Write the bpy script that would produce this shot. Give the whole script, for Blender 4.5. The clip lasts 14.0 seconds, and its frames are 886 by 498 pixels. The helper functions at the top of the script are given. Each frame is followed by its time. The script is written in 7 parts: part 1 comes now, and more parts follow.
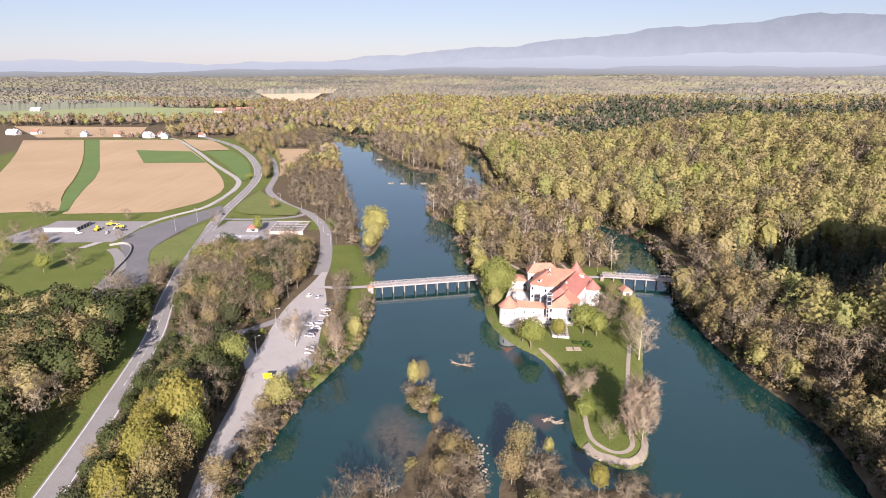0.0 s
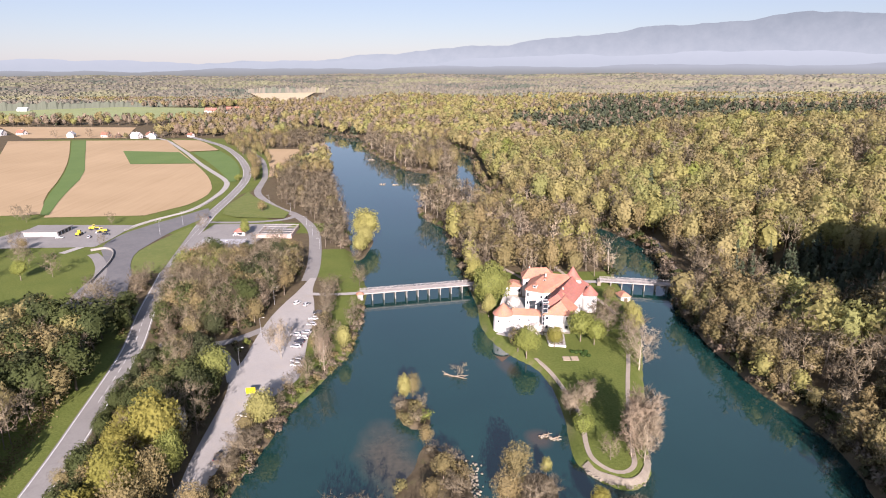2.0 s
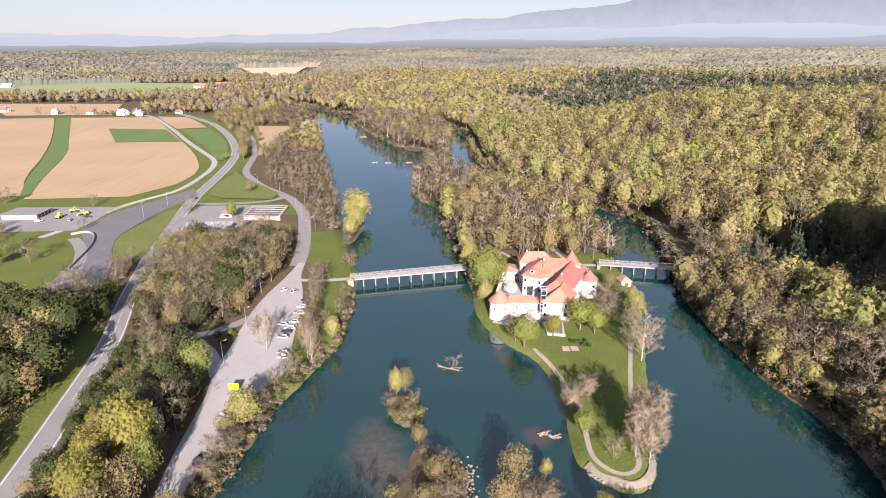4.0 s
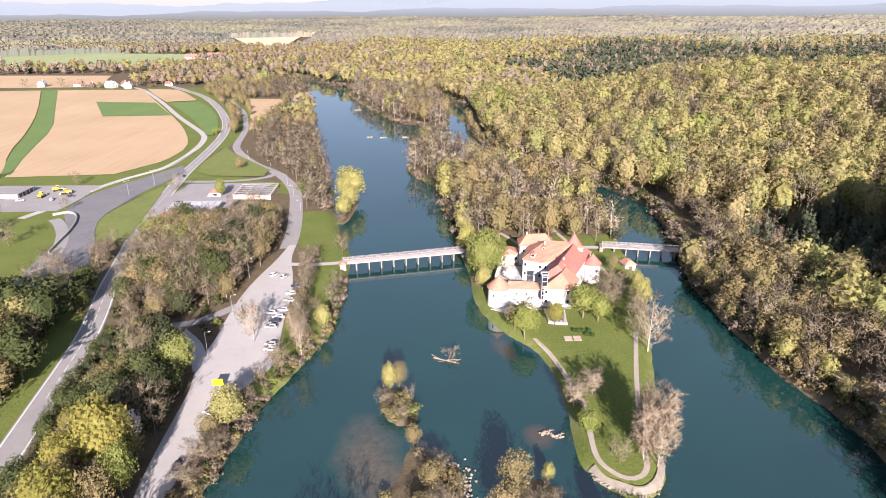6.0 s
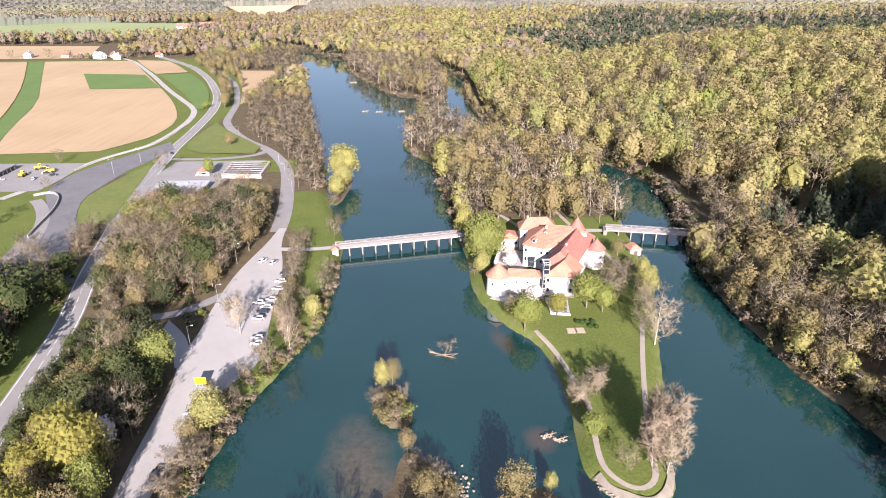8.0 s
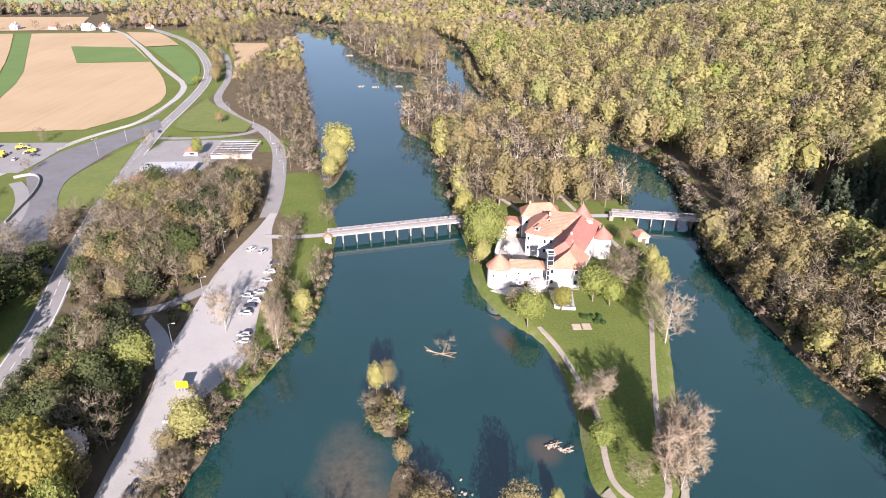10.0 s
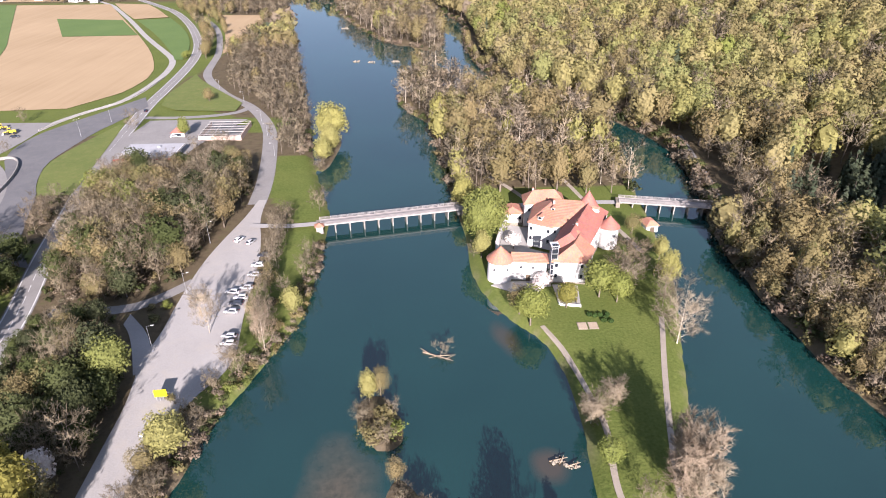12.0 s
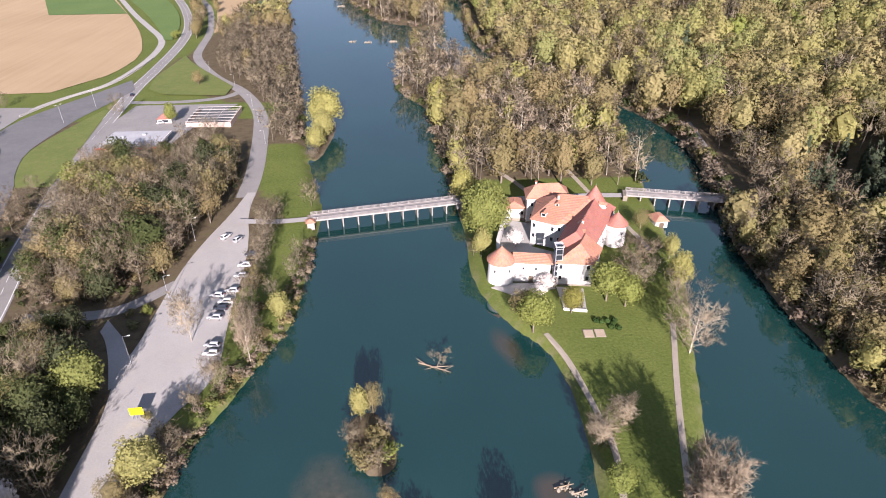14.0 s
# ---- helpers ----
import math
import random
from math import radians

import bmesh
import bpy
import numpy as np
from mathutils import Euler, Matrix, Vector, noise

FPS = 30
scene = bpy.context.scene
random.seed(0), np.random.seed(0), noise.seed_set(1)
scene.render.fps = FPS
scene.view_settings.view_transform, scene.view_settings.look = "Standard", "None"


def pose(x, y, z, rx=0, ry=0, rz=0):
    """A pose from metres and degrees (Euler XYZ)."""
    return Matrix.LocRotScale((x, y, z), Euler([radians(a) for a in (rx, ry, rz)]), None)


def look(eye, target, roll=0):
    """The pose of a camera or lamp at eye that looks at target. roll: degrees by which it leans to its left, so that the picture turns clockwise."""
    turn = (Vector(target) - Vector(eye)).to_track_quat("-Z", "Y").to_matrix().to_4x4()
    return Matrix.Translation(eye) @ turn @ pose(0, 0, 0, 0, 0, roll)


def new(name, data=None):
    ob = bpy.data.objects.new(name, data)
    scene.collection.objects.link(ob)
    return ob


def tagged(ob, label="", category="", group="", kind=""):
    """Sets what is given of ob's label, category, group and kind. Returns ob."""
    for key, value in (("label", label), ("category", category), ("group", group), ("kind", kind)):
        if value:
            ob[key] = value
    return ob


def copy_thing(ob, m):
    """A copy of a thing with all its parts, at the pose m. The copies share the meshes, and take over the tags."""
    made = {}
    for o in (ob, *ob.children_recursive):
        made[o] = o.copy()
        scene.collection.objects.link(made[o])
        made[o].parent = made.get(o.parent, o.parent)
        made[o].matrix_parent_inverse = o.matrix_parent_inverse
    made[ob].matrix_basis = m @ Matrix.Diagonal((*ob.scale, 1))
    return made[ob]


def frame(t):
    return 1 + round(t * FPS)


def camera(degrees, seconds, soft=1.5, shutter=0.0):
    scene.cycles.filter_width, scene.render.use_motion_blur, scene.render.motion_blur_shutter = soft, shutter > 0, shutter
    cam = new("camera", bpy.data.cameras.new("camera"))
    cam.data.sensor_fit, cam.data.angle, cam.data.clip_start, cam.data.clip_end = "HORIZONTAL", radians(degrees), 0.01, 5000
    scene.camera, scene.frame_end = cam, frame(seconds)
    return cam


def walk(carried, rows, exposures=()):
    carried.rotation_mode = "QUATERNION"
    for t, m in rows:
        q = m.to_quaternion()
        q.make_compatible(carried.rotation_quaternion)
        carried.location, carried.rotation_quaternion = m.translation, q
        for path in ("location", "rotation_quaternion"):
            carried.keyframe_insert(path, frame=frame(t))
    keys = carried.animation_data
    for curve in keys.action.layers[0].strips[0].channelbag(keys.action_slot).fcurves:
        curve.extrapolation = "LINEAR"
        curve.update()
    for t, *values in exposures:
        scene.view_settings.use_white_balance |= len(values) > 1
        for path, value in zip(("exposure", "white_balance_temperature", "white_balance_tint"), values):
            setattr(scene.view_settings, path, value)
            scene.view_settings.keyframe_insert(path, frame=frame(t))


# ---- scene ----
cam = camera(70.8, 14.0, soft=1.0)
PATH = [
    (0, (-3.785, -4.035, 104.085), (-3.752, -2.118, 103.513), -0.0),
    (0.5, (-3.435, -1.719, 104.11), (-3.397, 0.197, 103.538), -0.1),
    (1, (-3.262, 0.725, 104.057), (-3.219, 2.641, 103.486), -0.1),
    (1.5, (-2.983, 3.264, 104.007), (-2.936, 5.181, 103.437), -0.1),
    (2, (-2.828, 5.855, 103.89), (-2.775, 7.77, 103.315), -0.1),
    (2.5, (-2.593, 8.698, 103.717), (-2.537, 10.609, 103.13), -0.1),
    (3, (-2.337, 11.784, 103.736), (-2.276, 13.688, 103.13), -0.2),
    (5.5, (-1.049, 26.983, 103.928), (-0.977, 28.851, 103.216), -0.2),
    (6, (-0.783, 30.232, 104.04), (-0.71, 32.092, 103.307), -0.3),
    (6.5, (-0.48, 33.241, 104.199), (-0.405, 35.092, 103.444), -0.3),
    (7, (-0.195, 36.215, 104.254), (-0.121, 38.058, 103.481), -0.3),
    (7.5, (0.142, 39.413, 104.287), (0.217, 41.247, 103.493), -0.3),
    (8, (0.512, 42.708, 104.354), (0.587, 44.532, 103.538), -0.3),
    (10.5, (1.787, 59.045, 104.36), (1.862, 60.823, 103.447), -0.3),
    (11, (2.084, 62.317, 104.271), (2.159, 64.085, 103.339), -0.3),
    (11.5, (2.34, 65.692, 104.287), (2.415, 67.45, 103.337), -0.4),
    (12, (2.737, 69.011, 104.265), (2.811, 70.759, 103.295), -0.4),
    (12.5, (3.116, 72.285, 104.276), (3.189, 74.022, 103.287), -0.4),
    (13, (3.417, 75.629, 104.221), (3.489, 77.355, 103.212), -0.4),
    (13.5, (3.72, 78.996, 104.169), (3.791, 80.712, 103.143), -0.4),
    (14, (4.028, 81.886, 104.299), (4.1, 83.599, 103.269), -0.4),
]
EXPOSURES = [(0, 1.58, 6350, 26), (3, 1.58, 6350, 26), (6.5, 1.88, 6250, 25), (8, 1.88, 6150, 24), (11, 1.80, 6100, 24), (14, 1.55, 6150, 25)]
walk(cam, [(t, look(eye, target, roll)) for t, eye, target, roll in PATH], EXPOSURES)

# ---- sky, sun ----
SUN_UP, SUN_TURN = 22.5, 177.0
world = bpy.data.worlds.new("spring_sky")
scene.world = world
world.use_nodes = True
wt = world.node_tree
sky = wt.nodes.new("ShaderNodeTexSky")
sky.sky_type, sky.sun_disc = "NISHITA", False
sky.sun_elevation, sky.sun_rotation = radians(SUN_UP), radians(SUN_TURN)
sky.air_density, sky.dust_density, sky.ozone_density, sky.altitude = 1.0, 0.2, 2.2, 200
# thin spring haze whitens the blue
veil = wt.nodes.new("ShaderNodeMix")
veil.data_type = "RGBA"
veil.inputs[0].default_value, veil.inputs[7].default_value = 0.4, (7.5, 9.2, 11.8, 1)
wt.links.new(sky.outputs[0], veil.inputs[6])
wt.links.new(veil.outputs[2], wt.nodes["Background"].inputs[0])
wt.nodes["Background"].inputs[1].default_value = 0.0295
sun_data = bpy.data.lights.new("sun", "SUN")
sun_data.energy, sun_data.angle, sun_data.color = 5.0, radians(0.6), (1.0, 0.925, 0.83)
sun = new("sun", sun_data)
sun.matrix_world = look((11, -210, 87), (0, 0, 0))


# ---- materials ----
def mat(name, rough=0.8, metal=0.0, spec=0.3):
    m = bpy.data.materials.new(name)
    m.use_nodes = True
    b = m.node_tree.nodes["Principled BSDF"]
    b.inputs["Roughness"].default_value, b.inputs["Metallic"].default_value = rough, metal
    b.inputs["Specular IOR Level"].default_value = spec
    return m, m.node_tree, b


def node(nt, kind, **values):
    n = nt.nodes.new(kind)
    for key, value in values.items():
        n.inputs[key].default_value = value
    return n


def noise_of(nt, scale, detail=4.0, rough=0.6, where=None):
    n = node(nt, "ShaderNodeTexNoise", Scale=scale, Detail=detail, Roughness=rough)
    if where is None:
        where = nt.nodes.new("ShaderNodeNewGeometry").outputs["Position"]
    nt.links.new(where, n.inputs["Vector"])
    return n.outputs["Fac"]


def ramp(nt, fac, *stops):
    r = nt.nodes.new("ShaderNodeValToRGB")
    while len(r.color_ramp.elements) < len(stops):
        r.color_ramp.elements.new(0.5)
    for e, (at, c) in zip(r.color_ramp.elements, stops):
        e.position, e.color = at, (*c, 1)
    nt.links.new(fac, r.inputs[0])
    return r.outputs[0]


def mix(nt, fac, a, b, kind="MIX"):
    n = nt.nodes.new("ShaderNodeMix")
    n.data_type, n.blend_type = "RGBA", kind
    for value, socket in ((fac, n.inputs[0]), (a, n.inputs[6]), (b, n.inputs[7])):
        if isinstance(value, (int, float)):
            socket.default_value = value
        elif isinstance(value, tuple):
            socket.default_value = (*value, 1)
        else:
            nt.links.new(value, socket)
    return n.outputs[2]


def bump(nt, b, height, strength=0.4, distance=0.1):
    n = node(nt, "ShaderNodeBump", Strength=strength, Distance=distance)
    nt.links.new(height, n.inputs["Height"])
    nt.links.new(n.outputs[0], b.inputs["Normal"])


def surface(name, dark, light, coarse=0.3, fine=6.0, rough=0.8, relief=0.3, metal=0.0, spec=0.3, dirt=None):
    """A surface mottled at two scales between two colours, with fine relief and, where given, stains."""
    m, nt, b = mat(name, rough, metal, spec)
    big, small = noise_of(nt, coarse), noise_of(nt, fine, 6)
    c = ramp(nt, big, (0.3, dark), (0.7, light))
    c = mix(nt, 0.35, c, ramp(nt, small, (0.25, tuple(0.55 * v for v in dark)), (0.75, tuple(min(1, 1.15 * v) for v in light))))
    if dirt:
        c = mix(nt, ramp(nt, noise_of(nt, coarse * 4, 8, 0.7), (0.5, (0, 0, 0)), (0.72, (0.7, 0.7, 0.7))), c, dirt)
    nt.links.new(c, b.inputs["Base Color"])
    if relief:
        bump(nt, b, small, relief, 0.08)
    return m


def foliage(name, *tones, through_light=0.12, sheer=0.25):
    """Leaves: a tone for each tree, a change from clump to clump, some light let through; sheer: the gaps within a clump."""
    m, nt, b = mat(name, 0.75, 0, 0.12)
    tone = nt.nodes.new("ShaderNodeAttribute")
    tone.attribute_name = "tone"
    info = nt.nodes.new("ShaderNodeObjectInfo")
    add = nt.nodes.new("ShaderNodeMath")
    add.operation = "ADD"
    nt.links.new(tone.outputs["Fac"], add.inputs[0])
    nt.links.new(info.outputs["Random"], add.inputs[1])
    frac = nt.nodes.new("ShaderNodeMath")
    frac.operation = "FRACT"
    nt.links.new(add.outputs[0], frac.inputs[0])
    c = ramp(nt, frac.outputs[0], *[(i / (len(tones) - 1), t) for i, t in enumerate(tones)])
    geo = nt.nodes.new("ShaderNodeNewGeometry")
    v = ramp(nt, geo.outputs["Random Per Island"], (0, (0.90, 0.90, 0.90)), (1, (1.08, 1.08, 1.06)))
    c = mix(nt, 1.0, c, v, "MULTIPLY")
    # sprays of leaves within each clump
    c = mix(nt, 1.0, c, ramp(nt, noise_of(nt, 1.1, 4, 0.7), (0.32, (0.84, 0.84, 0.82)), (0.62, (1.14, 1.14, 1.14))), "MULTIPLY")
    nt.links.new(c, b.inputs["Base Color"])
    whole = b.outputs[0]
    for share, kind in ((through_light, "ShaderNodeBsdfTranslucent"), (sheer, "ShaderNodeBsdfTransparent")):
        if share:
            t = nt.nodes.new(kind)
            if kind == "ShaderNodeBsdfTranslucent":
                nt.links.new(c, t.inputs[0])
            s = nt.nodes.new("ShaderNodeMixShader")
            s.inputs[0].default_value = share
            nt.links.new(whole, s.inputs[1])
            nt.links.new(t.outputs[0], s.inputs[2])
            whole = s.outputs[0]
    nt.links.new(whole, nt.nodes["Material Output"].inputs[0])
    return m


# spring tones paled and blued to carry the haze over the hill; young_beech_leaves stay vivid
LEAF_SPRING = foliage("spring_leaves", (0.245, 0.218, 0.092), (0.275, 0.232, 0.108), (0.262, 0.246, 0.086), (0.205, 0.212, 0.080), through_light=0.25, sheer=0.35)
LEAF_BEECH = foliage("young_beech_leaves", (0.180, 0.166, 0.042), (0.195, 0.178, 0.044), (0.165, 0.158, 0.038), through_light=0.25)
LEAF_GREEN = foliage("fresh_green_leaves", (0.13, 0.152, 0.038), (0.152, 0.17, 0.042), (0.138, 0.15, 0.045))
LEAF_DARK = foliage("evergreen_leaves", (0.036, 0.046, 0.016), (0.048, 0.058, 0.018), (0.04, 0.046, 0.022), through_light=0.08, sheer=0.06)
LEAF_YELLOW = foliage("young_willow_leaves", (0.225, 0.212, 0.066), (0.215, 0.204, 0.072), (0.235, 0.215, 0.075))
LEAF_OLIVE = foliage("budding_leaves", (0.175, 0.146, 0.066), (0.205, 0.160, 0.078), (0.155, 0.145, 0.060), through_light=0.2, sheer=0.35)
TWIG = foliage("bare_twigs", (0.185, 0.153, 0.104), (0.208, 0.172, 0.118), (0.168, 0.142, 0.096), (0.198, 0.155, 0.104), through_light=0.1, sheer=0.3)
# bare_twigs darkened for solid clumps, in place of the shade between twigs
BRUSH = foliage("dense_brushwood", (0.15, 0.120, 0.085), (0.17, 0.135, 0.095), (0.13, 0.108, 0.08), (0.16, 0.118, 0.085), through_light=0)
TWIG_PALE = foliage("pale_bare_twigs", (0.25, 0.204, 0.142), (0.23, 0.19, 0.134), (0.242, 0.188, 0.134), through_light=0, sheer=0.2)
BLOSSOM = foliage("white_blossom", (0.62, 0.56, 0.52), (0.66, 0.62, 0.58), through_light=0.2)
NEEDLE = foliage("dark_needles", (0.044, 0.057, 0.033), (0.06, 0.072, 0.040), (0.05, 0.062, 0.042), through_light=0.05, sheer=0.1)
BARK = surface("bark", (0.10, 0.08, 0.06), (0.20, 0.165, 0.13), 0.8, 5, 0.9, 0.6)
BARK_PALE = surface("pale_bark", (0.30, 0.26, 0.20), (0.46, 0.41, 0.33), 0.8, 5, 0.85, 0.5)
ASPHALT = surface("asphalt", (0.11, 0.11, 0.113), (0.15, 0.147, 0.147), 0.08, 3, 0.9, 0.15, dirt=(0.16, 0.15, 0.14))
ASPHALT_OLD = surface("worn_asphalt", (0.19, 0.18, 0.17), (0.25, 0.24, 0.225), 0.08, 3, 0.9, 0.15, dirt=(0.15, 0.14, 0.135))
GRAVEL = surface("pale_gravel", (0.28, 0.265, 0.248), (0.36, 0.345, 0.325), 0.06, 4, 0.95, 0.3, dirt=(0.33, 0.30, 0.26))
CONCRETE = surface("pale_concrete", (0.28, 0.27, 0.25), (0.36, 0.345, 0.32), 0.2, 5, 0.9, 0.15, dirt=(0.33, 0.30, 0.27))
PAINT_LINE = surface("road_paint", (0.55, 0.55, 0.53), (0.72, 0.72, 0.70), 0.5, 6, 0.7, 0.05)
SOIL = None
LAWN = surface("lawn", (0.085, 0.115, 0.024), (0.13, 0.15, 0.036), 0.09, 1.6, 0.95, 0.5, dirt=(0.15, 0.145, 0.05))
CROP = surface("winter_crop", (0.075, 0.13, 0.03), (0.105, 0.16, 0.04), 0.03, 1.2, 0.95, 0.4)
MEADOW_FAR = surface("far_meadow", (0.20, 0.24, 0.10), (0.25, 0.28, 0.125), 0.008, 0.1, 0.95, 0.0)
STUBBLE = surface("pale_stubble", (0.45, 0.36, 0.22), (0.55, 0.45, 0.29), 0.01, 0.2, 0.95, 0.0)
PLASTER = surface("white_plaster", (0.50, 0.485, 0.46), (0.58, 0.57, 0.55), 0.15, 3, 0.85, 0.1, dirt=(0.50, 0.46, 0.40))
PIER = surface("weathered_pier_concrete", (0.20, 0.19, 0.17), (0.30, 0.285, 0.26), 0.5, 5, 0.9, 0.2, dirt=(0.12, 0.12, 0.10))
EARTH_PATH = surface("trodden_path", (0.26, 0.22, 0.175), (0.35, 0.305, 0.25), 0.3, 5, 0.95, 0.2, dirt=(0.2, 0.17, 0.11))
STONE = surface("pale_stone", (0.16, 0.14, 0.11), (0.27, 0.235, 0.185), 0.4, 3, 0.9, 0.5, dirt=(0.13, 0.12, 0.08))
SAND = surface("wet_sand", (0.30, 0.23, 0.16), (0.42, 0.34, 0.25), 0.4, 4, 0.8, 0.3)
WOOD_GREY = surface("weathered_boards", (0.23, 0.21, 0.195), (0.33, 0.305, 0.285), 0.5, 8, 0.85, 0.3)
WOOD_DARK = surface("dark_timber", (0.07, 0.05, 0.035), (0.12, 0.09, 0.06), 0.5, 8, 0.85, 0.3)
DRIFT = surface("driftwood", (0.19, 0.14, 0.095), (0.31, 0.24, 0.17), 0.7, 6, 0.9, 0.4)
METAL_GREY = surface("galvanised_steel", (0.38, 0.39, 0.40), (0.5, 0.51, 0.52), 0.5, 5, 0.45, 0.05, 0.6)
GLASS_DARK, _nt, _b = mat("window_glass", 0.08, 0, 0.5)
_b.inputs["Base Color"].default_value = (0.02, 0.024, 0.03, 1)
FRAME_WHITE = surface("window_frame_paint", (0.62, 0.60, 0.56), (0.75, 0.73, 0.7), 1, 6, 0.6, 0.05)
ROOF_GREY = surface("grey_roofing", (0.30, 0.30, 0.31), (0.40, 0.40, 0.41), 0.2, 3, 0.8, 0.15, dirt=(0.22, 0.22, 0.22))
RED_PAINT = surface("red_fascia", (0.50, 0.035, 0.03), (0.62, 0.05, 0.04), 0.5, 3, 0.5, 0.03)
YELLOW_PAINT = surface("yellow_panel", (0.80, 0.62, 0.0), (0.88, 0.70, 0.0), 0.3, 3, 0.5, 0.02)
RUBBER = surface("tyre_rubber", (0.015, 0.015, 0.015), (0.03, 0.03, 0.03), 2, 9, 0.9, 0.1)
BRICK_PALE = surface("salmon_render", (0.42, 0.32, 0.27), (0.50, 0.39, 0.33), 0.3, 4, 0.85, 0.1)
HEDGE = foliage("hedge_leaves", (0.03, 0.06, 0.015), (0.045, 0.08, 0.02), through_light=0.05)
REED = foliage("dry_reeds", (0.20, 0.15, 0.075), (0.16, 0.125, 0.065), through_light=0.1)


def tile_material(name, dark, light):
    """Clay roof tiles: rows across the fall, a tint for each tile, weathered patches."""
    m, nt, b = mat(name, 0.8, 0, 0.25)
    geo = nt.nodes.new("ShaderNodeNewGeometry")
    sep = nt.nodes.new("ShaderNodeSeparateXYZ")
    nt.links.new(geo.outputs["Position"], sep.inputs[0])
    wave = nt.nodes.new("ShaderNodeMath")
    wave.operation = "MULTIPLY"
    nt.links.new(sep.outputs[2], wave.inputs[0])
    wave.inputs[1].default_value = 26.0
    sine = nt.nodes.new("ShaderNodeMath")
    sine.operation = "SINE"
    nt.links.new(wave.outputs[0], sine.inputs[0])
    c = ramp(nt, noise_of(nt, 0.25, 6, 0.7), (0.3, dark), (0.7, light))
    cells = nt.nodes.new("ShaderNodeTexVoronoi")
    cells.inputs["Scale"].default_value = 3.2
    nt.links.new(geo.outputs["Position"], cells.inputs["Vector"])
    c = mix(nt, 0.22, c, mix(nt, 1.0, light, cells.outputs["Color"], "MULTIPLY"))
    c = mix(nt, ramp(nt, noise_of(nt, 0.9, 8, 0.75), (0.55, (0, 0, 0)), (0.75, (0.5, 0.5, 0.5))), c, tuple(0.6 * v for v in dark))
    nt.links.new(c, b.inputs["Base Color"])
    bump(nt, b, sine.outputs[0], 0.5, 0.06)
    return m


TILE = tile_material("orange_clay_tiles", (0.33, 0.155, 0.100), (0.43, 0.215, 0.145))
TILE_RED = tile_material("red_clay_tiles", (0.29, 0.115, 0.088), (0.39, 0.165, 0.130))
TILE_BROWN = tile_material("brown_roof_tiles", (0.20, 0.10, 0.07), (0.28, 0.15, 0.10))


def soil_material():
    m, nt, b = mat("harrowed_soil", 0.95, 0, 0.1)
    geo = nt.nodes.new("ShaderNodeNewGeometry")
    m1 = nt.nodes.new("ShaderNodeMapping")
    m1.inputs["Rotation"].default_value = (0, 0, radians(-24))
    m1.inputs["Scale"].default_value = (0.35, 0.012, 1)
    nt.links.new(geo.outputs["Position"], m1.inputs["Vector"])
    rows = noise_of(nt, 1.0, 4, 0.6, m1.outputs[0])
    c = ramp(nt, noise_of(nt, 0.012, 4, 0.6), (0.3, (0.31, 0.225, 0.13)), (0.7, (0.38, 0.28, 0.168)))
    c = mix(nt, 0.30, c, ramp(nt, rows, (0.3, (0.26, 0.185, 0.108)), (0.7, (0.40, 0.30, 0.185))))
    nt.links.new(c, b.inputs["Base Color"])
    bump(nt, b, rows, 0.3, 0.15)
    return m


SOIL = soil_material()


def water_material():
    m, nt, b = mat("river_water", 0.04, 0, 0.5)
    b.inputs["IOR"].default_value = 1.72
    deep = ramp(nt, noise_of(nt, 0.012, 3), (0.3, (0.004, 0.026, 0.025)), (0.7, (0.007, 0.037, 0.033)))
    # silt and pebbles show through where the river runs shallow
    geo = nt.nodes.new("ShaderNodeNewGeometry")
    def patch(cx, cy, rx, ry, turn):
        mp = nt.nodes.new("ShaderNodeMapping")
        mp.vector_type = "TEXTURE"
        mp.inputs["Location"].default_value = (cx, cy, 0)
        mp.inputs["Rotation"].default_value = (0, 0, radians(turn))
        mp.inputs["Scale"].default_value = (rx, ry, 1000)
        nt.links.new(geo.outputs["Position"], mp.inputs["Vector"])
        ln = nt.nodes.new("ShaderNodeVectorMath")
        ln.operation = "LENGTH"
        nt.links.new(mp.outputs[0], ln.inputs[0])
        wob = nt.nodes.new("ShaderNodeMath")
        wob.operation = "MULTIPLY_ADD"
        nt.links.new(noise_of(nt, 0.06, 2.5, 0.5), wob.inputs[0])
        wob.inputs[1].default_value = 0.7
        nt.links.new(ln.outputs["Value"], wob.inputs[2])
        return ramp(nt, wob.outputs[0], (0.6, (0.85, 0.85, 0.85)), (1.5, (0, 0, 0)))
    c = mix(nt, patch(-13, 152, 15, 36, 20), deep, ramp(nt, noise_of(nt, 0.5, 8, 0.7), (0.35, (0.045, 0.040, 0.024)), (0.7, (0.10, 0.080, 0.052))))
    c = mix(nt, patch(29, 161, 7, 8, 0), c, (0.055, 0.043, 0.030))
    c = mix(nt, patch(26, 205, 6, 14, 15), c, (0.045, 0.040, 0.026))
    nt.links.new(c, b.inputs["Base Color"])
    calm = ramp(nt, noise_of(nt, 0.02, 3), (0.35, (0.25, 0.25, 0.25)), (0.7, (1, 1, 1)))
    rip = mix(nt, 1.0, noise_of(nt, 0.55, 3, 0.55), calm, "MULTIPLY")
    bump(nt, b, rip, 0.045, 0.25)
    return m


WATER = water_material()


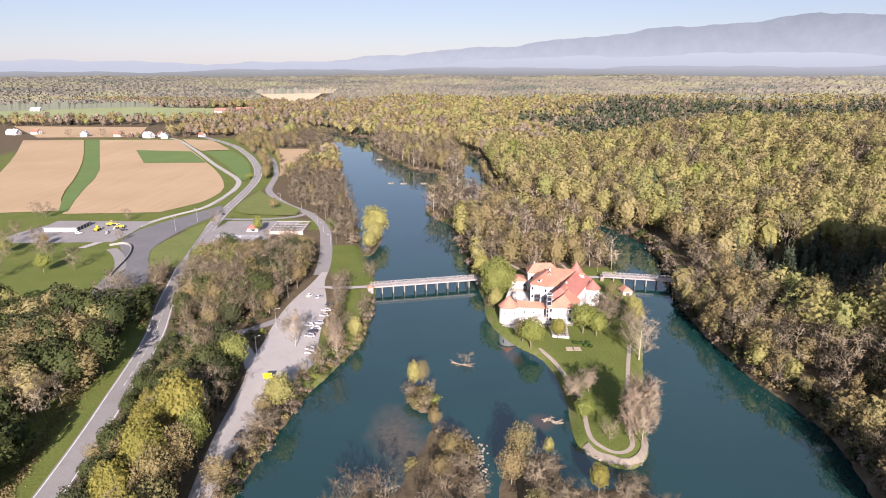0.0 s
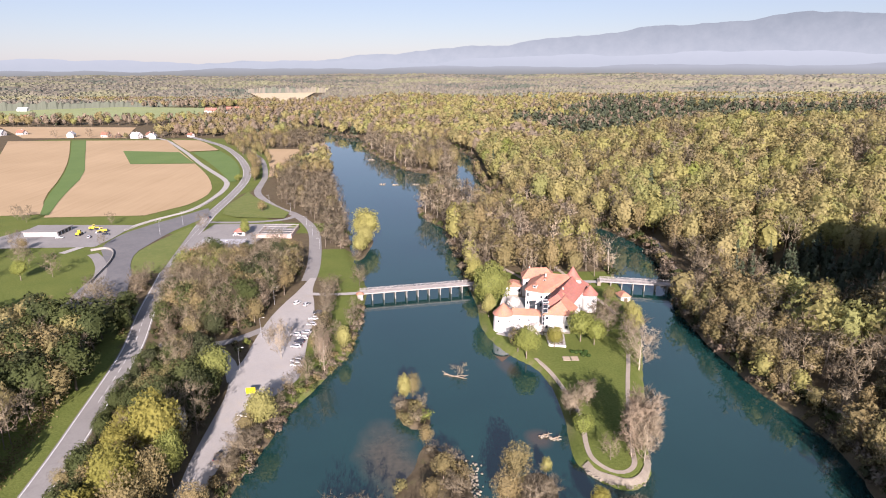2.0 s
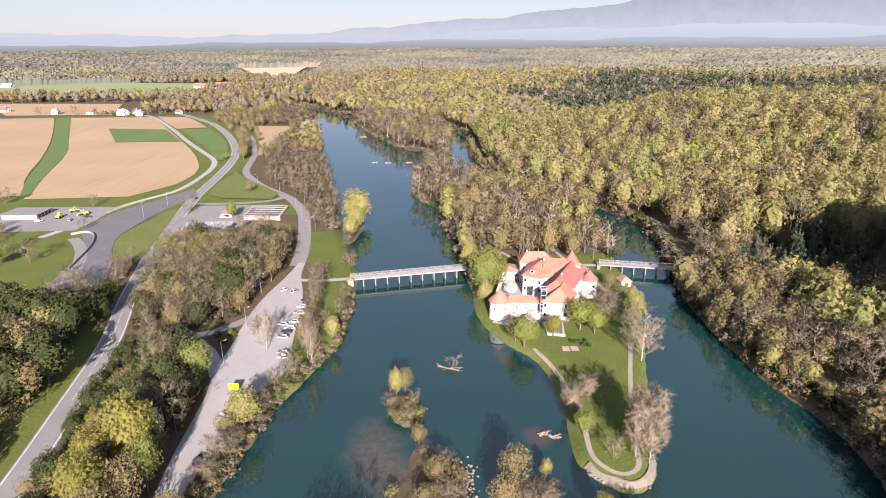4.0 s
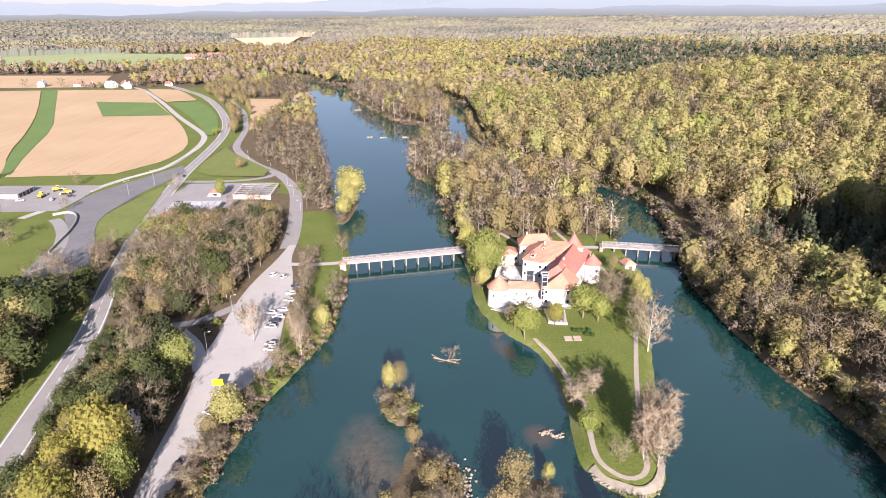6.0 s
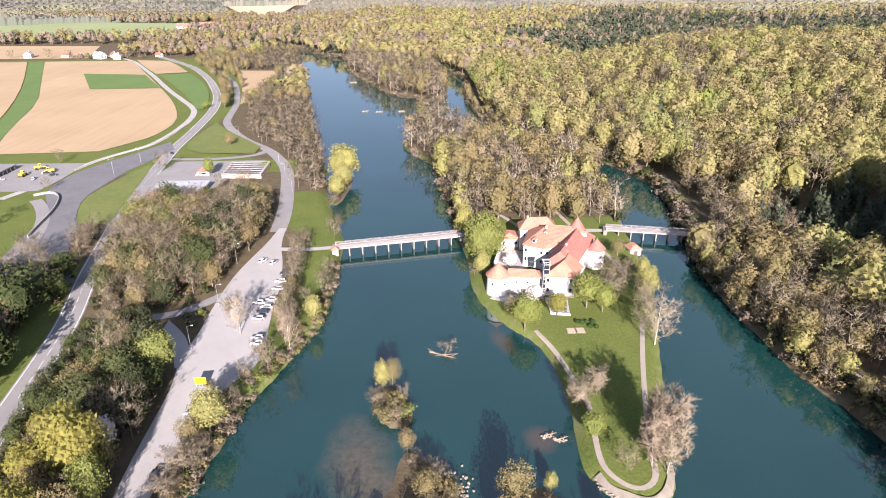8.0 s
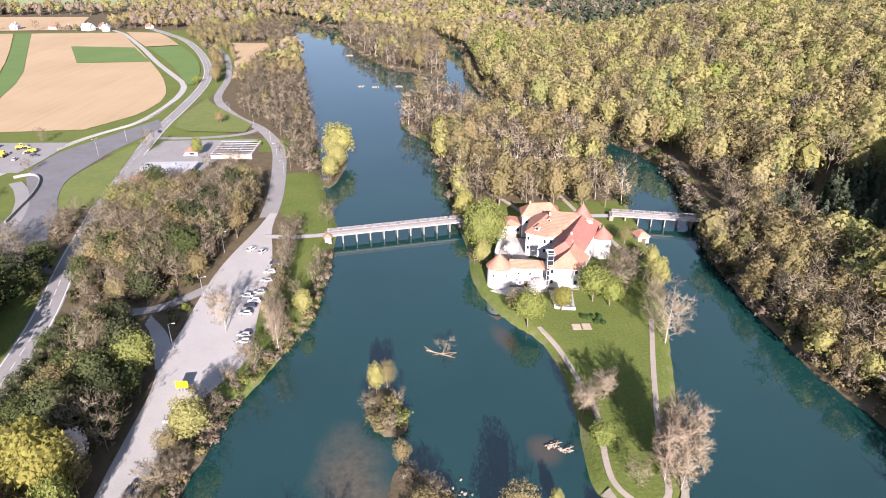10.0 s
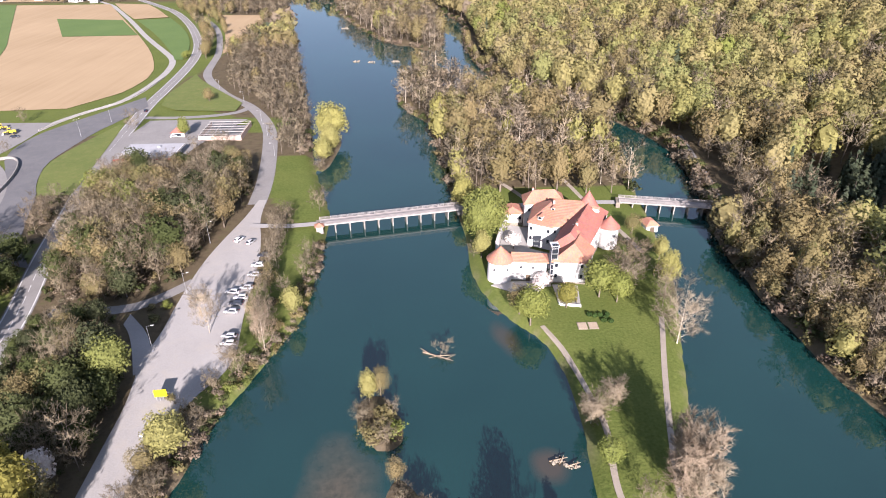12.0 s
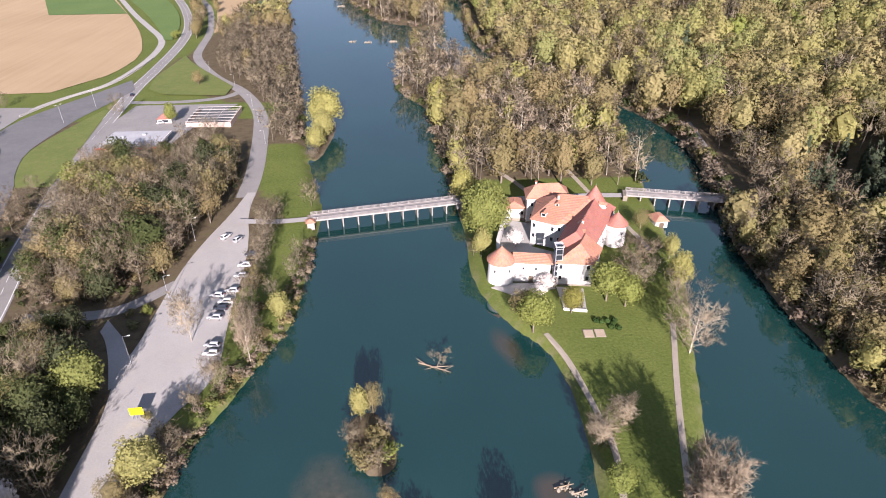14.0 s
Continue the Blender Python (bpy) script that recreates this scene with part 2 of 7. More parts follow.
# ---- mesh helpers ----
def mesh_of(name, verts, faces, materials, tone=None, which=None, smooth=False, normals=None):
    """A mesh from arrays: faces has three or four corners a row."""
    verts, faces = np.asarray(verts, float).reshape(-1, 3), np.asarray(faces, int)
    k = faces.shape[1]
    me = bpy.data.meshes.new(name)
    me.vertices.add(len(verts))
    me.vertices.foreach_set("co", verts.ravel())
    me.loops.add(faces.size)
    me.loops.foreach_set("vertex_index", faces.ravel())
    me.polygons.add(len(faces))
    me.polygons.foreach_set("loop_start", np.arange(len(faces)) * k)
    for m in materials if isinstance(materials, (list, tuple)) else [materials]:
        me.materials.append(m)
    if which is not None:
        me.polygons.foreach_set("material_index", np.asarray(which, np.int32))
    me.polygons.foreach_set("use_smooth", np.full(len(faces), smooth or normals is not None))
    me.update(calc_edges=True)
    if normals is not None:
        me.attributes.new("custom_normal", "FLOAT_VECTOR", "POINT").data.foreach_set("vector", np.asarray(normals, np.float32).ravel())
    if tone is not None:
        a = me.attributes.new("tone", "FLOAT", "POINT")
        a.data.foreach_set("value", np.asarray(tone, np.float32))
    return me


def part(name, bm, material, parent, label="", smooth=False, placed=False):
    """Links a bmesh, or a ready mesh, as one object under a thing or a part. placed: its corners are in the world's metres."""
    if isinstance(bm, bmesh.types.BMesh):
        me = bpy.data.meshes.new(name)
        bm.normal_update()
        bm.to_mesh(me)
        bm.free()
        me.materials.append(material)
        if smooth:
            me.polygons.foreach_set("use_smooth", np.full(len(me.polygons), True))
    else:
        me = bm
    ob = new(name, me)
    ob.parent = parent
    if placed:
        ob.matrix_parent_inverse = parent.matrix_basis.inverted()
    return tagged(ob, label) if label else ob


def thing(name, label, category, at=(0, 0, 0), turn=0, group="", kind=""):
    ob = new(name)
    ob.matrix_basis = pose(*at, 0, 0, turn)
    return tagged(ob, label, category, group, kind)


def box(x0, y0, z0, x1, y1, z1, bm=None, bevel=0.0):
    bm = bm or bmesh.new()
    r = bmesh.ops.create_cube(bm, size=1.0, matrix=Matrix.Translation(((x0 + x1) / 2, (y0 + y1) / 2, (z0 + z1) / 2)) @ Matrix.Diagonal((x1 - x0, y1 - y0, z1 - z0, 1)))
    if bevel:
        bmesh.ops.bevel(bm, geom=list({e for v in r["verts"] for e in v.link_edges}), offset=bevel, segments=1, affect="EDGES")
    return bm


def tube(a, b, r0, r1, sides=8, bm=None):
    bm = bm or bmesh.new()
    a, b = Vector(a), Vector(b)
    turn = (b - a).to_track_quat("Z", "Y").to_matrix().to_4x4()
    bmesh.ops.create_cone(bm, cap_ends=True, segments=sides, radius1=r0, radius2=r1, depth=(b - a).length, matrix=Matrix.Translation((a + b) / 2) @ turn)
    return bm


def solid(bottom, top, bm=None):
    """A closed solid between two rings of corners."""
    bm = bm or bmesh.new()
    n = len(bottom)
    v = [bm.verts.new(p) for p in bottom] + [bm.verts.new(p) for p in top]
    for i in range(n):
        bm.faces.new((v[i], v[(i + 1) % n], v[n + (i + 1) % n], v[n + i]))
    bm.faces.new(v[n:])
    bm.faces.new(v[:n][::-1])
    return bm


# ---- plan ----
def curve(points, rounds=2, closed=False):
    p = np.asarray(points, float)
    for _ in range(rounds):
        q = np.roll(p, -1, 0) if closed else p[1:]
        o = p if closed else p[:-1]
        cut = np.stack([0.75 * o + 0.25 * q, 0.25 * o + 0.75 * q], 1).reshape(-1, 2)
        p = cut if closed else np.concatenate([p[:1], cut, p[-1:]])
    return p


def along(points, n):
    p = np.asarray(points, float)
    d = np.r_[0, np.cumsum(np.linalg.norm(np.diff(p, axis=0), axis=1))]
    s = np.linspace(0, d[-1], n)
    return np.stack([np.interp(s, d, p[:, 0]), np.interp(s, d, p[:, 1])], 1)


def length(points):
    return np.linalg.norm(np.diff(np.asarray(points, float), axis=0), axis=1).sum()


def inside(poly, x, y):
    px, py = np.asarray(poly, float).T
    hit = np.zeros(np.shape(x), bool)
    for x0, y0, x1, y1 in zip(px, py, np.roll(px, -1), np.roll(py, -1)):
        if y0 != y1:
            hit ^= ((y0 > y) != (y1 > y)) & (x < (x1 - x0) * (y - y0) / (y1 - y0) + x0)
    return hit


def reach(line, x, y, closed=False):
    """The distance to a polyline."""
    p = np.asarray(line, float)
    q = np.roll(p, -1, 0) if closed else p[1:]
    best = np.full(np.shape(x), 1e9)
    for (x0, y0), (x1, y1) in zip(p if closed else p[:-1], q):
        dx, dy = x1 - x0, y1 - y0
        t = np.clip(((x - x0) * dx + (y - y0) * dy) / max(dx * dx + dy * dy, 1e-9), 0, 1)
        best = np.minimum(best, (x - x0 - t * dx) ** 2 + (y - y0 - t * dy) ** 2)
    return np.sqrt(best)


def step(v, a, b):
    t = np.clip((v - a) / (b - a), 0, 1)
    return t * t * (3 - 2 * t)


LEFT_BANK = [(-66, -330), (-60, 40), (-56, 100), (-54, 128), (-53, 140), (-50, 153), (-47, 172), (-45, 181), (-42, 187), (-38, 200), (-35, 208), (-32, 217),
             (-31, 230), (-31, 262), (-31, 283), (-35, 300), (-40, 318), (-46, 345), (-51, 373), (-58, 410), (-66, 455), (-76, 505), (-88, 560),
             (-102, 636), (-116, 708), (-130, 782), (-147, 868), (-165, 930), (-205, 990), (-290, 1040)]
RIGHT_BANK = [(-280, 1078), (-175, 1020), (-130, 940), (-100, 895), (-40, 868), (10, 830), (40, 770), (52, 700), (48, 660), (44, 610), (46, 560), (50, 522),
              (56, 495), (62, 465), (75, 440), (95, 420), (110, 398), (118, 376), (122, 361), (124, 346), (122, 325), (118, 301), (114, 285), (110, 270), (107, 254),
              (105, 235), (105, 205), (106, 185), (109, 174), (112, 162), (112, 150), (110, 140), (106, 125), (104, 100), (104, 40), (104, -330)]
RIVER = np.concatenate([curve(LEFT_BANK), curve(RIGHT_BANK)])
CASTLE_ISLAND = curve([(-9, 441), (-1, 416), (9, 400), (11, 377), (13, 352), (15, 326), (16, 300), (18, 280), (20, 262), (19, 242), (21.5, 228), (28.5, 213), (34.5, 206), (37.6, 198),
                       (38.8, 189), (39, 178), (38.4, 166), (37.6, 158), (37, 151), (38.5, 146), (41.8, 141), (48, 137), (53, 140), (56.5, 146), (58, 155), (61, 165), (66, 180), (72, 200),
                       (78, 218), (83, 236), (86, 258), (90, 286), (93.5, 320), (96, 350), (98, 372), (93, 394), (80, 414), (58, 430), (42, 430), (35, 442), (28, 470), (14, 478), (0, 465)], 2, True)
NORTH_ISLAND = curve([(16, 582), (-6, 612), (-19, 616), (-30, 644), (-50, 695), (-71, 767), (-88, 815), (-60, 838), (-20, 815), (10, 770), (28, 712), (30, 650), (24, 598)], 2, True)
SPIT = curve([(2, 498), (14, 492), (24, 500), (24, 516), (14, 524), (3, 520)], 2, True)
ISLET = curve([(-14, 182), (-12, 172), (-8, 166.5), (-3, 167), (-1.5, 172), (-4, 180), (-8, 186)], 2, True)
NEAR_ISLAND = curve([(-5, 158), (-2.5, 160), (1, 155), (7, 151), (8.5, 142), (8, 132), (11, 120), (8, 104), (-12, 100), (-29, 108), (-28, 127), (-19, 131), (-12, 129), (-11, 142), (-7, 146)], 2, True)
SHRUB_ISLAND = curve([(13, 135), (20, 143), (26, 147), (30, 143), (29, 134), (34, 129), (46, 131), (54, 124), (52, 104), (20, 102), (12, 118)], 2, True)
WILLOW_ISLET = curve([(-42.5, 330), (-38.5, 331), (-36, 345), (-35, 360), (-35, 374), (-39.5, 377), (-42, 362), (-42, 345)], 2, True)
ISLANDS = [WILLOW_ISLET, CASTLE_ISLAND, NORTH_ISLAND, SPIT, ISLET, NEAR_ISLAND, SHRUB_ISLAND]


def dry(x, y):
    """Metres from the nearest water's edge: above nought on land, below in the river."""
    wet = inside(RIVER, x, y)
    d = np.minimum(reach(curve(LEFT_BANK), x, y), reach(curve(RIGHT_BANK), x, y))
    for isle in ISLANDS:
        wet &= ~inside(isle, x, y)
        d = np.minimum(d, reach(isle, x, y, True))
    return np.where(wet, -d, d)


def wave(x, y, size, seed=0.0):
    """A smooth swell between -1 and 1."""
    a, b = x / size + seed, y / size - 1.7 * seed
    return 0.5 * np.sin(a + 1.3 * np.sin(0.7 * b)) + 0.5 * np.sin(b * 0.9 + 1.1 * np.sin(0.8 * a + 2))


def ground(x, y, d=None):
    x, y = np.asarray(x, float), np.asarray(y, float)
    if d is None:
        d = dry(x, y)
    isle = np.zeros(x.shape, bool)
    for i in ISLANDS:
        isle |= inside(i, x, y)
    small = inside(WILLOW_ISLET, x, y) | inside(ISLET, x, y) | inside(NEAR_ISLAND, x, y) | inside(SHRUB_ISLAND, x, y) | inside(SPIT, x, y)
    right = (~isle) & (x > np.interp(y, [0, 400, 470, 600, 900, 1100, 5000], [80, 80, 40, 20, -80, -150, -150]))
    level = np.where(isle, 1.6, 2.5 + 0.5 * step(-x, 76, 96))
    level = np.where(small, 0.7, level)
    # the wooded hill over the far bank, and low hills beyond the plain
    s = np.maximum(d, 0)
    hill = 33 * step(s, 5, 230) * (0.35 + 0.65 * step(y, 230, 420)) * (1 - 0.9 * step(y, 570, 720))
    hill += 3.0 * wave(x, y, 55, 1.0) * step(s, 20, 90)
    hill -= 13 * np.exp(-(((x - 185) / 50) ** 2 + ((y - 255) / 36) ** 2))
    # unseen hump off to the right, added to throw shade over the hollow
    hill += 76 * np.exp(-(((x - 214) / 46) ** 2 + ((y - 168) / 42) ** 2))
    level = np.where(right, 3.0 + np.maximum(hill, 0), level)
    level = level + 9 * step(y, 1500, 2600) * (1 + wave(x, y, 260, 2.0))
    bank = np.where(d > 0, step(d, -0.8, 2.8), 0)
    return np.where(d > 0, 0.05 + (level - 0.05) * np.clip(bank * 1.15, 0, 1), np.maximum(-2.0, 0.55 * d))


# ---- ground, river, far hills ----
def spread(fine0, fine1, gap, lo, hi, grow=1.06, most=120):
    mid = list(np.arange(fine0, fine1 + gap / 2, gap))
    for sign, end in ((-1, lo), (1, hi)):
        v, g = (mid[0] if sign < 0 else mid[-1]), gap
        while sign * v < sign * end:
            g = min(g * grow, most)
            v += sign * g
            mid = [v] + mid if sign < 0 else mid + [v]
    return np.array(mid)


gx, gy = spread(-118, 130, 2.3, -4600, 4600, 1.07), spread(96, 470, 2.3, -700, 4700, 1.07)
GX, GY = np.meshgrid(gx, gy)
D = dry(GX, GY)
GZ = ground(GX, GY, D)
n_x, n_y = len(gx), len(gy)
idx = np.arange(n_x * n_y).reshape(n_y, n_x)
quads = np.stack([idx[:-1, :-1], idx[:-1, 1:], idx[1:, 1:], idx[1:, :-1]], -1).reshape(-1, 4)


def ground_material():
    """Meadow and leaf litter by what grows there, with mud and pebbles at the water's edge."""
    m, nt, b = mat("meadow_and_leaf_litter", 0.95, 0, 0.1)
    grass = ramp(nt, noise_of(nt, 0.07, 5), (0.3, (0.064, 0.092, 0.018)), (0.7, (0.106, 0.124, 0.030)))
    grass = mix(nt, 0.4, grass, ramp(nt, noise_of(nt, 1.3, 6), (0.3, (0.06, 0.085, 0.018)), (0.7, (0.17, 0.185, 0.055))))
    litter = ramp(nt, noise_of(nt, 0.3, 7, 0.7), (0.3, (0.06, 0.047, 0.028)), (0.55, (0.105, 0.082, 0.05)), (0.75, (0.075, 0.08, 0.028)))
    edge = ramp(nt, noise_of(nt, 1.5, 6, 0.7), (0.3, (0.13, 0.10, 0.065)), (0.7, (0.30, 0.25, 0.18)))
    wood = nt.nodes.new("ShaderNodeAttribute")
    wood.attribute_name = "tone"
    shore = nt.nodes.new("ShaderNodeAttribute")
    shore.attribute_name = "shore"
    c = mix(nt, wood.outputs["Fac"], grass, litter)
    c = mix(nt, shore.outputs["Fac"], c, edge)
    nt.links.new(c, b.inputs["Base Color"])
    bump(nt, b, noise_of(nt, 1.2, 6), 0.6, 0.3)
    return m


# open grass: the island's lawn, the river meadow, the verges
GRASS_AREAS = [[(16, 245), (17, 226), (25, 206), (33, 192), (35, 176), (33, 158), (31, 148), (46, 134), (62, 148), (83, 225), (88, 245), (60, 262), (40, 285), (20, 275)],
               [(20, 262), (40, 280), (60, 276), (84, 245), (92, 286), (96, 305), (17, 305)],
               [(-56, 180), (-30, 180), (-30, 300), (-44, 345), (-62, 345), (-58, 300), (-45, 280), (-47, 225)],
               [(-150, 455), (-95, 405), (-60, 405), (-70, 380), (-160, 380), (-200, 330), (-420, 330), (-520, 880), (-240, 880), (-140, 640)],
               [(-260, 345), (-260, 262), (-150, 262), (-150, 345)],
               [(-128, 262), (-110, 200), (-100, 140), (-98, 95), (-124, 95), (-128, 150), (-142, 205), (-150, 262)],
               [(-1000, 1190), (-410, 1180), (-400, 1460), (-640, 1510), (-1020, 1570)]]
wooded = np.ones(GX.shape)
for area in GRASS_AREAS:
    wooded[inside(area, GX, GY)] = 0
near_shore = np.clip(1 - np.abs(D) / 0.7, 0, 1) * 0.4
me = mesh_of("ground", np.stack([GX, GY, GZ], -1), quads, ground_material(), wooded.ravel(), smooth=True)
me.attributes.new("shore", "FLOAT", "POINT").data.foreach_set("value", near_shore.ravel().astype(np.float32))
tagged(new("ground", me), "meadow, leaf litter and low wooded hills by the river", "ground", kind="structure")

wx, wy = np.linspace(-300, 135, 30), np.linspace(-325, 1090, 80)
WX, WY = np.meshgrid(wx, wy)
wi = np.arange(WX.size).reshape(WX.shape)
wq = np.stack([wi[:-1, :-1], wi[:-1, 1:], wi[1:, 1:], wi[1:, :-1]], -1).reshape(-1, 4)
tagged(new("water", mesh_of("water", np.stack([WX, WY, 0 * WX], -1), wq, WATER, smooth=True)), "calm blue-green river water with faint ripples", "river", kind="structure")


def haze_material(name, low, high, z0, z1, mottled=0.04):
    """Distant hills with bright haze painted into a glowing colour, paler towards their feet."""
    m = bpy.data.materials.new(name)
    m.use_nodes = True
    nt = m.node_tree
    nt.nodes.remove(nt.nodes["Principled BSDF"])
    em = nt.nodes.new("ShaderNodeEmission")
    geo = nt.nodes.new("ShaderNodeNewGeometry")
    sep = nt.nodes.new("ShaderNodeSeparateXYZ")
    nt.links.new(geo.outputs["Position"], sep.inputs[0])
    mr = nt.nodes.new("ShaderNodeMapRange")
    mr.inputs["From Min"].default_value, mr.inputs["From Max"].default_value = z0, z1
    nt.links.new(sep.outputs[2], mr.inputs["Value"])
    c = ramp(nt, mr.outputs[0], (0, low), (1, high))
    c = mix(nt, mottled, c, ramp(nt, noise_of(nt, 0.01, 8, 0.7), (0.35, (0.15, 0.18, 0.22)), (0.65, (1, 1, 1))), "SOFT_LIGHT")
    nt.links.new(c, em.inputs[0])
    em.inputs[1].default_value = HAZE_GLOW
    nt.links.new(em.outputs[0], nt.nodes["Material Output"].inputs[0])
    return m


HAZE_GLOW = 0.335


def far_ridge(name, label, far, heights, material, rough, seed):
    """A long far hill, haze in its colour: a strip round the horizon with a sloping face."""
    rng = np.random.default_rng(seed)
    ang = np.linspace(-62, 62, 420)
    h = np.interp(ang, [a for a, _ in heights], [v for _, v in heights])
    f = sum(np.sin(ang * k + rng.uniform(0, 6)) / k ** 0.9 for k in (0.35, 0.7, 1.3, 2.6, 5, 9, 17))
    h = np.maximum(h + rough * f, 3)
    rows = []
    for out, share in ((0, 0.0), (40, 0.45), (80, 0.8), (120, 1.0)):
        r = far + out
        rows.append(np.stack([r * np.sin(np.radians(ang)), r * np.cos(np.radians(ang)), h * share - 6 * (share == 0)], -1))
    v = np.array(rows)
    i = np.arange(v.shape[0] * v.shape[1]).reshape(v.shape[:2])
    q = np.stack([i[:-1, :-1], i[:-1, 1:], i[1:, 1:], i[1:, :-1]], -1).reshape(-1, 4)
    return tagged(new(name, mesh_of(name, v, q, material, smooth=True)), label, "hills", kind="structure")


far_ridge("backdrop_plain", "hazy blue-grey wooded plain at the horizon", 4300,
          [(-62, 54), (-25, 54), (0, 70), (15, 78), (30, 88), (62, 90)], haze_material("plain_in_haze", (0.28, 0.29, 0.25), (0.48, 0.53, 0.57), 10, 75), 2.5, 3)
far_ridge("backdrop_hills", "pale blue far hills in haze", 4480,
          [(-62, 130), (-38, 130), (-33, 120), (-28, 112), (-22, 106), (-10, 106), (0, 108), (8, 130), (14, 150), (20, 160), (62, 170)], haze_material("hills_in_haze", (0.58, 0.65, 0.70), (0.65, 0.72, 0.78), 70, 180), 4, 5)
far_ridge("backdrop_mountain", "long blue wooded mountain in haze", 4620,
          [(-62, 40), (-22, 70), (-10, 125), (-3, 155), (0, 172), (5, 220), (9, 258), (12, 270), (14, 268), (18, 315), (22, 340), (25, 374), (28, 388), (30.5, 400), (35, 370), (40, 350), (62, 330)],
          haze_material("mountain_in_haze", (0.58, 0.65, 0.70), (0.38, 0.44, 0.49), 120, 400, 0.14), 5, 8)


# ---- roads, paths, fields ----
def on_ground(p, lift):
    return np.c_[p, ground(p[:, 0], p[:, 1]) + lift]


def ribbon(name, line, width, lift, material, label, category, gap=4.0, kind="structure", rows=5, rounds=2):
    p = along(curve(line, rounds), max(4, int(length(line) / gap)))
    d = np.gradient(p, axis=0)
    d /= np.linalg.norm(d, axis=1)[:, None]
    side = np.stack([-d[:, 1], d[:, 0]], 1)
    w = np.broadcast_to(np.asarray(width, float), len(p)) if np.ndim(width) == 0 else np.interp(np.linspace(0, 1, len(p)), np.linspace(0, 1, len(width)), width)
    v = np.stack([on_ground(p + side * (w * s)[:, None], lift) for s in np.linspace(-0.5, 0.5, rows)], 1)
    return sheet(name, v, material, label, category, kind)


def sheet(name, v, material, label, category, kind="structure"):
    i = np.arange(v.shape[0] * v.shape[1]).reshape(v.shape[:2])
    q = np.stack([i[:-1, :-1], i[1:, :-1], i[1:, 1:], i[:-1, 1:]], -1).reshape(-1, 4)
    me = mesh_of(name, v, q, material)
    if sum(p.normal.z for p in me.polygons) < 0:
        me.flip_normals()
    return tagged(new(name, me), label, category, kind=kind) if label else new(name, me)


def patch(name, edge_a, edge_b, lift, material, label, category, gap=8.0, rounds=1):
    """A piece of ground between two edges that run the same way."""
    a, b = curve(edge_a, rounds), curve(edge_b, rounds)
    n = max(3, int(max(length(a), length(b)) / gap))
    a, b = along(a, n), along(b, n)
    m = max(2, int(np.linalg.norm(a - b, axis=1).max() / gap) + 1)
    v = np.stack([on_ground(a + (b - a) * s, lift) for s in np.linspace(0, 1, m)], 1)
    return sheet(name, v, material, label, category)


MAIN_ROAD = [(-330, 900), (-278, 831), (-251, 791), (-219, 725), (-200, 680), (-178, 620), (-166, 575), (-159, 530), (-154, 469), (-152, 432), (-147, 395), (-142, 352), (-136, 318),
             (-129, 289), (-121, 252), (-112, 222), (-107.5, 198), (-104, 174), (-101, 155), (-99, 139), (-97, 120), (-93, 80), (-88, 20)]
UPPER_LANE = [(-420, 930), (-356, 874), (-311, 795), (-274, 729), (-236, 656), (-200, 594), (-180, 560), (-172, 535), (-168, 505), (-167, 470), (-170, 440), (-180, 424), (-188, 408), (-193, 388), (-196, 362), (-204, 340)]
RIVER_LANE = [(-215, 760), (-188, 705), (-172, 662), (-157, 607), (-148, 568), (-144, 534), (-140, 507), (-131, 485), (-117, 459), (-106, 443), (-93, 428), (-82, 408), (-73, 385), (-68, 360), (-64, 335), (-61, 312), (-60, 292)]
CROSS_LANE = [(-92, 424), (-96, 414), (-110, 408), (-130, 406), (-148, 408)]
SIDE_LANE = [(-67, 236), (-72, 229.5), (-77, 224.5), (-82, 221.5), (-92, 220), (-103, 220)]
FAR_BANK_TRACK = [(131, 360), (128, 338), (124.5, 318), (121.5, 300), (118, 286), (117, 270)]
SHORE_PATH = [(116, 182), (118, 174), (118.5, 168), (119, 160), (118, 148)]
FOREST_TRACK = [(60, 615), (65, 585), (68, 556), (74, 520), (80, 495)]
ISLAND_PATH = [(36, 208.5), (39.3, 199.5), (40.8, 191), (42, 182), (43.2, 173), (43, 166), (41.8, 160), (41, 154), (41, 149.5), (42.6, 146), (45.5, 143), (49, 143), (52, 146), (53, 152), (56, 164), (60, 178), (64, 191), (68, 203), (70.5, 211)]
ribbon("road", MAIN_ROAD, 7.6, 0.10, ASPHALT_OLD, "two-lane grey asphalt road with white lines", "road", rows=6)
for side in (-3.2, 3.2):
    p = along(curve(MAIN_ROAD), 320)
    d = np.gradient(p, axis=0)
    d /= np.linalg.norm(d, axis=1)[:, None]
    ribbon("road_line", p + side * np.stack([-d[:, 1], d[:, 0]], 1), 0.22, 0.15, PAINT_LINE, "white edge line painted on the asphalt", "road marking", rows=2, rounds=0)
p = along(curve(MAIN_ROAD), 700)
for k in range(0, 520, 5):
    seg = p[k + 60 : k + 64]
    if len(seg) == 4 and seg[0, 1] > 90:
        ribbon("road_dash", seg, 0.14, 0.15, PAINT_LINE, "white dash painted on the asphalt", "road marking", gap=2, rows=2, rounds=0)
ribbon("lane", UPPER_LANE, 4.6, 0.13, CONCRETE, "pale concrete lane between the fields", "road")
ribbon("lane", RIVER_LANE, [4.5, 5, 5, 5.5, 6, 7, 7], 0.10, ASPHALT_OLD, "narrow pale asphalt lane beside the trees", "road")
ribbon("lane", CROSS_LANE, 4.6, 0.14, ASPHALT_OLD, "short pale asphalt link lane", "road")
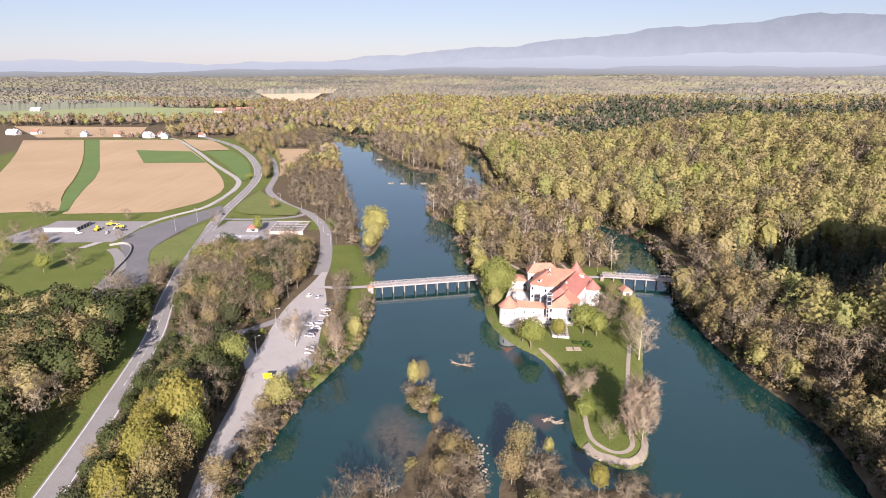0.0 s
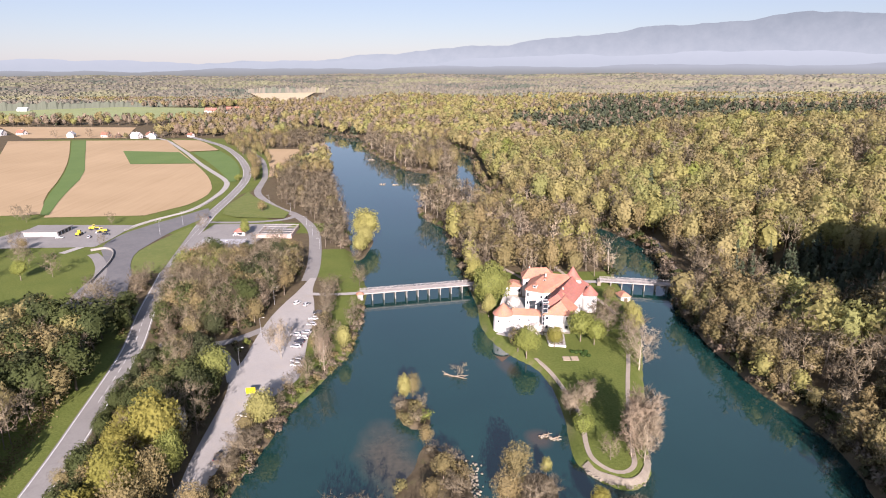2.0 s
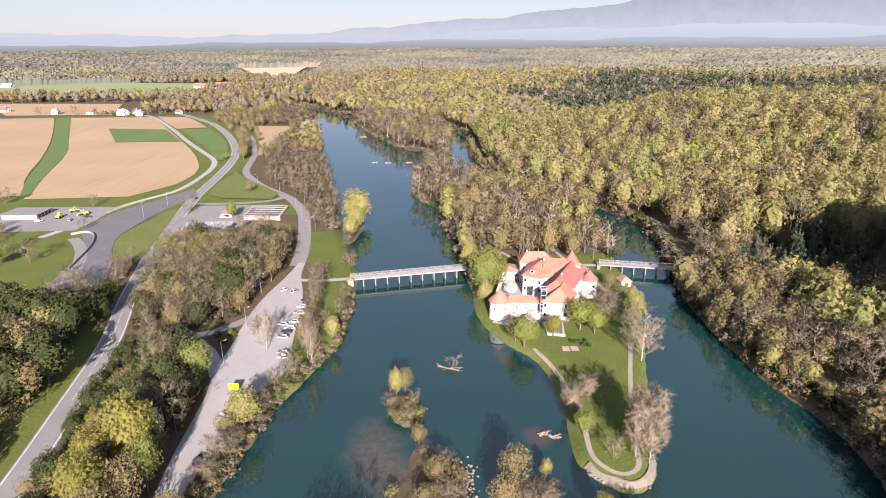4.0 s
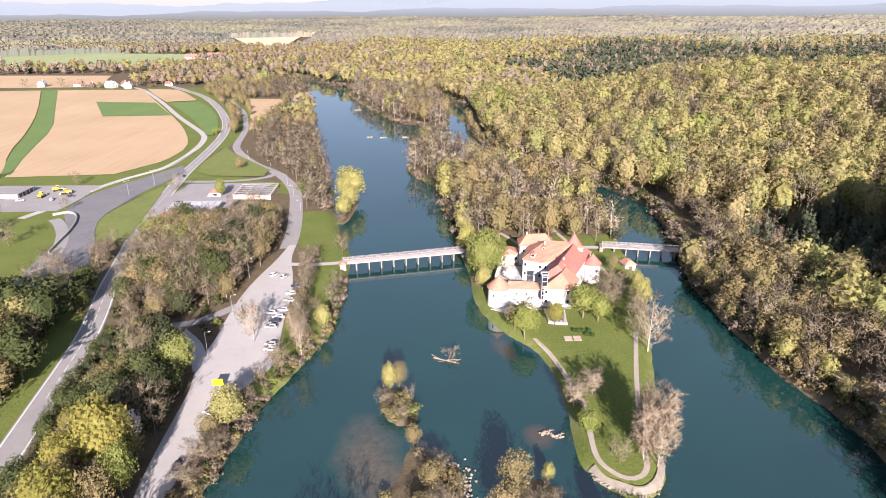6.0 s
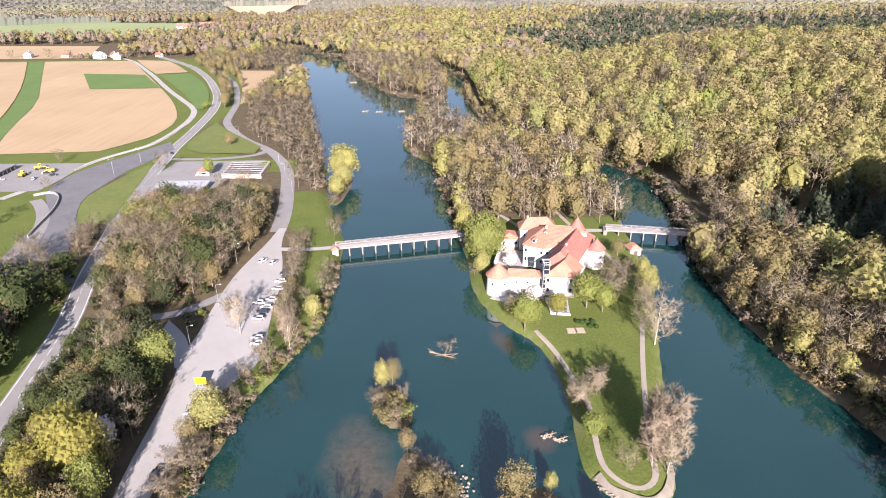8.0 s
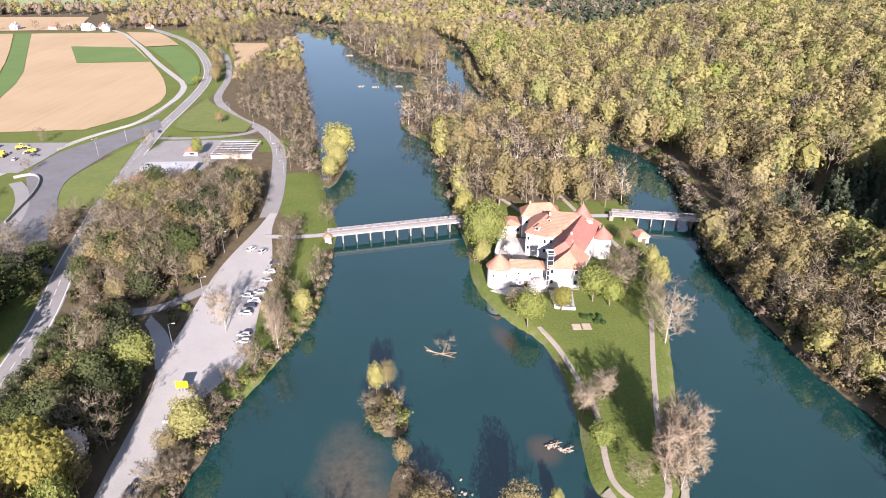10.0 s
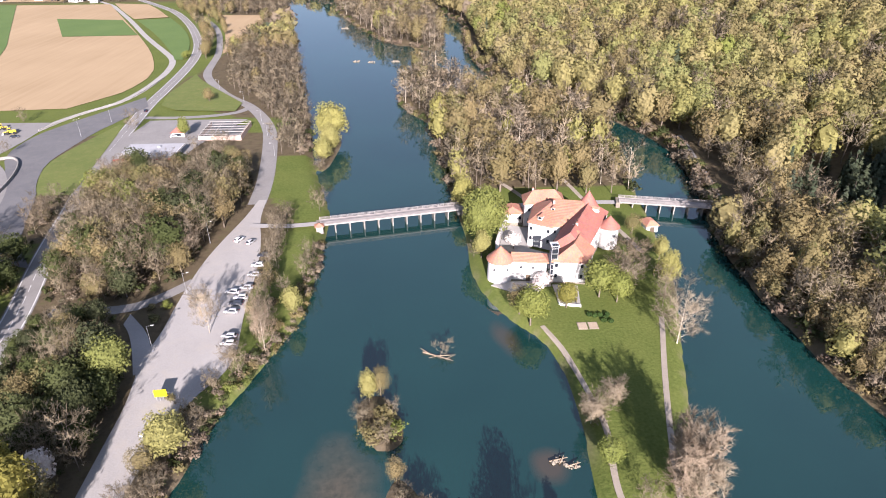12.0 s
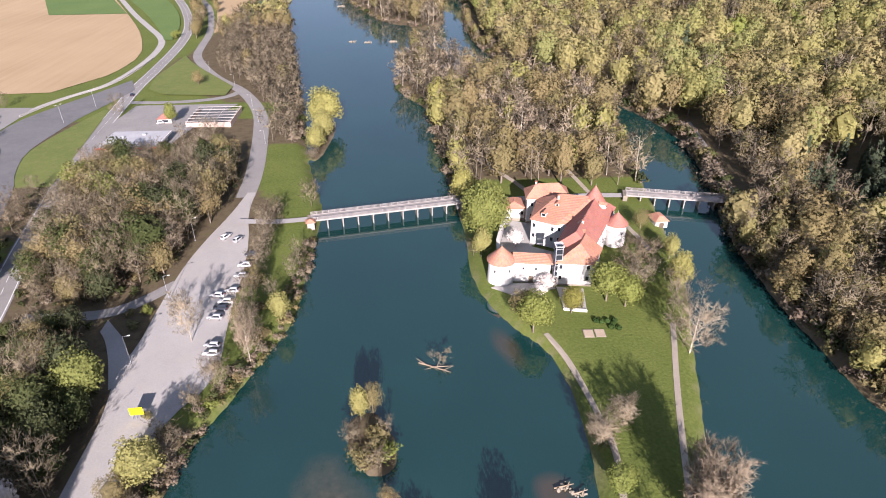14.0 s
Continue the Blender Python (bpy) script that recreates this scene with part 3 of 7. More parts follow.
ribbon("lane", SIDE_LANE, 4.2, 0.11, ASPHALT_OLD, "narrow asphalt lane to the car park", "road")
ribbon("lane", FAR_BANK_TRACK, 4.6, 0.35, ASPHALT_OLD, "grey lane under the trees on the far bank", "road", gap=3)
ribbon("path", SHORE_PATH, 2.2, 0.35, EARTH_PATH, "pale dirt path on the wooded bank", "path", gap=2)
ribbon("path", FOREST_TRACK, 6, 0.5, GRAVEL, "pale forest track at the water", "path", gap=3)
ribbon("path", ISLAND_PATH, 1.4, 0.07, EARTH_PATH, "narrow pale gravel path round the lawn", "path", gap=1.5)
ribbon("path", [(29, 326), (31.7, 319), (35.6, 312.7), (40.8, 303), (46, 290), (50, 280)], 2.0, 0.08, EARTH_PATH, "pale path from the castle into the island woods", "path", gap=2)
ribbon("path", [(64, 312), (65.7, 303), (68, 289), (71, 277), (73.8, 266), (75.6, 257), (77, 248)], 1.8, 0.08, EARTH_PATH, "pale path behind the castle", "path", gap=2)
patch("junction", [(-160, 450), (-173, 419), (-182, 401), (-190, 379), (-189, 352), (-176, 330), (-168, 313), (-166, 296), (-163, 275), (-158, 256)],
      [(-151, 430), (-157, 400), (-161, 385), (-163, 360), (-164, 340), (-157, 318), (-149, 303), (-143, 285), (-134, 262), (-122, 246)], 0.17, ASPHALT, "wide dark asphalt turning area beside the road", "road", 5)
patch("verge", [(-154, 396), (-162, 358), (-163, 336), (-154, 312), (-149, 304)], [(-151, 396), (-146, 366), (-141, 336), (-137, 312), (-136, 304)], 0.24, LAWN, "grass wedge between the road and the turning area", "grass", 4)
patch("car_park", [(-60, 296), (-62, 279), (-66, 260), (-68, 245), (-68.5, 225), (-68, 207), (-70, 200), (-67.6, 188), (-66.6, 180), (-66.5, 168), (-66.2, 152), (-64.8, 135), (-63, 120), (-60, 90)],
      [(-57, 296), (-56, 278), (-52, 262), (-49, 242), (-48.5, 227), (-47, 211), (-45.5, 201), (-46, 192), (-52, 183), (-56, 165), (-57.5, 148), (-58.5, 134), (-58, 118), (-55, 90)], 0.13, GRAVEL,
      "pale gravel car park running into a lane", "car park", 3)
patch("lane_spur", [(-80, 214), (-77, 210), (-73, 202), (-69, 192)], [(-80, 219), (-72, 210), (-68, 202), (-66, 194)], 0.16, GRAVEL, "pale gravel spur of the lane", "road", 2)
FIELDS = [
    ("field", [(-262, 424), (-288, 490), (-322, 590), (-372, 690), (-459, 864)], [(-196, 428), (-186, 446), (-176, 466), (-176, 510), (-196, 565), (-222, 620), (-280, 730), (-352, 864)], SOIL, "bare tan harrowed field"),
    ("field", [(-330, 424), (-400, 560), (-470, 700), (-560, 860)], [(-268, 434), (-300, 490), (-334, 575), (-388, 690), (-480, 864)], SOIL, "bare tan harrowed field"),
    ("field", [(-560, 893), (-420, 893)], [(-700, 1060), (-470, 1040)], SOIL, "bare tan harrowed field beyond the farmhouses"),
    ("field", [(-199, 768), (-160, 640), (-146, 572)], [(-149, 764), (-133, 668), (-132, 606)], SOIL, "small bare tan field by the lane"),
    ("crop_strip", [(-268, 430), (-298, 490), (-332, 575), (-387, 690), (-478, 864)], [(-262, 430), (-287, 492), (-321, 592), (-371, 690), (-459, 864)], CROP, "narrow strip of green winter crop"),
    ("crop_field", [(-361, 757), (-307, 655)], [(-290, 744), (-242, 657)], CROP, "square of green winter crop"),
    ("crop_field", [(-275, 742), (-222, 650), (-183, 570), (-176, 552)], [(-245, 752), (-206, 678), (-180, 606), (-170, 552)], CROP, "green crop beside the road"),
    ("field", [(-348, 868), (-318, 812), (-280, 748)], [(-305, 856), (-282, 820), (-249, 758)], SOIL, "bare tan strip of field between two lanes"),
    ("meadow", [(-146, 505), (-136, 485), (-98, 432)], [(-148, 455), (-142, 420), (-98, 415)], LAWN, "green grass wedge between two lanes"),
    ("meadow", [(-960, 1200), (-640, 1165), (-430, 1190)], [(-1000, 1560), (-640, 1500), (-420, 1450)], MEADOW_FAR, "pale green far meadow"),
    ("stubble_field", [(-560, 2080), (-360, 2100)], [(-400, 1620), (-330, 1700)], STUBBLE, "pale straw-coloured far field"),
]
def y_far(edge):
    return max(p[1] for p in edge)


for k, (name, a, b, m, label) in enumerate(FIELDS):
    patch(name, a, b, (0.3 if y_far(a) < 1200 else 1.2) + 0.05 * k if name != "stubble_field" else 3, m, label, "field", 12 if name != "meadow" else 8)


# ---- trees ----
def unit(v):
    return v / np.maximum(np.linalg.norm(v, axis=-1, keepdims=True), 1e-9)


def cards(rng, at, face, size, thin=1.0):
    """Small leaf clumps: a triangle at each place, turned about its facing."""
    n = len(at)
    helper = unit(rng.normal(size=(n, 3)))
    u = unit(np.cross(face, helper))
    v = np.cross(face, u)
    a = rng.uniform(0, 2 * np.pi, n)
    out = []
    for k in range(3):
        ang = a + k * 2.094 + rng.uniform(-0.35, 0.35, n)
        r = size * rng.uniform(0.6, 1.25, n)
        out.append(at + u * (np.cos(ang) * r)[:, None] + v * (np.sin(ang) * r * thin)[:, None])
    return np.stack(out, 1).reshape(-1, 3), np.arange(3 * n).reshape(-1, 3)


def limbs(segments, sides=3):
    """Tapered limbs: rows of start, end, first and last radius."""
    v, f, base = [], [], 0
    for a, b, r0, r1 in segments:
        d = unit(np.asarray(b) - a)
        u = unit(np.cross(d, [0.31, 0.17, 0.93] if abs(d[2]) < 0.95 else [1, 0, 0.0]))
        w = np.cross(d, u)
        for p, r in ((a, r0), (b, r1)):
            for k in range(sides):
                g = 2 * np.pi * k / sides
                v.append(np.asarray(p) + r * (np.cos(g) * u + np.sin(g) * w))
        for k in range(sides):
            k2 = (k + 1) % sides
            f += [(base + k, base + k2, base + sides + k2), (base + k, base + sides + k2, base + sides + k)]
        base += 2 * sides
    return np.array(v).reshape(-1, 3), np.array(f, int).reshape(-1, 3)


def crown_edge(way, centre, big):
    """How far the lobes reach along each way from the crown's middle, and which lobe is outermost there."""
    along_way = way @ centre.T
    inner = along_way ** 2 - ((centre ** 2).sum(1) - big ** 2)[None]
    far = np.where(inner >= 0, along_way + np.sqrt(np.maximum(inner, 0)), -1)
    which = far.argmax(1)
    return np.maximum(far[np.arange(len(way)), which], 0.3), which


def heart(level, rng, centre, big, share):
    """The dense inside of a crown: separate leaf faces a little behind its outer leaves."""
    bm = bmesh.new()
    bmesh.ops.create_icosphere(bm, subdivisions=level, radius=1)
    way = np.array([w.co[:] for w in bm.verts])
    far, _ = crown_edge(unit(way), centre, big)
    way = way * (far * share * rng.uniform(0.9, 1.05, len(way)))[:, None]
    f = np.array([[c.index for c in q.verts] for q in bm.faces])
    bm.free()
    v = way[f].reshape(-1, 3)
    return v, np.arange(len(v)).reshape(-1, 3)


def soft(v, f, share):
    """Crowns catch light as rounded masses: normals between each clump's own and the crown's, faces turned outward."""
    tri = v[f]
    own = unit(np.cross(tri[:, 1] - tri[:, 0], tri[:, 2] - tri[:, 0]))
    at = tri.mean(1)
    wide = np.abs(at[:, :2]).max()
    out = unit((at - (0, 0, 0.42 * at[:, 2].max())) / (wide, wide, 0.6 * at[:, 2].max()))
    turned = (own * out).sum(1) < 0
    f = f.copy()
    f[turned] = f[turned][:, ::-1]
    own[turned] *= -1
    nv = np.zeros_like(v)
    nv[f.ravel()] = np.repeat(unit(own * (1 - share) + out * share), 3, 0)
    return f, nv


def wood_normals(v, f):
    tri = v[f]
    own = np.cross(tri[:, 1] - tri[:, 0], tri[:, 2] - tri[:, 0])
    nv = np.zeros_like(v)
    for k in range(3):
        np.add.at(nv, f[:, k], own)
    return unit(nv)


def leafy_tree(seed, n, radius=0.36, low=0.18, size=0.045, lobes=11, droop=0.0, trunk=0.022, limb=5, rough=0.3, loose=0.05, dense=0.86):
    """A tree one metre tall: trunk and limbs, and a crown of rounded lobes covered with leaf clumps."""
    rng = np.random.default_rng(seed)
    mid, half = (1 + low) / 2, (1 - low) / 2
    spin = 2.4 * np.arange(lobes) + rng.uniform(-0.5, 0.5, lobes)
    up = np.clip(np.linspace(-0.55, 0.95, lobes) + rng.uniform(-0.15, 0.15, lobes), -0.7, 0.97)
    flat = np.sqrt(1 - up ** 2)
    centre = np.stack([np.cos(spin) * flat, np.sin(spin) * flat, up], 1) * rng.uniform(0.46, 0.68, (lobes, 1))
    big = rng.uniform(0.34, 0.50, lobes) if lobes < 11 else rng.uniform(0.30, 0.44, lobes)
    centre[0], big[0] = (0, 0, -0.05), 0.66
    shape = np.array([radius, radius, half])
    way = unit(rng.normal(size=(n, 3)) + (0, 0, 0.22))
    far, which = crown_edge(way, centre, big)
    at = way * (far * rng.uniform(1 - 2 * loose, 1 + loose, n))[:, None]
    face = unit(unit(at - centre[which]) / shape * radius + rng.normal(size=(n, 3)) * rough)
    at = at * shape + (0, 0, mid)
    at[:, 2] -= droop * np.maximum(0, np.hypot(at[:, 0], at[:, 1]) / radius - 0.5) * rng.uniform(0, 1, n)
    at[:, 2] = np.maximum(at[:, 2], low * 0.5)
    v, f = cards(rng, at, face, size * rng.uniform(0.7, 1.15, n))
    if dense:
        cv, cf = heart(2 if n > 1600 else 1, rng, centre, big, dense)
        v, f = np.concatenate([v, cv * shape + (0, 0, mid)]), np.concatenate([f, cf + len(v)])
    seg = [((0, 0, -0.03), (0.01, 0, mid), trunk, trunk * 0.5)]
    for k in range(limb):
        s = rng.uniform(0.4, 0.9) * mid
        seg.append(((0.01 * s, 0, s), tuple(centre[1 + k % (lobes - 1)] * shape * 1.1 + (0, 0, mid)), trunk * 0.45, trunk * 0.12))
    wv, wf = limbs(seg, 4)
    return wv, wf, v, f


def bare_tree(seed, n, radius=0.34, low=0.15, width=0.004, trunk=0.014, main=12, forks=5, lean=0.0, stems=1, upright=0.55, tubes=2):
    """A leafless tree one metre tall: trunk, curved rising limbs, branches on branches, and a haze of fine twigs."""
    rng = np.random.default_rng(seed)
    seg, from_, to = [], [], []
    for s in range(stems):
        foot = np.array([0.0, 0, -0.03]) if stems == 1 else np.array([*rng.normal(size=2) * 0.05, -0.03])
        off = foot[:2] * (4 if stems > 1 else 0) + rng.normal(size=2) * 0.03
        top = np.array([lean + off[0], off[1], rng.uniform(0.72, 0.86)])
        mid = foot + (top - foot) * 0.5 + np.array([*rng.normal(size=2) * 0.015, 0])
        seg += [(foot, mid, trunk, trunk * 0.7), (mid, top, trunk * 0.7, trunk * 0.2)]
        for k in range(main):
            t = low + (0.95 - low) * (k + rng.uniform(0, 1)) / main
            a = foot + (top - foot) * t
            ang = 2.4 * k + rng.uniform(-0.5, 0.5)
            out = radius * rng.uniform(0.55, 0.95) * np.sqrt(np.clip(1.05 - (t - 0.40) ** 2 * 2.2, 0.12, 1))
            rise = upright * out * rng.uniform(0.7, 1.5) + 0.10 * (1 - t)
            e = a + np.array([np.cos(ang) * out, np.sin(ang) * out, rise])
            e[2] = min(e[2], 0.93)
            bend = a + (e - a) * 0.5 - (0, 0, 0.18 * rise)
            seg += [(a, bend, trunk * 0.28, trunk * 0.17), (bend, e, trunk * 0.17, trunk * 0.06)]
            for j in range(forks):
                q = rng.uniform(0.25, 1.0)
                b = a + (bend - a) * 2 * q if q < 0.5 else bend + (e - bend) * (2 * q - 1)
                g = b + unit(unit(e - a) + rng.normal(size=3) * 0.7 + (0, 0, 0.35)) * rng.uniform(0.07, 0.15)
                if j < tubes:
                    seg.append((b, g, trunk * 0.09, trunk * 0.03))
                for _ in range(3):
                    c = b + (g - b) * rng.uniform(0.2, 1.0)
                    from_.append(c)
                    to.append(c + unit(unit(g - b) + rng.normal(size=3) * 0.75 + (0, 0, 0.3)) * rng.uniform(0.06, 0.12))
    from_, to = np.array(from_), np.array(to)
    pick = np.arange(n) % len(from_)
    a = from_[pick] + (to - from_)[pick] * rng.uniform(0.0, 1.0, (n, 1))
    e = a + unit(unit(to - from_)[pick] + rng.normal(size=(n, 3)) * 0.55 + (0, 0, 0.25)) * rng.uniform(0.035, 0.095, (n, 1))
    first = min(len(from_), n)
    a[:first], e[:first] = from_[:first], to[:first]
    e[:, 2] = np.minimum(e[:, 2], 1.0 + rng.uniform(-0.03, 0.03, n))
    side = unit(np.cross(e - a, rng.normal(size=(n, 3)))) * width * rng.uniform(0.6, 1.3, (n, 1))
    v = np.stack([a - side, a + side, e], 1).reshape(-1, 3)
    f = np.arange(3 * n).reshape(-1, 3)
    wv, wf = limbs(seg, 3)
    return wv, wf, v, f


def fir_tree(seed, n, radius=0.17, size=0.06):
    """A conifer one metre tall: whorls of drooping boughs."""
    rng = np.random.default_rng(seed)
    z = 1 - rng.uniform(0, 0.92, n) ** 0.6 * 0.93
    r = radius * (1.03 - z) * rng.uniform(0.45, 1.1, n)
    ang = rng.uniform(0, 6.283, n)
    at = np.stack([r * np.cos(ang), r * np.sin(ang), z - 0.25 * r], 1)
    face = unit(np.stack([np.cos(ang), np.sin(ang), np.full(n, 0.9)], 1) + rng.normal(size=(n, 3)) * 0.4)
    v, f = cards(rng, at, face, size * (0.5 + 0.7 * (1 - z)), 0.8)
    wv, wf = limbs([((0, 0, -0.03), (0, 0, 0.97), 0.016, 0.003)], 4)
    return wv, wf, v, f


def bush(seed, n, size=0.10, radius=0.62):
    rng = np.random.default_rng(seed)
    lobes = 7
    c = np.c_[rng.normal(size=(lobes, 2)) * radius * 0.42, rng.uniform(0.2, 0.6, lobes)]
    which = rng.integers(lobes, size=n)
    way = unit(rng.normal(size=(n, 3)) + (0, 0, 0.4))
    at = c[which] + way * rng.uniform(0.22, 0.42, (n, 1))
    at[:, 2] = np.clip(at[:, 2], 0.02, 1.05)
    v, f = cards(rng, at, unit(way + rng.normal(size=(n, 3)) * 0.35), size)
    wv, wf = limbs([((0, 0, -0.05), tuple(0.8 * c[k]), 0.03, 0.01) for k in range(5)], 3)
    return wv, wf, v, f


TREES = {
    # kind: template, leaf material, bark, name, label, category
    "beech": (lambda s: leafy_tree(s, 1700, 0.36, 0.10, 0.027, 18, rough=0.5, loose=0.08), LEAF_BEECH, BARK, "broadleaf_tree", "yellow-green broadleaf tree in young leaf", "tree"),
    "chestnut": (lambda s: leafy_tree(s, 2600, 0.43, 0.06, 0.026, 26, rough=0.5), LEAF_GREEN, BARK, "chestnut_tree", "dense round fresh-green tree in full leaf", "tree"),
    "lime": (lambda s: leafy_tree(s, 1700, 0.42, 0.14, 0.028, 18, rough=0.5, loose=0.08), LEAF_GREEN, BARK, "broadleaf_tree", "light green broadleaf tree in fresh leaf", "tree"),
    "willow": (lambda s: leafy_tree(s, 1700, 0.34, 0.06, 0.026, 15, 0.2, rough=0.6, loose=0.1), LEAF_YELLOW, BARK, "willow_tree", "yellow-green young willow at the water", "tree"),
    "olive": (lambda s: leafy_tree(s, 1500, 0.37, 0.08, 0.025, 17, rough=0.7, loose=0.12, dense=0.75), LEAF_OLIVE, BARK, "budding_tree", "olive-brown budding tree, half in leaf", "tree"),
    "bare": (lambda s: bare_tree(s, 2000, 0.36, 0.12, 0.0040, 0.010, 15, 7, upright=0.75), TWIG, BARK, "bare_tree", "leafless brown-grey tree with fine twigs", "tree"),
    "pale": (lambda s: bare_tree(s, 5600, 0.42, 0.10, 0.0024, 0.013, 22, 9, 0.03, 1, 0.85), TWIG_PALE, BARK_PALE, "bare_tree", "large leafless tree with pale bark and spreading limbs", "tree"),
    "fine": (lambda s: bare_tree(s, 8000, 0.27, 0.10, 0.0030, 0.010, 24, 9, 0, 1, 0.95), TWIG_PALE, BARK_PALE, "bare_tree", "leafless tree with a dense dome of pinkish-grey twigs", "tree"),
    "thicket": (lambda s: bare_tree(s, 5600, 0.46, 0.03, 0.0045, 0.007, 8, 7, 0, 5, 0.6), TWIG, BARK, "bare_shrub", "many-stemmed leafless tan shrub", "shrub"),
    "blossom": (lambda s: leafy_tree(s, 700, 0.45, 0.2, 0.045, 10), BLOSSOM, BARK, "blossom_tree", "small tree in white blossom", "tree"),
    "holly": (lambda s: leafy_tree(s, 1500, 0.40, 0.04, 0.028, 17, rough=0.5, loose=0.08), LEAF_DARK, BARK, "evergreen_tree", "dark evergreen tree hung with ivy", "tree"),
    "fir": (lambda s: fir_tree(s, 900), NEEDLE, BARK, "spruce_tree", "dark green spruce", "tree"),
    "bush": (lambda s: bush(s, 420), LEAF_OLIVE, BARK, "bush", "low olive-brown bush with young leaves", "shrub"),
    "green_bush": (lambda s: bush(s, 420), LEAF_GREEN, BARK, "bush", "low fresh-green bush in full leaf", "shrub"),
}
protos, grown = {}, {}


def plant(kind, x, y, height, wide=1.0, variant=0, label="", group="", z=None):
    """One tree: the first of its kind and shape is built, the others are copies of it."""
    make, leaf, bark, name, text, category = TREES[kind]
    rng = random.Random(hash((round(x * 7), round(y * 5))) & 0xFFFF)
    z = float(ground(x, y)) - 0.05 if z is None else z
    m = pose(x, y, z, 0, 0, rng.uniform(0, 360)) @ Matrix.Diagonal((height * wide, height * wide, height, 1))
    key = (kind, variant)
    if key not in protos:
        wv, wf, v, f = make(100 + 17 * variant + len(kind))
        ob = new(name)
        ob.matrix_basis = m
        part("trunk", mesh_of("trunk", wv, wf, bark, smooth=True), None, ob)
        f, nv = soft(v, f, 0.65 if leaf in (TWIG, TWIG_PALE) else 0.2)
        part("crown" if "bush" not in kind else "leaves", mesh_of("crown", v, f, leaf, normals=nv), None, ob)
        protos[key] = ob
    else:
        first = protos[key].scale
        ob = copy_thing(protos[key], m @ Matrix.Diagonal((1 / first.x, 1 / first.y, 1 / first.z, 1)))
    return tagged(ob, label or text, category, group)


def blocked(x, y, d=None, road=4.5):
    """True where no wild tree grows: water, roads, fields, yards, lawns."""
    x, y = np.asarray(x, float), np.asarray(y, float)
    d = dry(x, y) if d is None else d
    no = d < 0.8
    for line, w in ((MAIN_ROAD, 7.0), (UPPER_LANE, 6), (RIVER_LANE, 5.5), (CROSS_LANE, 5), (SIDE_LANE, 4.5), (FAR_BANK_TRACK, 4.5), (SHORE_PATH, 3), (FOREST_TRACK, 5)):
        no |= reach(curve(line, 1), x, y) < w
    for _, a, b, _, _ in FIELDS:
        no |= inside(list(a) + list(b)[::-1], x, y)
    for area in GRASS_AREAS[:1] + GRASS_AREAS[2:6]:
        no |= inside(area, x, y)
    for area in YARDS:
        no |= inside(area, x, y)
    return no


YARDS = [[(-75, 300), (-60, 300), (-44, 262), (-44, 200), (-54, 180), (-55, 90), (-68, 90), (-70, 190), (-82, 212), (-70, 232)],
         [(-140, 335), (-104, 335), (-78, 360), (-86, 404), (-145, 404)],
         [(-82, 215), (-68, 200), (-68, 228), (-80, 222)]]


def woods(name, label, kinds, x, y, height, seed, category="trees"):
    """Uncounted trees in one mesh: each is a template of its kind, turned and scaled."""
    rng = np.random.default_rng(seed)
    z = ground(x, y) - 0.2
    pick = rng.integers(len(kinds), size=len(x))
    turn, tone = rng.uniform(0, 6.283, len(x)), rng.uniform(0, 1, len(x))
    wide = rng.uniform(0.85, 1.25, len(x))
    V, F, T, W, N, base, mats = [], [], [], [], [], 0, []
    for k, (template, leaf, bark) in enumerate(kinds):
        wv, wf, lv, lf = template
        lf, ln = soft(lv, lf, 0.85 if leaf in (TWIG, TWIG_PALE) else 0.55)
        tn = np.concatenate([wood_normals(wv, wf), ln])
        tv, tf = np.concatenate([wv, lv]), np.concatenate([wf, lf + len(wv)])
        mats += [bark, leaf]
        sel = np.where(pick == k)[0]
        if not len(sel):
            continue
        c, s = np.cos(turn[sel])[:, None], np.sin(turn[sel])[:, None]
        h, w = height[sel][:, None], (height * wide)[sel][:, None]
        v = np.stack([(tv[:, 0] * c - tv[:, 1] * s) * w + x[sel][:, None], (tv[:, 0] * s + tv[:, 1] * c) * w + y[sel][:, None], tv[:, 2] * h + z[sel][:, None]], -1)
        V.append(v.reshape(-1, 3))
        N.append(np.stack([tn[:, 0] * c - tn[:, 1] * s, tn[:, 0] * s + tn[:, 1] * c, np.broadcast_to(tn[:, 2], (len(sel), len(tn)))], -1).reshape(-1, 3))
        F.append((tf[None] + (base + np.arange(len(sel)) * len(tv))[:, None, None]).reshape(-1, 3))
        T.append(np.repeat(tone[sel], len(tv)))
        W.append(np.tile(np.r_[np.full(len(wf), 2 * k), np.full(len(lf), 2 * k + 1)], len(sel)))
        base += len(sel) * len(tv)
    me = mesh_of(name, np.concatenate(V), np.concatenate(F), mats, np.concatenate(T), np.concatenate(W), normals=np.concatenate(N))
    return tagged(new(name, me), label, category, kind="stuff")


def scatter(x0, x1, y0, y1, gap, seed):
    rng = np.random.default_rng(seed)
    X, Y = np.meshgrid(np.arange(x0, x1, gap), np.arange(y0, y1, gap))
    x, y = X.ravel() + rng.uniform(-0.45, 0.45, X.size) * gap, Y.ravel() + rng.uniform(-0.45, 0.45, X.size) * gap
    keep = np.abs(x) < 0.76 * y + 42
    return x[keep], y[keep]


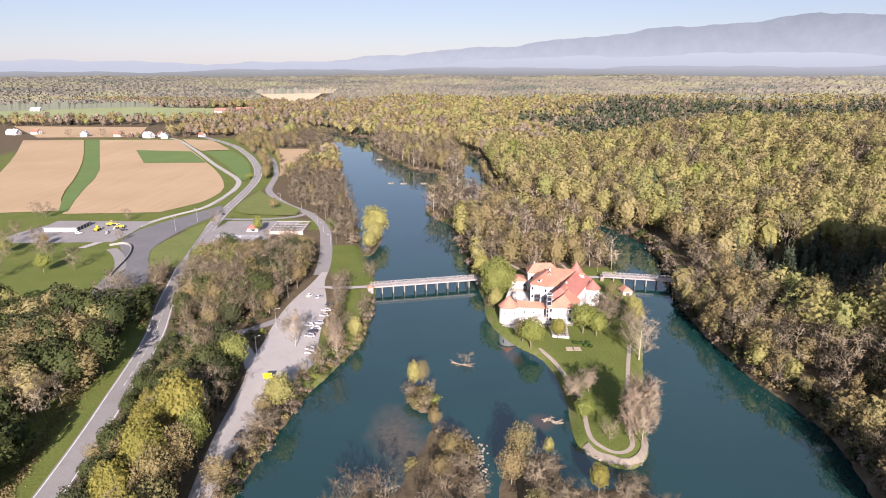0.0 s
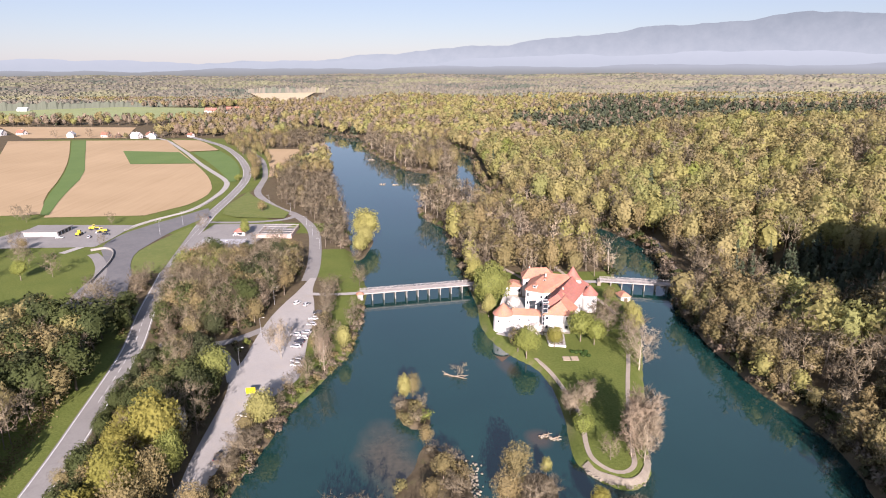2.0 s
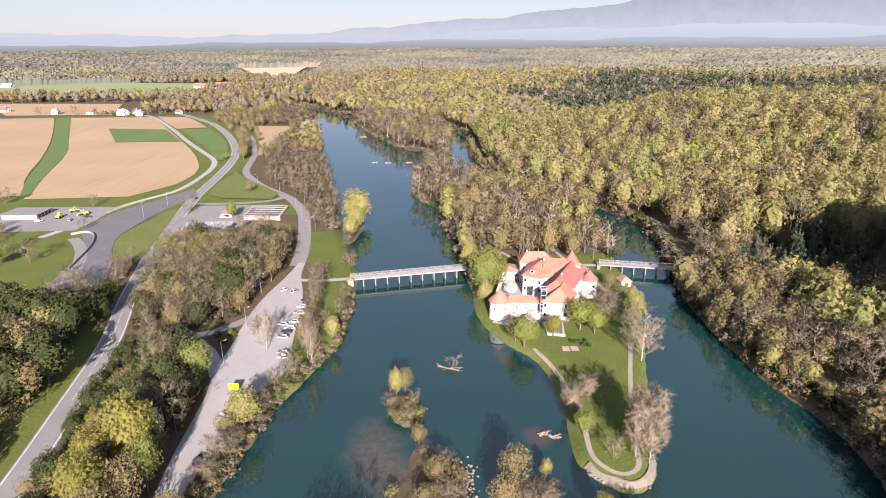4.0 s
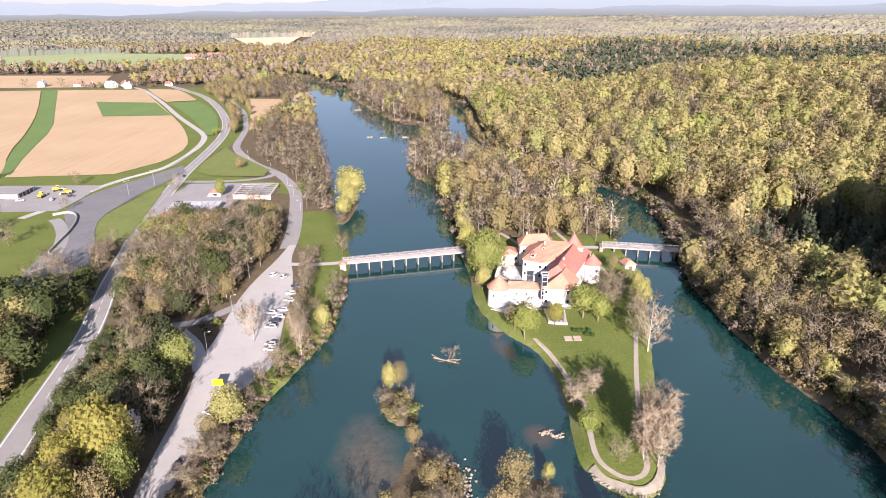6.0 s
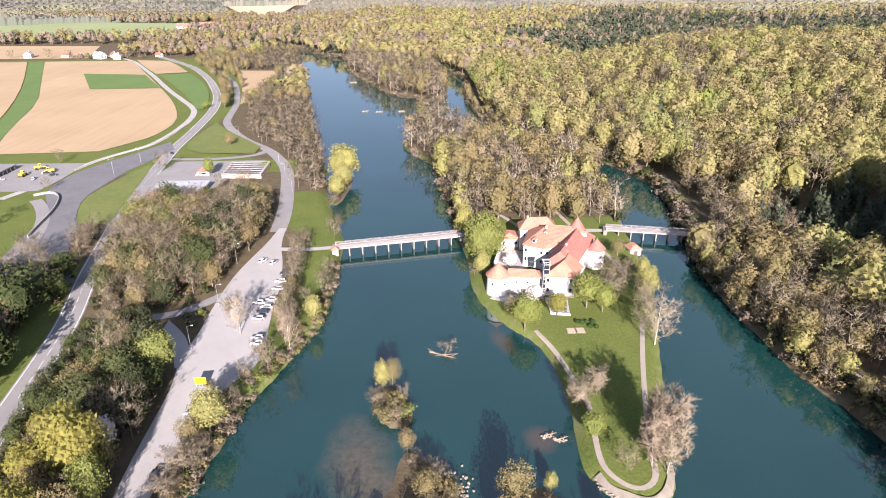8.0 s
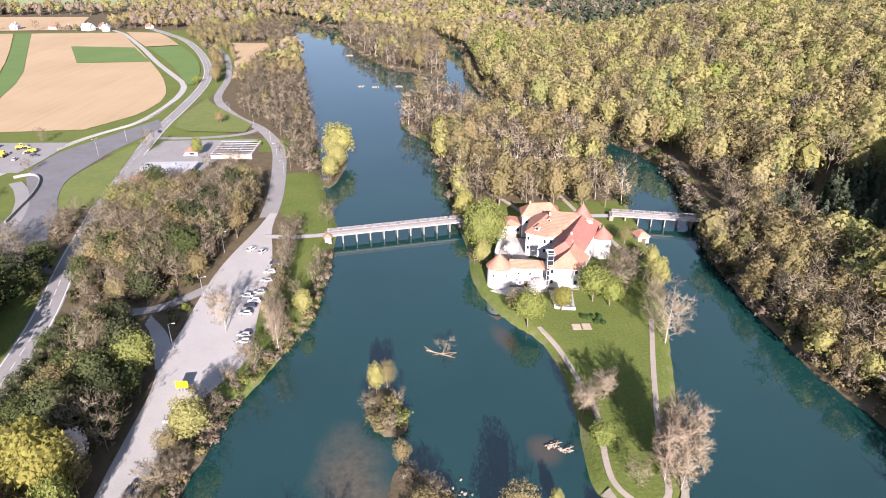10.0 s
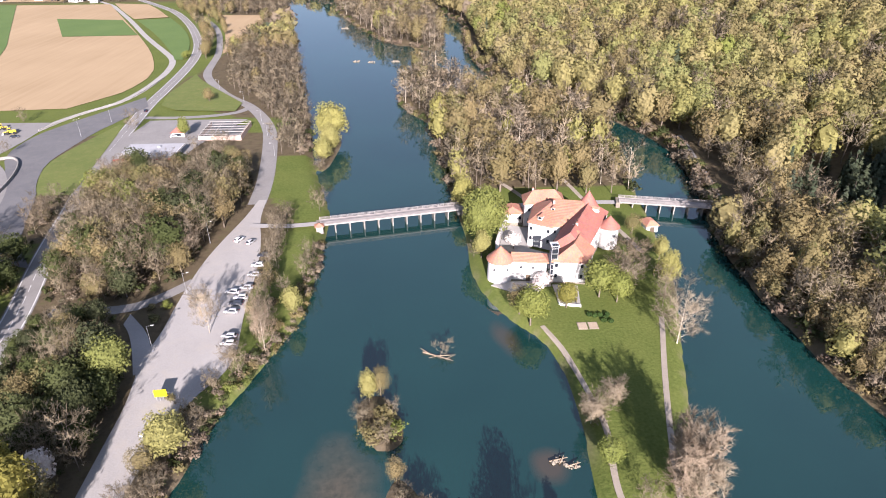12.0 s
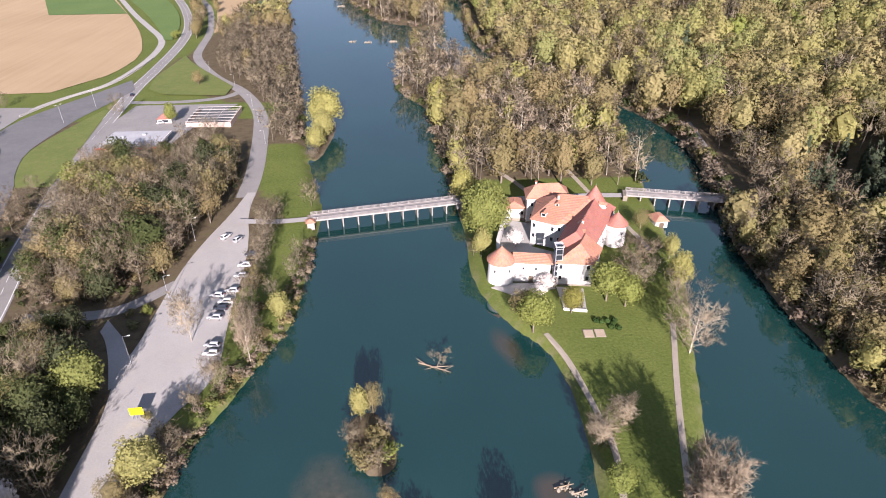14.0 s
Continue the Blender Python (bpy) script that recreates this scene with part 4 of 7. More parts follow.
# trees of the middle distance: templates with fewer, larger clumps
MID = {
    "beech": [(leafy_tree(s, 440, 0.27 + 0.012 * s, 0.03, 0.043, 8 + s, limb=0, rough=0.3, loose=0.05, dense=0.80), LEAF_SPRING, BARK) for s in range(1, 5)],
    "green": [(leafy_tree(s, 430, 0.30, 0.03, 0.043, 10, limb=0, rough=0.3, loose=0.05, dense=0.80), LEAF_GREEN, BARK) for s in range(5, 7)],
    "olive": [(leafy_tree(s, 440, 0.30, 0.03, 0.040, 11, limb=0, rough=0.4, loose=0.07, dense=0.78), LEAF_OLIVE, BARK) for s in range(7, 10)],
    "bare": [(bare_tree(s, 460, 0.30, 0.16, 0.0090, 0.010, 8, 6, tubes=0, upright=0.8), TWIG, BARK) for s in range(10, 15)],
    "pale": [(bare_tree(s, 460, 0.29, 0.12, 0.0092, 0.011, 8, 6, tubes=0, upright=0.9), TWIG_PALE, BARK_PALE) for s in range(40, 44)],
    "fir": [(fir_tree(s, 260, 0.18, 0.075), NEEDLE, BARK) for s in range(14, 17)],
    "willow": [(leafy_tree(s, 400, 0.27, 0.04, 0.042, 12, 0.2, limb=1), LEAF_YELLOW, BARK) for s in range(17, 19)],
}
FAR = {
    "beech": [(leafy_tree(s, 44, 0.40, 0.12, 0.145, 6, limb=0), LEAF_SPRING, BARK) for s in range(20, 24)],
    "green": [(leafy_tree(s, 44, 0.42, 0.2, 0.12, 7, limb=0), LEAF_GREEN, BARK) for s in range(24, 26)],
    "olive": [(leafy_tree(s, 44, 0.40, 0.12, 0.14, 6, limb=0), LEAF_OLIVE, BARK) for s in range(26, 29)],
    "bare": [(leafy_tree(s, 44, 0.38, 0.12, 0.13, 6, limb=0), BRUSH, BARK) for s in range(29, 32)],
    "fir": [(fir_tree(s, 60, 0.28, 0.18), NEEDLE, BARK) for s in range(32, 35)],
}


def kinds_at(x, y, seed, table):
    """Which kind grows where: drifts of each, as the swell of the woods has it."""
    rng = np.random.default_rng(seed)
    a = wave(x, y, 38, 0.4) * 0.5 + wave(x, y, 16, 3.1) * 0.35 + rng.normal(size=len(x)) * 0.55
    total = np.cumsum([w for _, w in table])
    share = 0.5 * (1 + np.tanh(1.1 * a))
    return np.array([t for t, _ in table])[np.minimum(np.searchsorted(total / total[-1], share), len(table) - 1)]


def grow(zone, label, x, y, table, sizes, seed, source):
    kind = kinds_at(x, y, seed, table)
    rng = np.random.default_rng(seed + 1)
    for k in dict.fromkeys(kind):
        sel = kind == k
        lo, hi = sizes.get(k, sizes["all"])
        woods(zone, label[k] if k in label else label["all"], source[k], x[sel], y[sel], rng.uniform(lo, hi, sel.sum()), seed + len(k))


WOOD_LABELS = {"pale": "tall leafless woods with pale twigs", "beech": "yellow-green broadleaf woods in young leaf", "green": "light green broadleaf woods", "olive": "olive-brown budding woods", "bare": "leafless brown woods with fine twigs",
               "fir": "dark green spruce woods", "willow": "yellow-green willows along the bank"}
# the hill over the far bank
x, y = scatter(60, 560, 96, 690, 9.6, 11)
d = dry(x, y)
right = x > np.interp(y, [0, 400, 470, 600, 900], [100, 90, 55, 40, 20])
hollow = ((x - 180) / 44) ** 2 + ((y - 268) / 42) ** 2 < 1
ok = ~blocked(x, y, d) & right & ~hollow & ~((d < 10) & (y > 268) & (y < 372))
x, y, d = x[ok], y[ok], d[ok]
low = (d < 26) & (y < 330)
grow("bank_woods", WOOD_LABELS, x[low], y[low], [("bare", 5), ("olive", 3.5), ("beech", 2.5)], {"all": (13, 20)}, 31, MID)
bx, by = scatter(100, 165, 96, 330, 6.4, 19)
ok = ~blocked(bx, by) & (dry(bx, by) < 40) & (bx > 98) & ~((dry(bx, by) < 13) & (by > 268))
grow("bank_woods", WOOD_LABELS, bx[ok], by[ok], [("bare", 5), ("olive", 4), ("beech", 2)], {"all": (9, 15)}, 33, MID)
# trees that lean out from the far bank over the water
edge = along(curve(RIGHT_BANK), 260) + (1.6, 0)
edge = edge + np.random.default_rng(20).normal(size=edge.shape) * 0.9
free = (edge[:, 1] > 96) & (edge[:, 1] < 620) & ((edge[:, 1] < 262) | (edge[:, 1] > 372))
edge = edge[free & (dry(edge[:, 0], edge[:, 1]) > 0.3)]
grow("bank_woods", WOOD_LABELS, edge[:, 0], edge[:, 1], [("bare", 3), ("olive", 5), ("beech", 2)], {"all": (7, 12.5)}, 35, MID)
grow("hill_woods", WOOD_LABELS, x[~low], y[~low], [("bare", 3.0), ("olive", 1.8), ("beech", 6.2), ("green", 0.5), ("fir", 0.3)], {"all": (19, 27), "fir": (20, 28)}, 41, MID)
rng = np.random.default_rng(5)
hx, hy = rng.uniform(138, 226, 190), rng.uniform(224, 312, 190)
in_hollow = ((hx - 180) / 46) ** 2 + ((hy - 268) / 44) ** 2 < 1
hx, hy = hx[in_hollow], hy[in_hollow]
woods("spruce_hollow", WOOD_LABELS["fir"], MID["fir"], hx, hy, rng.uniform(10, 19, len(hx)), 51)
# the north end of the castle's island and the wooded islands beyond
x, y = scatter(-95, 115, 300, 860, 8.2, 12)
d = dry(x, y)
isle = inside(CASTLE_ISLAND, x, y) | inside(NORTH_ISLAND, x, y) | inside(SPIT, x, y)
ok = isle & (d > 1.0)
grow("island_woods", WOOD_LABELS, x[ok], y[ok], [("bare", 5.0), ("pale", 3.0), ("olive", 2.2), ("willow", 0.9)], {"all": (14, 24)}, 61, MID)
# the left bank upstream and the belts round the roads
x, y = scatter(-260, -30, 285, 900, 6.2, 13)
d = dry(x, y)
bank = np.interp(y, [285, 345, 410, 505, 636, 868, 930], [-31, -46, -58, -76, -102, -147, -165])
lane = np.interp(y, [285, 312, 360, 408, 443, 485, 534, 607, 705, 760, 900], [-60, -61, -68, -82, -106, -131, -144, -157, -188, -215, -215])
ok = ~blocked(x, y, d) & (x < bank) & (x > np.maximum(bank - 42, lane - 1)) & (y > 335)
grow("bank_woods", WOOD_LABELS, x[ok], y[ok], [("bare", 8), ("olive", 2)], {"all": (12, 18)}, 71, MID)
road = np.interp(y, [285, 432, 469, 530, 575, 620, 680, 725, 791, 831, 900], [-140, -152, -154, -159, -166, -178, -200, -219, -251, -278, -330])
field_free = np.ones(len(x), bool)
for _, a, b, _, _ in FIELDS:
    field_free &= ~inside(list(a) + list(b)[::-1], x, y)
roads_free = (reach(curve(MAIN_ROAD, 1), x, y) > 6.5) & (reach(curve(RIVER_LANE, 1), x, y) > 5)
ok2 = field_free & roads_free & (y > 545) & (x > road) & (x < bank - 1) & ~ok & (np.random.default_rng(4).uniform(size=len(x)) < 0.7)
grow("roadside_belt", WOOD_LABELS, x[ok2], y[ok2], [("bare", 6), ("olive", 3), ("beech", 1)], {"all": (9, 15)}, 73, MID)
# undergrowth hanging over the wild banks
pts = np.concatenate([along(curve(RIGHT_BANK), 520) + (0.8, 0), along(curve([p for p in RIGHT_BANK if 90 < p[1] < 430]), 240) + (2.6, 0), along(NORTH_ISLAND, 130), along(SPIT, 30), along(curve(LEFT_BANK)[70:], 230) - (1.5, 0), along([(-57, 100), (-54.6, 128), (-50.6, 153), (-45.6, 181), (-38.4, 200), (-32.6, 217), (-31.6, 230), (-31.6, 262)], 190) + (0.1, 0), along(CASTLE_ISLAND[:26], 60), along(CASTLE_ISLAND[124:], 110)])
rng = np.random.default_rng(8)
pts = pts + rng.normal(size=pts.shape) * 0.9
pts = pts[dry(pts[:, 0], pts[:, 1]) > -0.4]
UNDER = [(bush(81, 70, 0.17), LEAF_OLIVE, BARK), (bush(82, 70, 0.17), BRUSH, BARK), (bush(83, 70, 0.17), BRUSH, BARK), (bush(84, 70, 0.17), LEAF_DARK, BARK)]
woods("bank_bushes", "olive and brown bushes overhanging the river banks", UNDER, pts[:, 0], pts[:, 1], np.where((pts[:, 0] < -28) & (pts[:, 1] < 264), rng.uniform(1.0, 3.0, len(pts)), rng.uniform(2.0, 5.0, len(pts))), 85, "bushes")
# beyond: open woods round the meadows, then woods to the horizon
x, y = scatter(-1500, 1500, 560, 1700, 13.4, 14)
thin = (y < 1050) | (np.random.default_rng(2).uniform(size=len(x)) < 0.6)
x, y = x[thin], y[thin]
d = dry(x, y)
ok = ~blocked(x, y, d) & ~inside([(-1000, 1190), (-640, 1150), (-410, 1180), (-400, 1460), (-640, 1510), (-1020, 1570)], x, y)
ok &= ~((x < -150) & (y < 900)) & ~((x > 20) & (y < 684)) & ~(isle_any := inside(NORTH_ISLAND, x, y)) & ~((x > -300) & (x < -120) & (y < 900))
ok &= ~((x < -150) & (y > 890) & (y < 1060) & (x < -380)) & ~inside([(-580, 2100), (-410, 1600), (-300, 1650), (-340, 2110)], x, y)
x, y = x[ok], y[ok]
deep = (y > 740) & (y < 1480 + 90 * wave(x, y, 70, 0.3)) & (x > 150 + 0.28 * (y - 740) + 90 * wave(x, y, 60, 2.0)) & (wave(x, y, 100, 1.4) > -0.45)
plain = (x < -120) & ~deep
grow("far_woods", WOOD_LABELS, x[deep], y[deep], [("bare", 3.2), ("fir", 4.2), ("olive", 0.6), ("beech", 0.5)], {"all": (14, 20), "fir": (20, 27)}, 81, FAR)
grow("far_woods", WOOD_LABELS, x[plain], y[plain], [("bare", 5), ("olive", 4), ("fir", 0.6), ("beech", 2)], {"all": (12, 19)}, 91, FAR)
rest = ~deep & ~plain
grow("far_woods", WOOD_LABELS, x[rest], y[rest], [("bare", 2.2), ("olive", 3), ("beech", 5), ("fir", 0.6)], {"all": (16, 22)}, 95, FAR)

x, y = scatter(-1150, -360, 1555, 1690, 9.0, 18)
ok = ~inside([(-580, 2100), (-410, 1600), (-300, 1650), (-340, 2110)], x, y) & ~inside(GRASS_AREAS[6], x, y)
grow("far_woods", WOOD_LABELS, x[ok], y[ok], [("bare", 4), ("olive", 4), ("beech", 2)], {"all": (13, 19)}, 97, FAR)


def far_canopy():
    """The woods towards the horizon as one uneven roof of crowns."""
    rng = np.random.default_rng(77)
    ang = np.radians(np.linspace(-44, 44, 520))
    r = np.geomspace(1660, 4350, 130)
    A, R = np.meshgrid(ang, r)
    X, Y = R * np.sin(A), R * np.cos(A)
    Z = ground(X, Y, np.full(X.shape, 500.0)) + 9 + 9 * rng.uniform(0, 1, X.shape) ** 1.5 + 4 * wave(X, Y, 90, 0.7)
    open_land = inside([(-600, 2150), (-420, 1590), (-290, 1640), (-320, 2160)], X, Y)
    Z = np.where(open_land, ground(X, Y, np.full(X.shape, 500.0)) - 4, Z)
    Z[0] = ground(X[0], Y[0], np.full(X.shape[1], 500.0)) - 2
    i = np.arange(X.size).reshape(X.shape)
    q = np.stack([i[:-1, :-1], i[:-1, 1:], i[1:, 1:], i[1:, :-1]], -1).reshape(-1, 4)
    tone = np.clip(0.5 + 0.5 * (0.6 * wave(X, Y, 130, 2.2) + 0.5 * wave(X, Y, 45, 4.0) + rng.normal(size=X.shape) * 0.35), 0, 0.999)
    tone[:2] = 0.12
    m, nt, b = mat("far_canopy", 0.9, 0, 0.05)
    at = nt.nodes.new("ShaderNodeAttribute")
    at.attribute_name = "tone"
    # tones lifted and greyed: the haze of distance is put into the colour
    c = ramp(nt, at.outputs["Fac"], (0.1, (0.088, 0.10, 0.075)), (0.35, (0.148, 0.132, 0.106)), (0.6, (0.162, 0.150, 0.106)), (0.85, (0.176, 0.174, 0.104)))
    nt.links.new(c, b.inputs["Base Color"])
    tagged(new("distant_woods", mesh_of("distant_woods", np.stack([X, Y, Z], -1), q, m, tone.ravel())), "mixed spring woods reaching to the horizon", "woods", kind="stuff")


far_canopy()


# ---- the castle ----
def toward(a, b, far):
    a, b = np.asarray(a, float), np.asarray(b, float)
    return a + (b - a) / np.linalg.norm(b - a) * far


def hip_roof(c, eave, ridge, inset0, inset1, over=0.5, thick=0.3):
    """A tiled roof on four corners: the ridge runs from the first side to the third."""
    c = [np.asarray(p, float) for p in c]
    mid = sum(c) / 4
    e = [toward(mid, p, np.linalg.norm(p - mid) + over * 1.4) for p in c]
    m0, m1 = (e[0] + e[1]) / 2, (e[2] + e[3]) / 2
    r0, r1 = toward(m0, m1, inset0), toward(m1, m0, inset1)
    bm = bmesh.new()
    low = [bm.verts.new((*p, eave - thick)) for p in e]
    up = [bm.verts.new((*p, eave)) for p in e]
    a, b = bm.verts.new((*r0, ridge)), bm.verts.new((*r1, ridge))
    bm.faces.new(low[::-1])
    for k in range(4):
        bm.faces.new((low[k], low[(k + 1) % 4], up[(k + 1) % 4], up[k]))
    bm.faces.new((up[0], up[1], a))
    bm.faces.new((up[1], up[2], b, a))
    bm.faces.new((up[2], up[3], b))
    bm.faces.new((up[3], up[0], a, b))
    bmesh.ops.recalc_face_normals(bm, faces=bm.faces)
    cap = tube((*r0, ridge), (*r1, ridge), 0.14, 0.14, 6)
    return bm, cap


def window(parent, at, facing, w=0.9, h=1.3, placed=True):
    """A window in a wall: a pale frame a little proud, a dark pane and a sill."""
    turn = pose(*at, 0, 0, facing)
    bm = bmesh.new()
    for x0, z0, x1, z1 in ((-w / 2 - 0.1, -h / 2 - 0.1, -w / 2, h / 2 + 0.1), (w / 2, -h / 2 - 0.1, w / 2 + 0.1, h / 2 + 0.1), (-w / 2, h / 2, w / 2, h / 2 + 0.1), (-w / 2, -h / 2 - 0.1, w / 2, -h / 2)):
        box(x0, -0.10, z0, x1, 0.06, z1, bm)
    bm.transform(turn)
    fr = part("window", bm, FRAME_WHITE, parent, placed=placed)
    pane = box(-w / 2, -0.02, -h / 2, w / 2, 0.02, h / 2)
    pane.transform(turn)
    part("pane", pane, GLASS_DARK, fr)
    sill = box(-w / 2 - 0.15, -0.2, -h / 2 - 0.2, w / 2 + 0.15, 0.02, -h / 2 - 0.1)
    sill.transform(turn)
    part("sill", sill, STONE, fr)
    return fr


def window_row(parent, a, b, heights, count, w=0.9, h=1.3, ends=0.12):
    """Windows spread along the wall from a to b, whose outside is on its right hand."""
    a, b = np.asarray(a, float), np.asarray(b, float)
    facing = math.degrees(math.atan2(*(b - a)[::-1]))
    for z in heights:
        for s in np.linspace(ends, 1 - ends, count) if count > 1 else [0.5]:
            window(parent, (*(a + (b - a) * s), z), facing, w, h)


def wing(parent, c, base, eave, ridge, inset0, inset1, tile=None, rows=()):
    """A range of the building: white walls, hipped tile roof, rows of windows by side."""
    bm = solid([(*p, base) for p in c], [(*p, eave - 0.25) for p in c])
    part("wall", bm, PLASTER, parent, placed=True)
    plinth = [toward(np.mean(c, axis=0), p, np.linalg.norm(np.subtract(p, np.mean(c, axis=0))) + 0.2) for p in c]
    part("plinth", solid([(*p, base - 0.4) for p in plinth], [(*p, base + 0.7) for p in plinth]), STONE, parent, placed=True)
    roof, cap = hip_roof(c, eave, ridge, inset0, inset1)
    r = part("roof", roof, tile or TILE, parent, placed=True)
    part("ridge_tiles", cap, tile or TILE, r)
    for side, heights, count in rows:
        window_row(parent, c[side], c[(side + 1) % 4], heights, count)


def chimney(parent, x, y, z, top, w=0.8):
    c = part("chimney", box(x - w / 2, y - w / 2, z, x + w / 2, y + w / 2, top, bevel=0.03), PLASTER, parent, placed=True)
    part("cap", box(x - w / 2 - 0.12, y - w / 2 - 0.12, top, x + w / 2 + 0.12, y + w / 2 + 0.12, top + 0.16), TILE, c)
    for dx in (-0.2, 0.2):
        part("flue", tube((x + dx, y, top + 0.16), (x + dx, y, top + 0.5), 0.12, 0.1, 8), TILE_BROWN, c)


def dormer(parent, x, y, z, facing, w=1.3):
    m = pose(x, y, z, 0, 0, facing)
    bm = box(-w / 2, -0.9, -0.3, w / 2, 1.2, 1.0)
    bm.transform(m)
    d = part("dormer", bm, PLASTER, parent, placed=True)
    top = solid([(-w / 2 - 0.2, -1.1, 0.95), (w / 2 + 0.2, -1.1, 0.95), (w / 2 + 0.2, 1.6, 0.95), (-w / 2 - 0.2, 1.6, 0.95)], [(-0.05, -1.1, 1.6), (0.05, -1.1, 1.6), (0.05, 1.6, 1.6), (-0.05, 1.6, 1.6)])
    top.transform(m)
    part("roof", top, TILE, d)
    pane = box(-w / 2 + 0.2, -0.93, 0.0, w / 2 - 0.2, -0.88, 0.8)
    pane.transform(m)
    part("pane", pane, GLASS_DARK, d)


def round_tower(parent, x, y, r, base, eave, top, tile, windows=()):
    bm = bmesh.new()
    bmesh.ops.create_cone(bm, cap_ends=True, segments=32, radius1=r + 0.25, radius2=r, depth=eave - base, matrix=Matrix.Translation((x, y, (base + eave) / 2)))
    part("tower_wall", bm, PLASTER, parent, smooth=False, placed=True)
    bm = bmesh.new()
    bmesh.ops.create_cone(bm, cap_ends=True, segments=32, radius1=r + 0.6, radius2=0.04, depth=top - eave, matrix=Matrix.Translation((x, y, (top + eave) / 2)))
    bmesh.ops.create_cone(bm, cap_ends=True, segments=32, radius1=r + 0.6, radius2=r + 0.6, depth=0.22, matrix=Matrix.Translation((x, y, eave - 0.09)))
    roof = part("tower_roof", bm, tile, parent, placed=True)
    part("finial", tube((x, y, top - 0.2), (x, y, top + 0.7), 0.08, 0.02, 6), METAL_GREY, roof)
    for ang, z in windows:
        a = radians(ang)
        window(parent, (x + (r + 0.1) * math.sin(a), y - (r + 0.1) * math.cos(a), z), ang, 0.6, 0.9)


castle = thing("castle", "white-walled medieval castle with orange tile roofs and round towers", "castle", (46, 248, 1.6))
AX, UP = np.array([0.475, 0.88]), np.array([0.88, -0.475])
A, B = np.array([42.8, 230.6]), np.array([52.9, 229.4])
wing(castle, [A, B, B + 9 * AX, A + 11 * AX], 1.4, 9.4, 13.8, 4.6, 0.5, TILE, [(0, (4.3, 7.9), 2), (1, (4.6, 7.6), 3)])
E1, E2 = np.array([53.6, 234.6]), np.array([68.0, 261.2])
E3, E4 = E2 - 11.4 * UP, E1 - 10.4 * UP
wing(castle, [E4, E1, E2, E3], 1.4, 10.4, 15.3, 1.2, 5.0, TILE_RED, [(1, (4.8, 8.4), 7), (3, (5.0, 8.4), 4)])


def court_range(parent):
    """The range across the court: its ridge runs into the long wing, its south-west corner is hipped."""
    c = [(39.4, 254.4), (46.3, 250.4), (56.5, 252.6), (60.0, 265.5), (44.0, 268.0)]
    eave, ridge = 11.0, 15.4
    part("wall", solid([(*p, 2.0) for p in c], [(*p, eave - 0.2) for p in c]), PLASTER, parent, placed=True)
    mid = np.mean(c, axis=0)
    e = [toward(mid, p, np.linalg.norm(np.subtract(p, mid)) + 0.7) for p in c]
    bm = bmesh.new()
    low = [bm.verts.new((*p, eave - 0.3)) for p in e]
    up = [bm.verts.new((*p, eave)) for p in e]
    w, o = bm.verts.new((49.4, 262.2, ridge)), bm.verts.new((59.6, 259.6, ridge))
    bm.faces.new(low[::-1])
    for k in range(5):
        bm.faces.new((low[k], low[(k + 1) % 5], up[(k + 1) % 5], up[k]))
    for ring in ((up[0], up[1], w), (up[1], up[2], o, w), (up[2], up[3], o), (up[3], up[4], w, o), (up[4], up[0], w)):
        bm.faces.new(ring)
    bmesh.ops.recalc_face_normals(bm, faces=bm.faces)
    roof = part("roof", bm, TILE, parent, placed=True)
    part("ridge_tiles", tube((49.4, 262.2, ridge), (59.6, 259.6, ridge), 0.14, 0.14, 6), TILE, roof)
    for k in (0, 1, 4):
        window_row(parent, c[k], c[(k + 1) % 5], (5.2, 8.8), 2)


court_range(castle)
wing(castle, [(40.2, 267.6), (40.8, 275.2), (54.5, 275.8), (54.0, 268.0)][::-1], 2.0, 11.4, 14.8, 3.5, 3.5, TILE, [(3, (5.0, 9.0), 2), (0, (5.2, 9.0), 3), (2, (5.0, 9.0), 1)])
wing(castle, [(33.2, 270.2), (40.0, 270.2), (40.0, 277.6), (33.2, 277.2)], 2.0, 6.6, 8.2, 2.5, 2.5, TILE, [(0, (4.6,), 2)])
wing(castle, [(30.6, 232.8), (41.2, 231.2), (41.9, 236.4), (31.2, 238.0)][1:] + [(30.6, 232.8)], 1.4, 8.6, 10.2, 2.0, 0.6, TILE, [])
for s in (0.28, 0.62):
    window(castle, (30.6 + 10.6 * s, 232.7 - 1.6 * s, 6.6), -8.6, 0.6, 0.8)
arch = box(35.2, 231.6, 1.6, 36.5, 232.4, 4.0, bevel=0.15)
part("gate", arch, WOOD_DARK, castle, placed=True)
round_tower(castle, 27.4, 234.6, 3.7, 1.2, 8.6, 12.9, TILE, [(-35, 6.3), (30, 6.3)])
round_tower(castle, 66.6, 253.4, 3.0, 1.2, 9.2, 12.9, TILE_RED, [(20, 6.5), (80, 6.5)])
round_tower(castle, 60.6, 260.6, 3.0, 1.2, 13.6, 19.0, TILE_RED, [(-30, 11.5)])
